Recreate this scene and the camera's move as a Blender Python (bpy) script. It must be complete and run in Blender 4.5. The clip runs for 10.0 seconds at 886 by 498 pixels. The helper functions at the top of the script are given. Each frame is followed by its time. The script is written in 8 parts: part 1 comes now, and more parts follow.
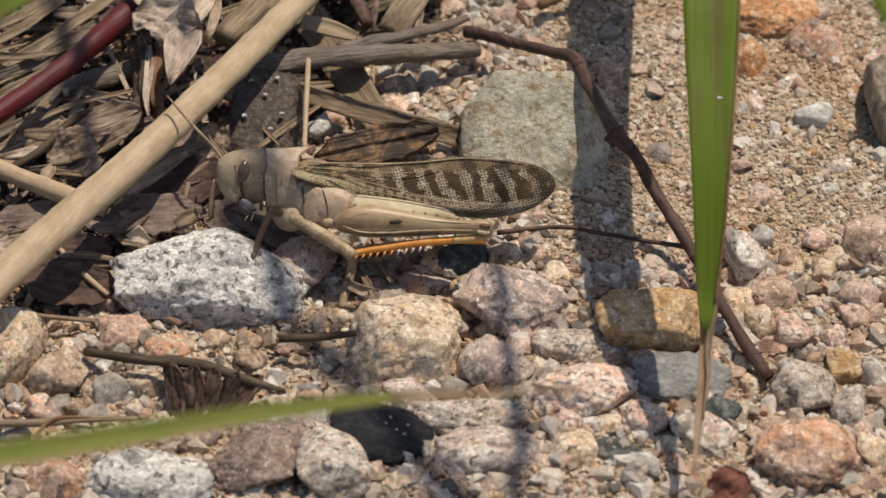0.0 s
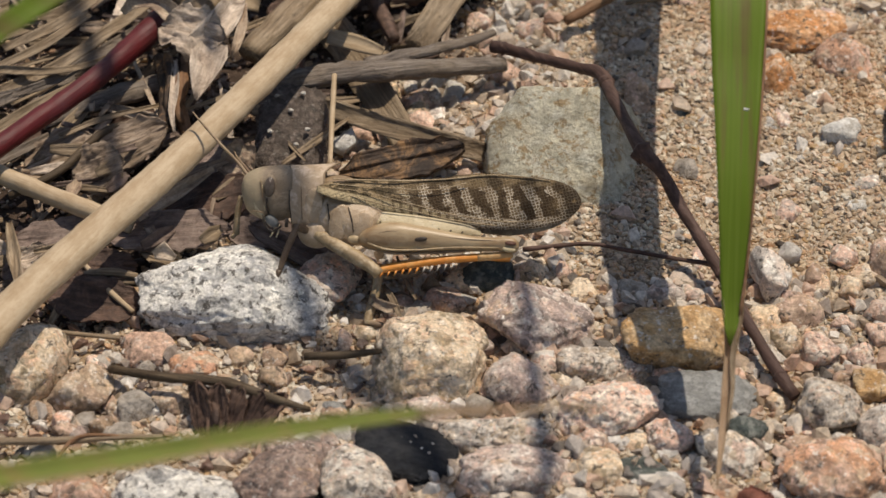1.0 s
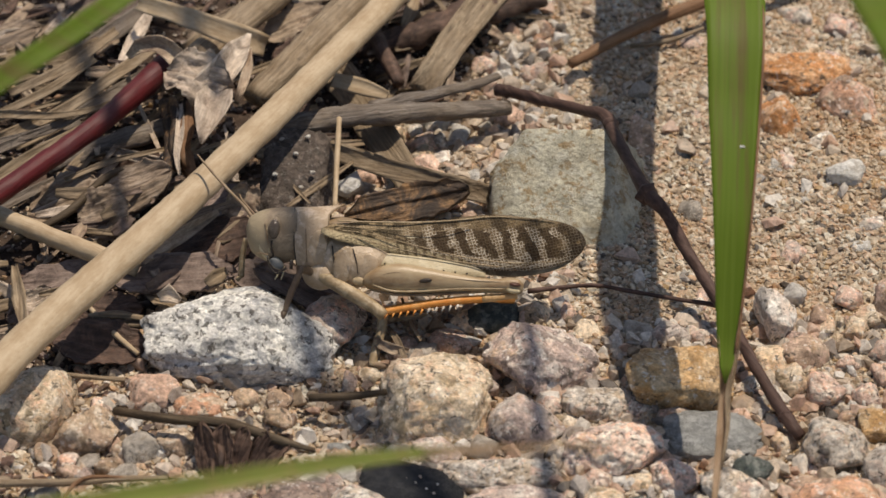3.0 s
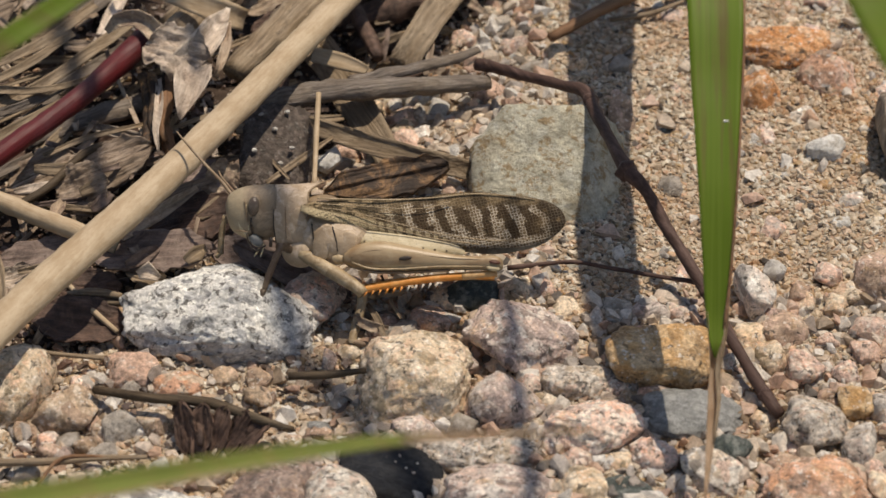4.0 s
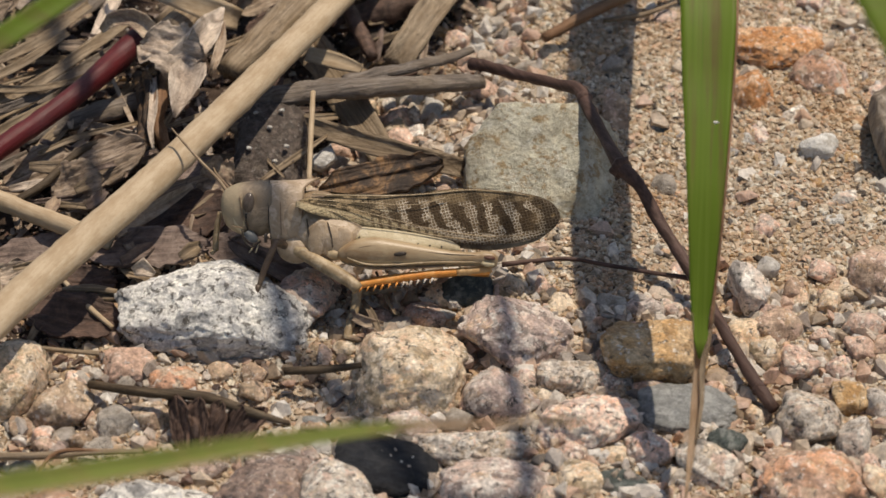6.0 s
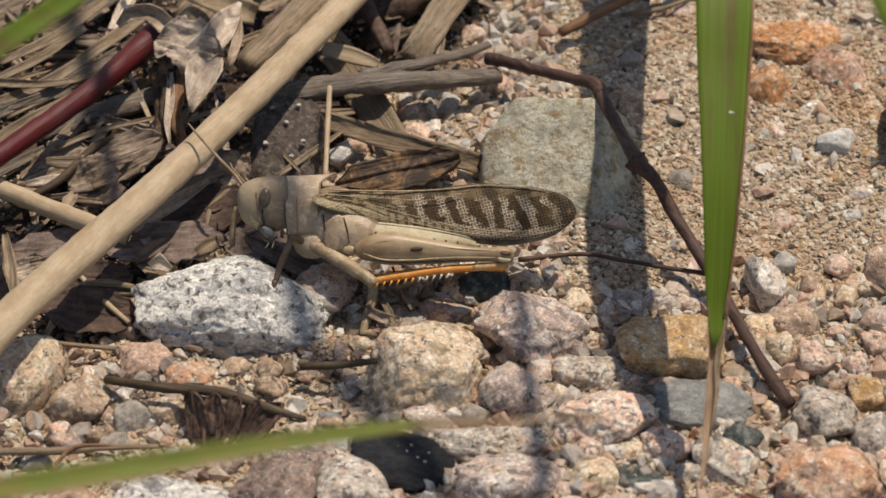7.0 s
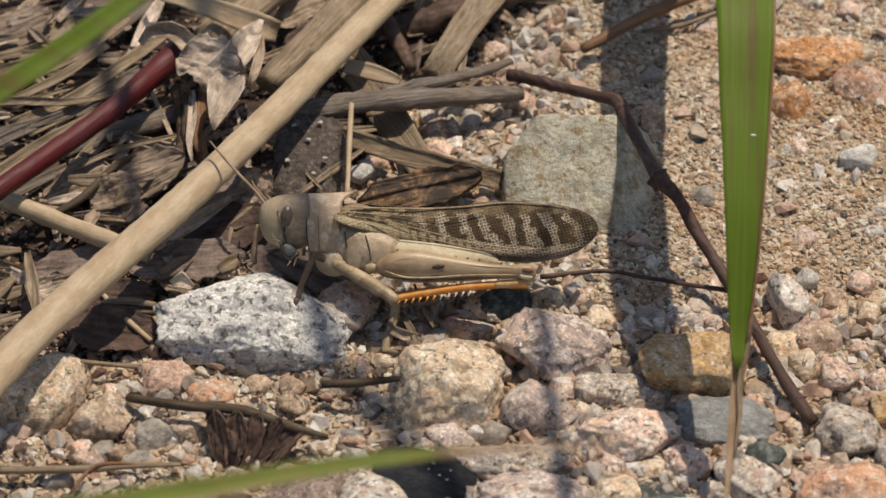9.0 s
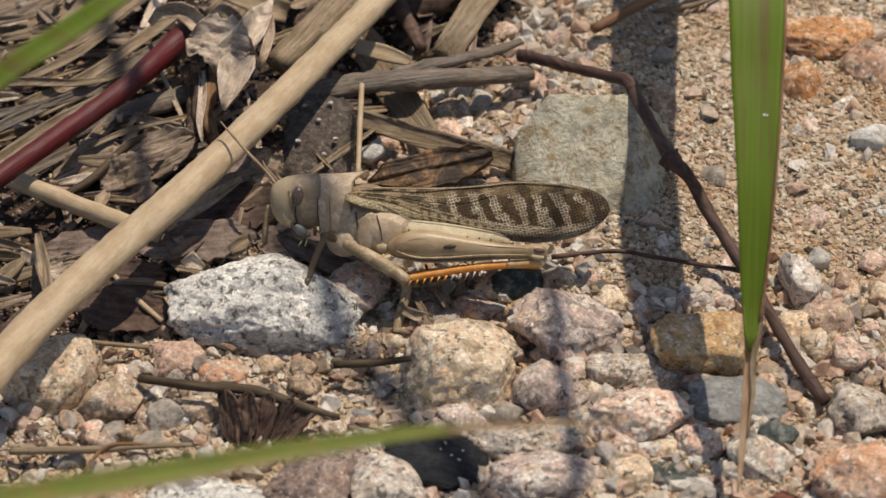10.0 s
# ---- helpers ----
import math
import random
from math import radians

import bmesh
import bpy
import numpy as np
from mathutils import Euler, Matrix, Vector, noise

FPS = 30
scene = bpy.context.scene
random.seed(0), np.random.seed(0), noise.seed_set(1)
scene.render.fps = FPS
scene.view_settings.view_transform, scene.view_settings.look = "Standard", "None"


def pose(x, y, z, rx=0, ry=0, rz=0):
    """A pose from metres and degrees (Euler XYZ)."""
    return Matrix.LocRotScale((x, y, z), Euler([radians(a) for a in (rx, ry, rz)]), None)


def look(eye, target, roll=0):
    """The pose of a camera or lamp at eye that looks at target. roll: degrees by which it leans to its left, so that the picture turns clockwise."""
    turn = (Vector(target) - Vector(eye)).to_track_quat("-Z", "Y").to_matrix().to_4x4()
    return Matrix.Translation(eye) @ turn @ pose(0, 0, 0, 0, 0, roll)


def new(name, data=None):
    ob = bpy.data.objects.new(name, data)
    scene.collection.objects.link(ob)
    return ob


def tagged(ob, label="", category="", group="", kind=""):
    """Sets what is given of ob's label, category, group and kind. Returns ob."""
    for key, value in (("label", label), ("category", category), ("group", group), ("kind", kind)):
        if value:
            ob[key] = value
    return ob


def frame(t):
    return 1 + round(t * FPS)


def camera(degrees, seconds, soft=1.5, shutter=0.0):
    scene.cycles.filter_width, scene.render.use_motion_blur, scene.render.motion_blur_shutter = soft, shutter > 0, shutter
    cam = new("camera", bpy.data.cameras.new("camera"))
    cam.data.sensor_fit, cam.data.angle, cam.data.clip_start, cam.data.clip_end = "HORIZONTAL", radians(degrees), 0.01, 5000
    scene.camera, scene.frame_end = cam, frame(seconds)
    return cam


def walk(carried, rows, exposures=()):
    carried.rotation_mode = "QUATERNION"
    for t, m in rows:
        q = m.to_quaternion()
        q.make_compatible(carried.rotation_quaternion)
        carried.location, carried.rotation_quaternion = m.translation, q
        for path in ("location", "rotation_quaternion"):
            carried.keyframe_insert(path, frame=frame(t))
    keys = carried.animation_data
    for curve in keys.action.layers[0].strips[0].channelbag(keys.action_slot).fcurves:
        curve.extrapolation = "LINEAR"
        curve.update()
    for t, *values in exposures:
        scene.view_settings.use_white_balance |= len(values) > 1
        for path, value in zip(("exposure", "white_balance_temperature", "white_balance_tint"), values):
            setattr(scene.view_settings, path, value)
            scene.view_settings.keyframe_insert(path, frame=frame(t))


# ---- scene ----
# ---- camera ----
cam = camera(18.0, 10.0, soft=1.55)
cam.data.dof.use_dof, cam.data.dof.focus_distance, cam.data.dof.aperture_fstop = True, 0.331, 46.0
PATH = [
    (0.0, 0.00000, -0.25392, 0.21307, 50.000, -0.000, 0.000),
    (0.5, 0.00012, -0.25227, 0.21422, 49.727, 0.068, 0.124),
    (1.0, 0.00057, -0.25192, 0.21446, 49.937, 0.329, 0.538),
    (1.5, 0.00085, -0.25345, 0.21283, 49.939, 0.612, 0.633),
    (2.0, 0.00006, -0.25207, 0.21442, 50.579, 0.800, 0.847),
    (2.5, 0.00129, -0.25257, 0.21389, 51.232, 0.558, 0.619),
    (2.7, 0.00132, -0.25369, 0.21275, 51.294, 0.605, 0.618),
    (4.0, 0.00133, -0.25096, 0.21542, 50.083, 0.360, 0.269),
    (4.5, 0.00111, -0.25229, 0.21401, 50.118, -0.065, -0.354),
    (5.0, 0.00114, -0.25236, 0.21417, 50.082, 0.119, -0.313),
    (5.5, -0.00008, -0.25310, 0.21341, 50.379, 0.173, -0.193),
    (6.8, 0.00087, -0.25428, 0.21256, 50.856, 0.314, 0.377),
    (7.0, 0.00076, -0.25347, 0.21332, 50.476, 0.417, 0.386),
    (7.5, 0.00039, -0.25353, 0.21336, 50.594, 0.567, 0.553),
    (8.0, 0.00179, -0.25307, 0.21399, 50.890, 0.371, 0.328),
    (8.5, 0.00044, -0.25333, 0.21313, 51.172, 0.378, 0.197),
    (9.0, 0.00127, -0.25294, 0.21374, 50.719, 0.847, 0.727),
    (9.5, -0.00005, -0.25282, 0.21384, 50.494, 0.900, 0.659),
    (10.0, 0.00028, -0.25299, 0.21293, 50.429, 0.934, 0.731),
]
walk(cam, [(t, pose(x, y, z, rx, ry, rz)) for t, x, y, z, rx, ry, rz in PATH], [(0.0, -0.15, 7350, 13), (10.0, -0.15, 7350, 13)])

# ---- world, sun ----
SUN_UP, SUN_SIDE = 71.0, 46.0  # degrees above the ground; degrees to the right of straight ahead
sky_world = bpy.data.worlds.new("sky")
scene.world = sky_world
sky_world.use_nodes = True
wn = sky_world.node_tree
sky = wn.nodes.new("ShaderNodeTexSky")
sky.sky_type, sky.sun_disc = "NISHITA", False
sky.sun_elevation, sky.sun_rotation = radians(SUN_UP), radians(SUN_SIDE)
wn.links.new(sky.outputs[0], wn.nodes["Background"].inputs[0])
wn.nodes["Background"].inputs[1].default_value = 0.115
sun_data = bpy.data.lights.new("sun", "SUN")
sun_data.energy, sun_data.angle, sun_data.color = 4.3, radians(0.53), (1.0, 0.94, 0.85)
sun = new("sun", sun_data)
up, side = radians(SUN_UP), radians(SUN_SIDE)
to_sun = Vector((math.cos(up) * math.sin(side), math.cos(up) * math.cos(side), math.sin(up)))
sun.matrix_world = look(to_sun * 3, (0, 0, 0))

MM = 0.001
VIEW = Vector((0, -math.cos(radians(40)), math.sin(radians(40))))  # the way in which stones lean


# ---- materials ----
class Paint:
    """A node material with a Principled surface, built step by step."""

    def __init__(self, name, rough=0.7, spec=0.3):
        self.m = bpy.data.materials.new(name)
        self.m.use_nodes = True
        self.t = self.m.node_tree
        self.b = self.t.nodes["Principled BSDF"]
        self.b.inputs["Roughness"].default_value = rough
        self.b.inputs["Specular IOR Level"].default_value = spec
        self.at = self.t.nodes.new("ShaderNodeTexCoord").outputs["Object"]

    def spread(self, far=0.6):
        """Shifts the pattern from object to object, so that no two pieces show the same part of it."""
        n = self.t.nodes.new("ShaderNodeVectorMath")
        n.operation = "MULTIPLY_ADD"
        self.put(n.inputs[0], self.per_object())
        n.inputs[1].default_value = (far, far * 0.7, far * 1.3)
        self.put(n.inputs[2], self.at)
        self.at = n.outputs[0]

    def tint(self, colour, low=0.8, high=1.18):
        """Each object a little lighter or darker than the next."""
        f = self.calc("FRACT", self.calc("MULTIPLY", self.per_object(), 37.3))
        return self.mix(1.0, colour, self.ramp(f, (0.0, (low, low * 0.98, low * 0.95)), (1.0, (high * 0.98, high, high))), "MULTIPLY")

    def put(self, socket, value):
        if isinstance(value, (int, float)):
            socket.default_value = value
        elif isinstance(value, tuple):
            socket.default_value = (*value, 1.0) if len(value) == 3 and socket.type == "RGBA" else value
        else:
            self.t.links.new(value, socket)

    def stretch(self, sx, sy, sz, rx=0, ry=0, rz=0, at=None):
        n = self.t.nodes.new("ShaderNodeMapping")
        self.put(n.inputs["Vector"], at or self.at)
        n.inputs["Scale"].default_value = (sx, sy, sz)
        n.inputs["Rotation"].default_value = (radians(rx), radians(ry), radians(rz))
        return n.outputs[0]

    def noise(self, scale, detail=4.0, rough=0.6, at=None, bend=0.0, colour=False):
        n = self.t.nodes.new("ShaderNodeTexNoise")
        self.put(n.inputs["Vector"], at or self.at)
        for key, v in (("Scale", scale), ("Detail", detail), ("Roughness", rough), ("Distortion", bend)):
            n.inputs[key].default_value = v
        return n.outputs["Color" if colour else "Fac"]

    def cells(self, scale, at=None, feature="F1", random=1.0):
        n = self.t.nodes.new("ShaderNodeTexVoronoi")
        n.feature = feature
        self.put(n.inputs["Vector"], at or self.at)
        n.inputs["Scale"].default_value = scale
        n.inputs["Randomness"].default_value = random
        return n.outputs

    def warp(self, size, scale):
        """Coordinates shaken by noise."""
        c = self.noise(scale, 3, 0.6, colour=True)
        n = self.t.nodes.new("ShaderNodeVectorMath")
        n.operation = "MULTIPLY_ADD"
        self.put(n.inputs[0], c)
        n.inputs[1].default_value = (size,) * 3
        self.put(n.inputs[2], self.at)
        return n.outputs[0]

    def ramp(self, fac, *stops, hard=False):
        n = self.t.nodes.new("ShaderNodeValToRGB")
        n.color_ramp.interpolation = "CONSTANT" if hard else "LINEAR"
        self.put(n.inputs[0], fac)
        e = n.color_ramp.elements
        while len(e) < len(stops):
            e.new(0.5)
        for k, (p, c) in enumerate(stops):
            e[k].position = p
            e[k].color = (c, c, c, 1) if isinstance(c, (int, float)) else (*c, 1)
        return n.outputs[0]

    def mix(self, fac, a, b, way="MIX"):
        n = self.t.nodes.new("ShaderNodeMix")
        n.data_type, n.blend_type = "RGBA", way
        self.put(n.inputs[0], fac)
        self.put(n.inputs[6], a)
        self.put(n.inputs[7], b)
        return n.outputs[2]

    def calc(self, op, a, b=0.0):
        n = self.t.nodes.new("ShaderNodeMath")
        n.operation = op
        self.put(n.inputs[0], a)
        self.put(n.inputs[1], b)
        return n.outputs[0]

    def axis(self, k):
        n = self.t.nodes.new("ShaderNodeSeparateXYZ")
        self.put(n.inputs[0], self.at)
        return n.outputs[k]

    def per_island(self):
        return self.t.nodes.new("ShaderNodeNewGeometry").outputs["Random Per Island"]

    def per_object(self):
        return self.t.nodes.new("ShaderNodeObjectInfo").outputs["Random"]

    def bump(self, height, strength=0.5, far=0.0003):
        n = self.t.nodes.new("ShaderNodeBump")
        n.inputs["Strength"].default_value, n.inputs["Distance"].default_value = strength, far
        self.put(n.inputs["Height"], height)
        self.t.links.new(n.outputs[0], self.b.inputs["Normal"])

    def done(self, colour, through_light=0.0):
        self.put(self.b.inputs["Base Color"], colour)
        if through_light:
            tl = self.t.nodes.new("ShaderNodeBsdfTranslucent")
            self.put(tl.inputs[0], colour)
            ms = self.t.nodes.new("ShaderNodeMixShader")
            ms.inputs[0].default_value = through_light
            self.t.links.new(self.b.outputs[0], ms.inputs[1])
            self.t.links.new(tl.outputs[0], ms.inputs[2])
            self.t.links.new(ms.outputs[0], self.t.nodes["Material Output"].inputs[0])
        return self.m


def granite(name, shades, stain, crystal=900.0, stain_share=0.5, warm=1.0, specks=0.595, glint=0.7):
    """Soft crystals of several shades at two sizes, clouded, stained and dusted, with a few dark specks."""
    p = Paint(name, 0.6, 0.35)
    p.spread()
    w = p.warp(0.0012, 800)
    big, small = p.cells(crystal * 0.8, w), p.cells(crystal * 1.9, w)
    step = 1.0 / len(shades)
    c1 = p.ramp(p.calc("FRACT", p.calc("MULTIPLY", big["Color"], 7.7)), *[(i * step, c) for i, c in enumerate(shades)], hard=True)
    c2 = p.ramp(p.calc("FRACT", p.calc("MULTIPLY", small["Color"], 9.3)), *[(i * step, c) for i, c in enumerate(reversed(shades))], hard=True)
    c = p.mix(p.ramp(p.noise(380, 4), (0.42, 0.0), (0.58, 1.0)), c1, c2)
    cloud = p.ramp(p.noise(260, 5, 0.65, bend=1.0), (0.34, shades[0]), (0.46, shades[1]), (0.56, shades[2]), (0.68, shades[0]))
    c = p.mix(0.22, c, cloud)
    c = p.mix(p.ramp(p.noise(210, 7, 0.75, bend=0.9), (0.44, 0.0), (0.64, stain_share)), c, stain)
    c = p.mix(p.ramp(p.noise(420, 5, 0.7, bend=0.6), (0.57, 0.0), (0.68, stain_share * warm)), c, (0.58, 0.38, 0.2))
    c = p.mix(0.8, c, p.mix(1.0, c, p.ramp(p.noise(620, 6, 0.75, bend=0.8), (0.3, 0.5), (0.42, 0.95), (0.54, 1.2), (0.7, 1.6)), "MULTIPLY"))
    c = p.mix(p.ramp(p.noise(850, 4, 0.7, bend=0.5), (specks, 0.0), (specks + 0.035, 0.85)), c, (0.07, 0.06, 0.05))
    c = p.mix(p.ramp(p.noise(1300, 4, 0.7), (0.59, 0.0), (0.64, glint)), c, (0.8, 0.76, 0.7))
    c = p.mix(0.8, c, p.mix(1.0, c, p.ramp(p.noise(2300, 3, 0.7), (0.32, 0.6), (0.5, 1.0), (0.68, 1.4)), "MULTIPLY"))
    pits = p.ramp(p.noise(520, 4, 0.7, bend=1.5), (0.28, 1.0), (0.34, 0.0))
    c = p.mix(p.calc("MULTIPLY", pits, 0.75), c, (0.11, 0.075, 0.045))
    rough = p.calc("ADD", p.calc("ADD", p.noise(900, 7, 0.72), p.calc("MULTIPLY", p.noise(320, 4, 0.6, bend=1.2), 1.2)), p.calc("SUBTRACT", p.calc("MULTIPLY", small["Color"], 0.35), pits))
    p.bump(rough, 0.75, 0.0007)
    return p.done(p.tint(c, 0.82, 1.14))


def plain_stone(name, base, fleck, light, rough=0.7):
    """A fine-grained stone with flecks and pale dust."""
    p = Paint(name, rough, 0.3)
    p.spread()
    c = p.ramp(p.noise(480, 7, 0.78), (0.32, tuple(v * 0.55 for v in base)), (0.5, base), (0.66, tuple(min(1, v * 1.45) for v in base)))
    c = p.mix(p.ramp(p.noise(150, 5, 0.7), (0.48, 0.0), (0.7, 0.4)), c, fleck)
    c = p.mix(p.ramp(p.noise(560, 5, 0.75, bend=0.4), (0.53, 0.0), (0.58, 0.85)), c, fleck)
    c = p.mix(p.ramp(p.noise(620, 5, 0.75), (0.5, 0.0), (0.62, 0.8)), c, light)
    p.bump(p.calc("ADD", p.noise(1000, 6, 0.75), p.noise(300, 4, 0.6)), 0.9, 0.0009)
    return p.done(p.tint(c, 0.9, 1.1))


def fibre(name, dark, mid, pale, along="x", rough=0.65, fine=2600.0, gloss=0.25, blotch=(0.2, 0.16, 0.11), light=0.0, relief=0.55):
    """Dry plant fibre: streaks that run along the piece, blotches and specks across it."""
    p = Paint(name, rough, gloss)
    s = {"x": (0.03, 1, 1), "y": (1, 0.03, 1), "z": (1, 1, 0.03)}[along]
    streak = p.noise(fine, 4, 0.65, p.stretch(*s))
    wide = p.noise(fine * 0.25, 3, 0.5, p.stretch(*s))
    c = p.ramp(streak, (0.3, dark), (0.5, mid), (0.72, pale))
    c = p.mix(p.ramp(wide, (0.35, 0.0), (0.65, 0.45)), c, mid)
    c = p.mix(p.ramp(p.noise(170, 4, 0.6), (0.5, 0.0), (0.75, 0.5)), c, blotch)
    c = p.mix(p.ramp(p.noise(600, 6, 0.75, p.stretch(*[max(v, 0.4) for v in s])), (0.42, 0.0), (0.6, 0.6)), c, p.mix(1.0, c, (0.66, 0.58, 0.48), "MULTIPLY"))
    c = p.mix(p.ramp(p.noise(1500, 3, 0.7), (0.6, 0.0), (0.68, 0.6)), c, dark)
    p.bump(p.calc("ADD", streak, p.calc("MULTIPLY", wide, 0.6)), relief, 0.0003)
    return p.done(c, light)


def rotten(name, a, b, c3, pale=(0.5, 0.45, 0.38)):
    """Decayed leaf or bark: blotched at two scales, with fibres along it and worn pale spots."""
    p = Paint(name, 0.6, 0.3)
    p.spread()
    fibres = p.noise(1500, 5, 0.7, p.stretch(0.1, 1, 1))
    c = p.ramp(p.noise(330, 7, 0.75, bend=0.8), (0.34, a), (0.5, b), (0.66, c3))
    c = p.mix(0.7, c, p.mix(1.0, c, p.ramp(fibres, (0.3, 0.45), (0.5, 1.0), (0.7, 1.6)), "MULTIPLY"))
    c = p.mix(p.ramp(p.noise(900, 5, 0.75), (0.6, 0.0), (0.72, 0.5)), c, pale)
    c = p.mix(p.ramp(p.noise(1300, 4, 0.7), (0.6, 0.0), (0.68, 0.6)), c, tuple(v * 0.5 for v in a))
    p.bump(p.calc("ADD", p.calc("MULTIPLY", fibres, 1.2), p.noise(700, 6, 0.75)), 0.6, 0.0004)
    return p.done(p.tint(c, 0.85, 1.2))


def grass(name, green, dark, pale, edge):
    p = Paint(name, 0.55, 0.2)
    vein = p.noise(2600, 2, 0.5, p.stretch(1, 0.008, 0.02))
    c = p.ramp(vein, (0.3, dark), (0.5, green), (0.72, pale))
    c = p.mix(p.ramp(p.noise(330, 5, 0.7, p.stretch(1.6, 0.06, 0.1)), (0.5, 0.0), (0.64, 0.75)), c, edge)
    c = p.mix(p.ramp(p.noise(120, 3, 0.6), (0.4, 0.0), (0.7, 0.35)), c, tuple(v * 1.25 for v in green))
    p.bump(vein, 0.15, 0.0002)
    return p.done(c, 0.35)


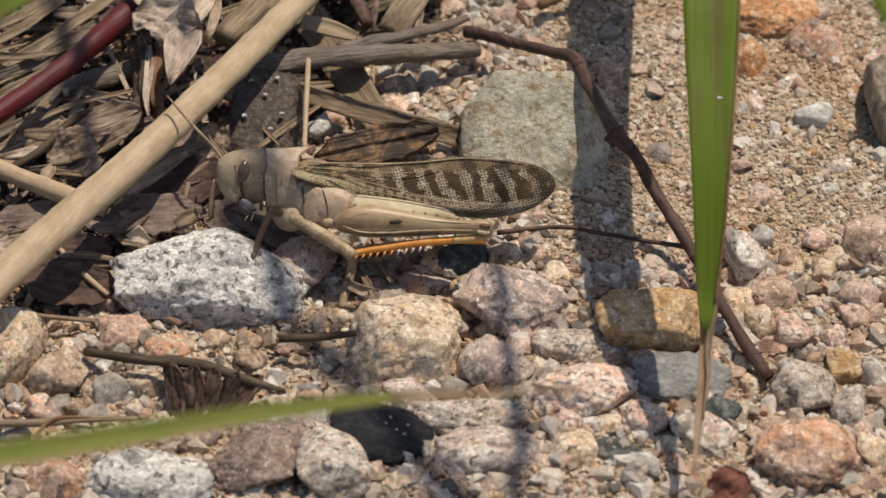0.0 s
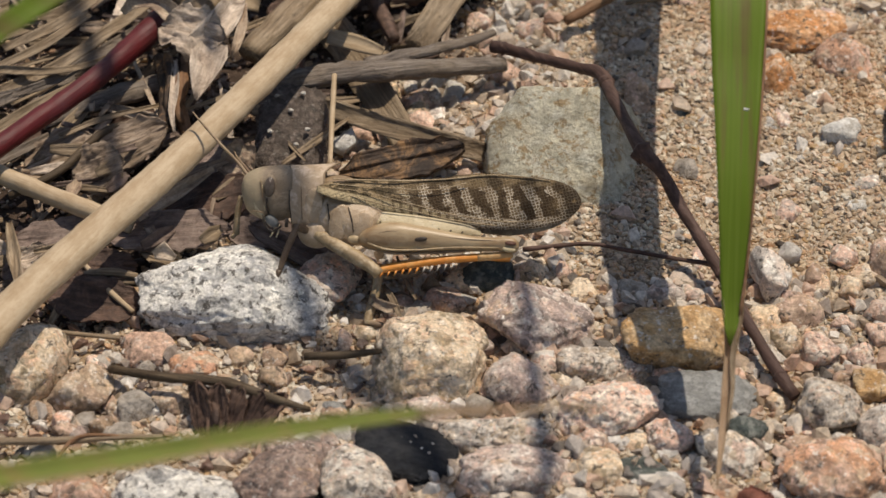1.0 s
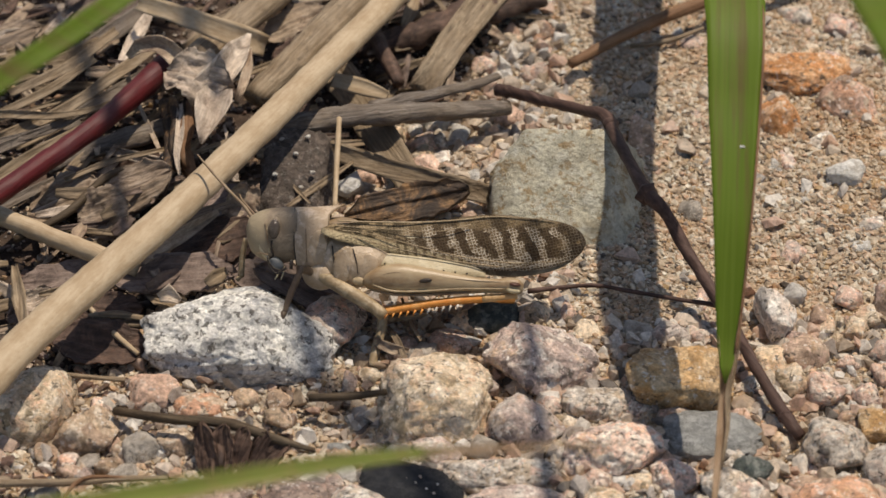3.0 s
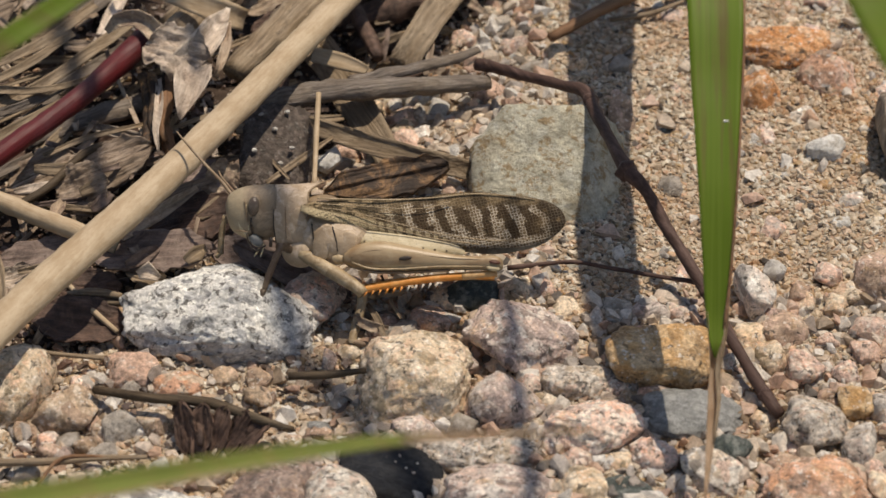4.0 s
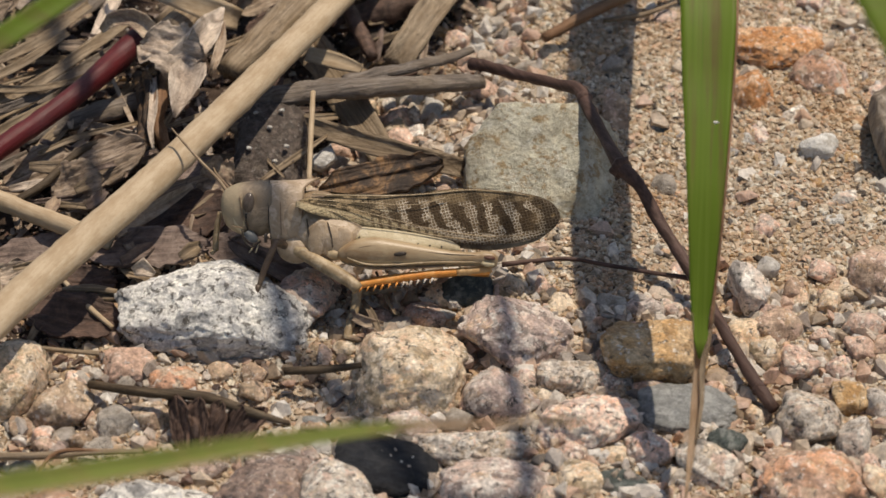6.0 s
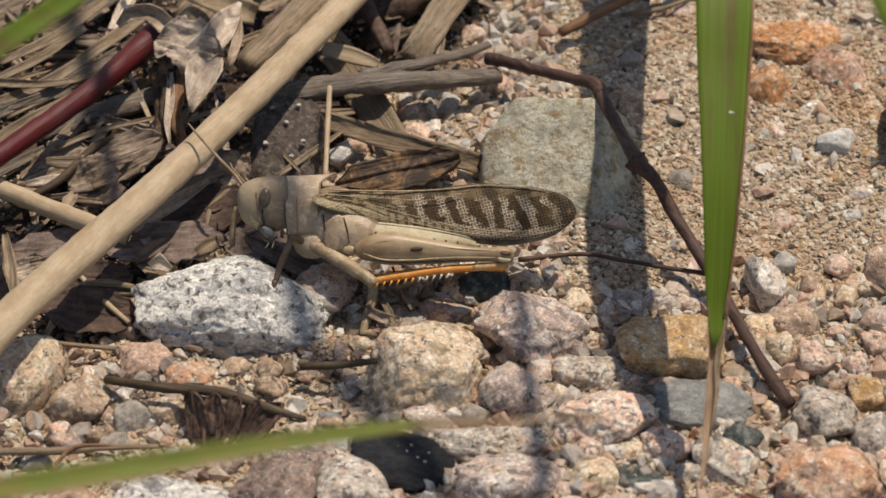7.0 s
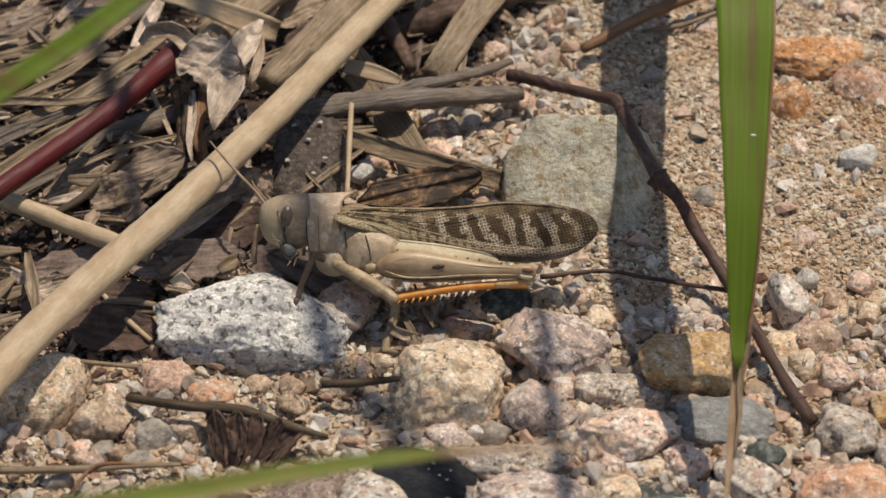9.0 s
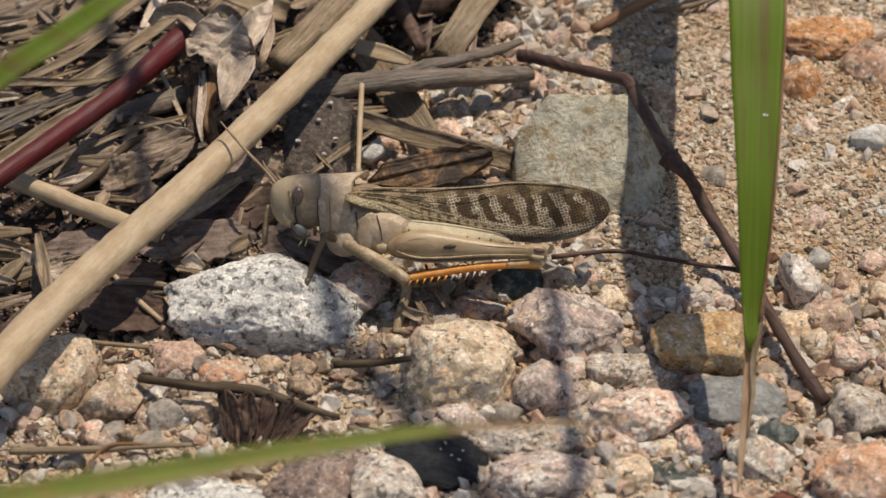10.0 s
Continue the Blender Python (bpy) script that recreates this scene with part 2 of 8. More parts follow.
WHITE, PALE, GREY, INK = (0.74, 0.7, 0.63), (0.64, 0.56, 0.47), (0.36, 0.33, 0.3), (0.07, 0.065, 0.06)
PINK, SALMON, TAN, BROWN = (0.64, 0.45, 0.36), (0.68, 0.4, 0.28), (0.53, 0.42, 0.3), (0.24, 0.16, 0.1)
M = {
    "white": granite("white_granite", [(0.66, 0.64, 0.59), (0.6, 0.58, 0.55), (0.7, 0.68, 0.63), (0.16, 0.16, 0.16), (0.62, 0.6, 0.55), (0.3, 0.3, 0.3), (0.68, 0.66, 0.6), (0.42, 0.42, 0.42)], (0.26, 0.26, 0.27), 430, 0.55, warm=0.15, specks=0.56),
    "milky": granite("milky_granite", [WHITE, (0.64, 0.52, 0.44), (0.78, 0.75, 0.69), (0.5, 0.46, 0.42), (0.72, 0.7, 0.66), (0.26, 0.24, 0.22)], (0.5, 0.42, 0.35), 480, 0.4),
    "cream": granite("cream_granite", [(0.7, 0.61, 0.48), (0.66, 0.54, 0.4), (0.64, 0.45, 0.3), (0.72, 0.64, 0.53), (0.62, 0.42, 0.3), (0.16, 0.13, 0.08), (0.58, 0.48, 0.36)], (0.5, 0.35, 0.2), 650),
    "pink": granite("pink_granite", [PINK, PALE, SALMON, (0.42, 0.33, 0.3), PINK, (0.12, 0.1, 0.09), PALE], (0.4, 0.28, 0.24), 850),
    "mauve": granite("mauve_granite", [(0.42, 0.32, 0.28), (0.52, 0.38, 0.31), (0.35, 0.275, 0.25), (0.48, 0.39, 0.34), (0.54, 0.46, 0.39), (0.13, 0.105, 0.095), (0.6, 0.55, 0.49)], (0.3, 0.225, 0.195), 600),
    "speck": granite("speckled_granite", [PALE, WHITE, GREY, TAN, INK, WHITE, PINK], (0.4, 0.32, 0.25), 1100),
    "salmon": granite("salmon_feldspar", [(0.6, 0.4, 0.3), (0.58, 0.4, 0.31), (0.62, 0.46, 0.37), (0.56, 0.38, 0.29)], (0.5, 0.3, 0.21), 350, 0.3),
    "orange": granite("orange_granite", [(0.52, 0.26, 0.14), (0.58, 0.33, 0.22), (0.55, 0.38, 0.3), (0.45, 0.25, 0.16), (0.5, 0.42, 0.32), (0.12, 0.09, 0.07)], (0.36, 0.22, 0.14), 420, 0.5),
    "ochre": granite("ochre_stone", [(0.55, 0.35, 0.17), (0.46, 0.27, 0.11), (0.62, 0.46, 0.28), (0.5, 0.36, 0.22), (0.22, 0.14, 0.07)], (0.3, 0.16, 0.06), 600, 0.7),
    "rust": granite("rusty_stone", [(0.53, 0.24, 0.095), (0.58, 0.33, 0.17), (0.42, 0.19, 0.07), (0.62, 0.43, 0.29)], (0.4, 0.16, 0.05), 600),
    "brownstone": granite("brown_stone", [(0.36, 0.25, 0.18), (0.48, 0.34, 0.25), (0.3, 0.21, 0.15), (0.56, 0.42, 0.31), PINK], (0.26, 0.17, 0.12), 500),
    "rock": plain_stone("grey_green_rock", (0.46, 0.43, 0.335), (0.29, 0.195, 0.095), (0.62, 0.6, 0.51)),
    "slate": plain_stone("blue_grey_slate", (0.28, 0.28, 0.265), (0.22, 0.22, 0.21), (0.42, 0.415, 0.4), 0.6),
    "black": plain_stone("black_slate", (0.02, 0.022, 0.027), (0.028, 0.031, 0.037), (0.05, 0.052, 0.055), 0.5),
    "green": plain_stone("dark_green_stone", (0.1, 0.12, 0.11), (0.06, 0.08, 0.08), (0.3, 0.32, 0.3), 0.65),
    "banded": fibre("banded_stone", (0.05, 0.043, 0.036), (0.21, 0.175, 0.14), (0.42, 0.37, 0.31), along="z", fine=800.0),
    "grit": plain_stone("grey_pebble", (0.4, 0.355, 0.305), (0.3, 0.25, 0.2), (0.56, 0.51, 0.46)),
    "quartz": plain_stone("white_quartz", (0.66, 0.64, 0.6), (0.5, 0.46, 0.4), (0.8, 0.79, 0.77), 0.5),
    "straw": fibre("pale_straw", (0.38, 0.285, 0.18), (0.46, 0.365, 0.25), (0.49, 0.395, 0.28), blotch=(0.41, 0.31, 0.2), fine=2600.0, relief=0.22),
    "oldstraw": fibre("weathered_straw", (0.09, 0.066, 0.046), (0.26, 0.2, 0.135), (0.45, 0.36, 0.25)),
    "husk": fibre("dry_leaf_strip", (0.085, 0.063, 0.043), (0.24, 0.185, 0.125), (0.43, 0.345, 0.24)),
    "greystick": fibre("weathered_grey_wood", (0.05, 0.042, 0.036), (0.17, 0.143, 0.12), (0.32, 0.28, 0.24), relief=1.0),
    "twig": fibre("dark_twig_bark", (0.04, 0.024, 0.02), (0.085, 0.05, 0.04), (0.15, 0.095, 0.08), blotch=(0.13, 0.08, 0.065), fine=1500.0),
    "browntwig": fibre("brown_twig_bark", (0.1, 0.05, 0.025), (0.2, 0.11, 0.06), (0.3, 0.18, 0.1)),
    "darkstem": fibre("dark_olive_stem", (0.035, 0.025, 0.015), (0.075, 0.054, 0.034), (0.13, 0.096, 0.06)),
    "red": fibre("dark_red_stem", (0.06, 0.008, 0.01), (0.1, 0.011, 0.013), (0.125, 0.017, 0.017), rough=0.48, gloss=0.28, blotch=(0.09, 0.045, 0.052), relief=0.35),
    "drytip": fibre("dried_blade_tip", (0.5, 0.36, 0.24), (0.64, 0.5, 0.36), (0.74, 0.62, 0.47), along="y", light=0.6, blotch=(0.5, 0.36, 0.25)),
    "barkfibre": fibre("torn_bark", (0.1, 0.074, 0.056), (0.29, 0.225, 0.17), (0.5, 0.42, 0.34), relief=0.9),
    "deadleaf": rotten("dead_leaf", (0.17, 0.11, 0.08), (0.33, 0.25, 0.18), (0.45, 0.36, 0.27)),
    "crumpled": rotten("crumpled_leaf", (0.2, 0.15, 0.115), (0.44, 0.36, 0.29), (0.6, 0.51, 0.42)),
    "darkleaf": rotten("purple_brown_leaf", (0.08, 0.055, 0.046), (0.165, 0.12, 0.1), (0.24, 0.185, 0.155), (0.32, 0.26, 0.22)),
    "bark": rotten("dark_bark", (0.035, 0.022, 0.018), (0.09, 0.055, 0.041), (0.16, 0.1, 0.075), (0.26, 0.19, 0.145)),
    "charred": rotten("charred_wood", (0.025, 0.018, 0.014), (0.06, 0.04, 0.028), (0.3, 0.17, 0.08), (0.38, 0.24, 0.13)),
    "tanrock": granite("tan_granite", [(0.4, 0.29, 0.2), (0.37, 0.26, 0.19), (0.5, 0.4, 0.3), (0.33, 0.24, 0.16), (0.5, 0.36, 0.27), (0.2, 0.15, 0.1), (0.64, 0.56, 0.46)], (0.42, 0.28, 0.17), 700),
    "dusk": granite("dark_pink_granite", [(0.26, 0.185, 0.15), (0.34, 0.235, 0.19), (0.2, 0.145, 0.12), (0.4, 0.31, 0.26), (0.26, 0.21, 0.19), (0.08, 0.065, 0.06)], (0.2, 0.15, 0.13), 700),
    "soil": granite("rotten_wood", [(0.085, 0.066, 0.054), (0.06, 0.046, 0.038), (0.115, 0.09, 0.075), (0.045, 0.034, 0.028), (0.1, 0.08, 0.065), (0.14, 0.11, 0.095)], (0.05, 0.038, 0.03), 900, 0.5, warm=0.0, glint=0.16),
    "redleaf": rotten("red_brown_leaf", (0.11, 0.035, 0.025), (0.17, 0.06, 0.04), (0.23, 0.1, 0.07), (0.3, 0.18, 0.13)),
    "grass": grass("green_grass", (0.128, 0.2, 0.02), (0.108, 0.175, 0.016), (0.148, 0.22, 0.028), (0.15, 0.1, 0.04)),
    "olive": grass("yellow_green_grass", (0.25, 0.3, 0.075), (0.22, 0.27, 0.06), (0.31, 0.33, 0.09), (0.38, 0.26, 0.11)),
}


# ---- mesh helpers ----
def part(name, bm, material, parent=None, label="", smooth=True):
    """Links a bmesh as one mesh object, under a thing or a part."""
    data = bpy.data.meshes.new(name)
    bm.normal_update()
    bm.to_mesh(data)
    bm.free()
    if smooth:
        data.polygons.foreach_set("use_smooth", [True] * len(data.polygons))
    data.materials.append(material)
    ob = new(name, data)
    if parent:
        ob.parent = parent
    return tagged(ob, label) if label else ob


def base(name, label, category, x=0.0, y=0.0, z=0.0, group=""):
    """An Empty at a thing's base, in mm."""
    ob = new(name)
    ob.location = (x * MM, y * MM, z * MM)
    ob.empty_display_size = 0.002
    return tagged(ob, label, category, group)


def under(child, thing, name, label=""):
    """Makes an object a part of a thing, where it stands."""
    child.parent, child.name = thing, name
    child.matrix_parent_inverse = thing.matrix_basis.inverted()
    for key in ("label", "category", "group"):
        if key in child:
            del child[key]
    return tagged(child, label) if label else child


def rings_mesh(rings, closed=True):
    """A bmesh through rings of equally many points, capped at both ends."""
    bm = bmesh.new()
    vs = [[bm.verts.new(p) for p in r] for r in rings]
    n = len(rings[0])
    for a, b in zip(vs, vs[1:]):
        for i in range(n if closed else n - 1):
            j = (i + 1) % n
            bm.faces.new((a[i], a[j], b[j], b[i]))
    if closed:
        bm.faces.new(list(reversed(vs[0])))
        bm.faces.new(vs[-1])
    bmesh.ops.recalc_face_normals(bm, faces=bm.faces)
    return bm


def smooth_line(pts, step):
    """A Catmull-Rom line through points (x, y, z, *more), about one point each step."""
    p = [np.array(q, float) for q in pts]
    if len(p) == 2:
        n = max(2, int(np.linalg.norm((p[1] - p[0])[:3]) / step))
        return [p[0] + (p[1] - p[0]) * i / n for i in range(n + 1)]
    p = [2 * p[0] - p[1], *p, 2 * p[-1] - p[-2]]
    out = []
    for a, b, c, d in zip(p, p[1:], p[2:], p[3:]):
        n = max(1, int(np.linalg.norm((c - b)[:3]) / step))
        for i in range(n):
            t = i / n
            out.append(0.5 * (2 * b + (c - a) * t + (2 * a - 5 * b + 4 * c - d) * t * t + (3 * b - a - 3 * c + d) * t ** 3))
    out.append(p[-2])
    return out


def tube(pts, sides=12, step=1.0, rough=0.06, flat=1.0, seed=0.0, freq=0.6):
    """A bmesh tube through points (x, y, z, radius) in mm; flat squashes it in height. Its own x axis runs along the first to the last point."""
    line = smooth_line(pts, step)
    rings = []
    for i, q in enumerate(line):
        c = Vector(q[:3])
        d = (Vector(line[min(i + 1, len(line) - 1)][:3]) - Vector(line[max(i - 1, 0)][:3])).normalized()
        s = d.cross(Vector((0, 0, 1)))
        s = s.normalized() if s.length > 1e-4 else Vector((1, 0, 0))
        u = s.cross(d).normalized()
        ring = []
        for k in range(sides):
            a = 2 * math.pi * k / sides
            v = s * math.cos(a) + u * math.sin(a) * flat
            r = max(q[3], 0.01) * (1 + rough * 2 * noise.noise((c + v * q[3]) * freq + Vector((seed, 0, 0))))
            ring.append(c + v * r)
        rings.append(ring)
    return rings


def along(rings):
    """Rings moved into a frame whose x runs along them; gives the bmesh in metres and the frame."""
    first = sum(rings[0], Vector()) / len(rings[0])
    last = sum(rings[-1], Vector()) / len(rings[-1])
    mid = (first + last) / 2
    turn = (last - first).to_track_quat("X", "Z").to_matrix().to_4x4()
    m = Matrix.Translation(mid * MM) @ turn
    inv = (Matrix.Translation(mid) @ turn).inverted()
    return [[(inv @ v) * MM for v in r] for r in rings], m


def stem(name, label, category, material, pts, sides=12, rough=0.06, flat=1.0, seed=0.0, knots=(), group="", step=1.0):
    """A stalk, straw or twig through points (x, y, z, radius), with knots at some shares of its length."""
    line = [list(p) for p in pts]
    rings, m = along(tube(line, sides, step, rough, flat, seed))
    ob = part(name, rings_mesh(rings), M[material])
    ob.matrix_basis = m
    tagged(ob, label, category, group)
    for share, size in knots:
        k = min(len(rings) - 2, int(share * len(rings)))
        c = sum(rings[k], Vector()) / len(rings[k])
        r = (rings[k][0] - c).length
        bm = bmesh.new()
        bmesh.ops.create_icosphere(bm, subdivisions=2, radius=r * size)
        for v in bm.verts:
            v.co = Vector((v.co.x * 0.7, v.co.y, v.co.z)) * (1 + 0.5 * noise.noise(v.co * 900 + Vector((share * 9, 0, seed)))) + c
        part("knot", bm, M[material], ob)
    return ob


def strip(name, label, category, material, pts, wave=0.3, cup=0.25, thick=0.15, seed=0.0, group="", face=VIEW, step=1.2, across=6):
    """A flat leaf strip through points (x, y, z, width): cupped, wavy, with thickness. Its own y axis (x in dry matter) runs along it."""
    line = smooth_line(pts, step)
    top, low = [], []
    for i, q in enumerate(line):
        c = Vector(q[:3])
        d = (Vector(line[min(i + 1, len(line) - 1)][:3]) - Vector(line[max(i - 1, 0)][:3])).normalized()
        s = d.cross(face).normalized()
        n = s.cross(d).normalized()
        a, b = [], []
        for k in range(across + 1):
            t = 2 * k / across - 1
            w = q[3] / 2
            lift = cup * w * t * t + wave * noise.noise(Vector((c.x * 0.25 + seed, c.y * 0.25, t * 0.8))) * min(1, w)
            e = c + s * w * t * (1 + (0.015 if material in ("grass", "olive") else 0.12) * noise.noise(Vector((i * 0.35, t * 3, seed)))) + n * lift
            a.append(e + n * thick / 2)
            b.append(e - n * thick / 2)
        top.append(a)
        low.append(list(reversed(b)))
    rings = [a + b for a, b in zip(top, low)]
    first, last = Vector(line[0][:3]), Vector(line[-1][:3])
    turn = (last - first).to_track_quat("Y" if material in ("grass", "olive", "drytip") else "X", "Z").to_matrix().to_4x4()
    mid = (first + last) / 2
    inv = (Matrix.Translation(mid) @ turn).inverted()
    ob = part(name, rings_mesh([[(inv @ v) * MM for v in r] for r in rings]), M[material])
    ob.matrix_basis = Matrix.Translation(mid * MM) @ turn
    return tagged(ob, label, category, group)


def stone_shape(w, d, h, seed, style="round", fine=4):
    """A worn stone, w x d x h mm: a ball, squared for blocks, cut by facets and roughened."""
    rnd = random.Random(seed)
    bm = bmesh.new()
    bmesh.ops.create_icosphere(bm, subdivisions=fine, radius=1.0)
    power = {"round": 2.4, "block": 4.2, "flat": 2.3, "box": 9.0, "slab": 12.0, "ridge": 2.2}[style]
    cuts = []
    for _ in range({"round": 11, "block": 9, "flat": 5, "box": 5, "slab": 0, "ridge": 0}[style]):
        n = Vector((rnd.gauss(0, 1), rnd.gauss(0, 1), rnd.gauss(0, 1))).normalized()
        cuts.append((n, rnd.uniform(0.58, 0.9 if fine > 3 else 0.78) + {"block": 0.12, "flat": 0.25, "box": 0.32}.get(style, 0.0)))
    if style == "slab":
        cuts = [(Vector(n).normalized(), o) for n, o in (((-0.8, 0.6, 0), 1.0), ((0.55, 0.8, 0), 1.12), ((0.8, 0, 0.5), 0.95), ((-0.7, 0, 0.7), 1.2), ((0, -0.6, 0.8), 1.25), ((0.8, -0.6, 0), 1.15))]
    if style == "ridge":
        cuts = [(Vector(n).normalized(), o) for n, o in (((-0.5, 0.56, 0.66), 0.5), ((0.62, 0.5, 0.6), 0.66), ((-0.4, -0.45, 0.8), 0.6), ((0.66, -0.45, 0.6), 0.68), ((-0.9, -0.2, -0.1), 0.92), ((-0.3, -0.95, 0.1), 0.85), ((0.35, -0.95, 0.0), 0.86))]
    off = Vector((rnd.uniform(0, 50), rnd.uniform(0, 50), rnd.uniform(0, 50)))
    for v in bm.verts:
        p = v.co.normalized()
        p = p / (abs(p.x) ** power + abs(p.y) ** power + abs(p.z) ** power) ** (1 / power)
        p *= 1 + (0.06 if style == "slab" else 0.2) * noise.noise(p * 1.1 + off)
        for n, o in cuts:
            over = p.dot(n) - o
            if over > 0:
                p -= n * over * (0.9 if style == "slab" or fine < 4 else 0.78)
        q = p + Vector((noise.noise(p * 2 + off), noise.noise(p * 2 - off), 0)) * 0.15
        p += p.normalized() * {"slab": 0.7, "ridge": 0.6}.get(style, 1.0) * (0.075 * noise.noise(q * 2.6 + off) + 0.065 * noise.noise(q * 5.5 + off) + 0.042 * noise.noise(q * 11 + off) + 0.026 * noise.noise(q * 23 + off))
        if style == "ridge":
            sheet_at = 15 * (p.z * 0.75 - p.x * 0.45) + 3 * noise.noise(p * 1.6 + off)
            p += p.normalized() * (0.016 * math.sin(sheet_at) + 0.012 * math.sin(2.3 * sheet_at + 1)) * max(0.0, 0.6 - p.x)
        v.co = p
    lo = [min(v.co[k] for v in bm.verts) for k in range(3)]
    hi = [max(v.co[k] for v in bm.verts) for k in range(3)]
    for v in bm.verts:
        v.co = Vector([((v.co[k] - lo[k]) / (hi[k] - lo[k]) - 0.5) * s * MM for k, s in enumerate((w, d, h))])
    return bm


def stone(name, label, material, x, y, z, w, d, h, lean=0.0, seed=1, style="round", group="", category="stone", fine=4, tip=0.0):
    """A stone bedded in the ground; lean turns it in its slope, tip tilts its top forward."""
    ob = part(name, stone_shape(w, d, h, seed, style, fine), M[material])
    ob.matrix_basis = Matrix.Translation((x * MM, y * MM, z * MM)) @ Matrix.Rotation(radians(lean), 4, VIEW) @ Matrix.Rotation(radians(tip), 4, "X")
    return tagged(ob, label, category, group)


def scrap(name, label, category, material, x, y, z, w, d, lean=0.0, seed=1, curl=1.5, thick=0.25, pitch=0.0, jag=0.25, group=""):
    """A torn, curled scrap of leaf or bark, w x d mm."""
    rnd = random.Random(seed)
    off = Vector((rnd.uniform(0, 50), rnd.uniform(0, 50), 0))
    n = 34
    bm = bmesh.new()
    rows = []
    for level in (1, -1):
        grid = []
        for i in range(n + 1):
            line = []
            for k in range(n + 1):
                u, v = 2 * i / n - 1, 2 * k / n - 1
                flank = 3.0 if v > 0 else 11.0
                wide = max(0.15, (1 - abs(u) ** 2.6) ** 0.5) * (1 + jag * noise.noise(Vector((u * 2.1, flank, 0)) + off) + 0.16 * noise.noise(Vector((u * 7, flank, 0)) + off) + 0.07 * noise.noise(Vector((u * 19, flank, 0)) + off))
                q = Vector((u + 0.14 * noise.noise(Vector((v * 4, 20.0 + (u > 0) * 9, 0)) + off) * abs(u), v * wide, 0))
                bend = 0.55 * noise.noise(Vector((q.x * 1.1, q.y * 0.8, 0)) + off)
                crease = 0.5 * abs(noise.noise(Vector((q.x * 1.0, q.y * 2.4, 4)) + off)) + 0.16 * abs(noise.noise(Vector((q.x * 3.2, q.y * 5, 9)) + off)) + 0.05 * noise.noise(Vector((q.x * 8, q.y * 12, 0)) + off)
                rib = -0.16 * math.exp(-(v / 0.09) ** 2) + 0.22 * abs(v) ** 3
                zz = curl * (bend + crease + rib)
                line.append(bm.verts.new((q.x * w / 2 * MM, q.y * d / 2 * MM, (zz + level * thick / 2) * MM)))
            grid.append(line)
        rows.append(grid)
    a, b = rows
    for i in range(n):
        for k in range(n):
            bm.faces.new((a[i][k], a[i + 1][k], a[i + 1][k + 1], a[i][k + 1]))
            bm.faces.new((b[i][k + 1], b[i + 1][k + 1], b[i + 1][k], b[i][k]))
    for i in range(n):
        for g in ((a[i][0], b[i][0], b[i + 1][0], a[i + 1][0]), (a[i][n], a[i + 1][n], b[i + 1][n], b[i][n]), (a[0][i], a[0][i + 1], b[0][i + 1], b[0][i]), (a[n][i], b[n][i], b[n][i + 1], a[n][i + 1])):
            bm.faces.new(g)
    ob = part(name, bm, M[material])
    ob.matrix_basis = Matrix.Translation((x * MM, y * MM, z * MM)) @ Matrix.Rotation(radians(lean), 4, VIEW) @ pose(0, 0, 0, pitch)
    return tagged(ob, label, category, group)


# ---- ground ----
def lie(x, y):
    """The height of the ground, in mm."""
    near = 1.0 / (1.0 + (math.hypot(x, y) / 200.0) ** 4)
    return near * (1.6 * noise.noise(Vector((x * 0.03, y * 0.03, 3.1))) + 0.7 * noise.noise(Vector((x * 0.11, y * 0.11, 7.7)))) + 0.1


def litter_share(x, y):
    """How far a place lies in the plant litter, -1 outside to 1 inside."""
    edge = max(-31.0 + 0.72 * y, min(-36.0 + 0.25 * y, -38.0))
    if y < -12 and x < -8:
        return -0.1 + 0.7 * noise.noise(Vector((x * 0.12, y * 0.12, 5.0)))
    return max(-1.0, min(1.0, (edge - x + 9 * noise.noise(Vector((x * 0.06, y * 0.06, 1.0)))) / 9.0))


def ground():
    p = Paint("sandy_soil", 0.9, 0.15)
    sand = p.ramp(p.noise(1400, 5, 0.7), (0.3, (0.36, 0.29, 0.22)), (0.55, (0.5, 0.42, 0.33)), (0.75, (0.66, 0.58, 0.48)))
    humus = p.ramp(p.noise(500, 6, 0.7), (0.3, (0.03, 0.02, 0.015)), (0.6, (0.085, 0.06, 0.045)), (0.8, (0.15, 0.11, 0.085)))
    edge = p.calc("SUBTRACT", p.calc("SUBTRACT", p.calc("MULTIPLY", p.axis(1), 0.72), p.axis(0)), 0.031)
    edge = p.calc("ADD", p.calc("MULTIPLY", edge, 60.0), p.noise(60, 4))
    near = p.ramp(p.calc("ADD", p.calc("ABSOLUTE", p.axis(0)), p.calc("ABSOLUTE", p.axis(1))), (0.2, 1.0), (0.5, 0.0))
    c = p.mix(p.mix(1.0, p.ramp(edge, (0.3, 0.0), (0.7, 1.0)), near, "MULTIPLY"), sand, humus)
    p.bump(p.noise(1800, 5, 0.7), 0.8, 0.0006)
    n = 130
    t = [i / n for i in range(-n, n + 1)]
    at = [90 * s if abs(s) < 0.75 else math.copysign(67.5 + 22 * (math.exp((abs(s) - 0.75) * 36) - 1), s) for s in t]
    bm = bmesh.new()
    grid = [[bm.verts.new((x * MM, y * MM, lie(x, y) * MM)) for y in at] for x in at]
    for a, b in zip(grid, grid[1:]):
        for k in range(2 * n):
            bm.faces.new((a[k], b[k], b[k + 1], a[k + 1]))
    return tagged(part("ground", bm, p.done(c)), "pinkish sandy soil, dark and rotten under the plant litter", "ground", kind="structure")


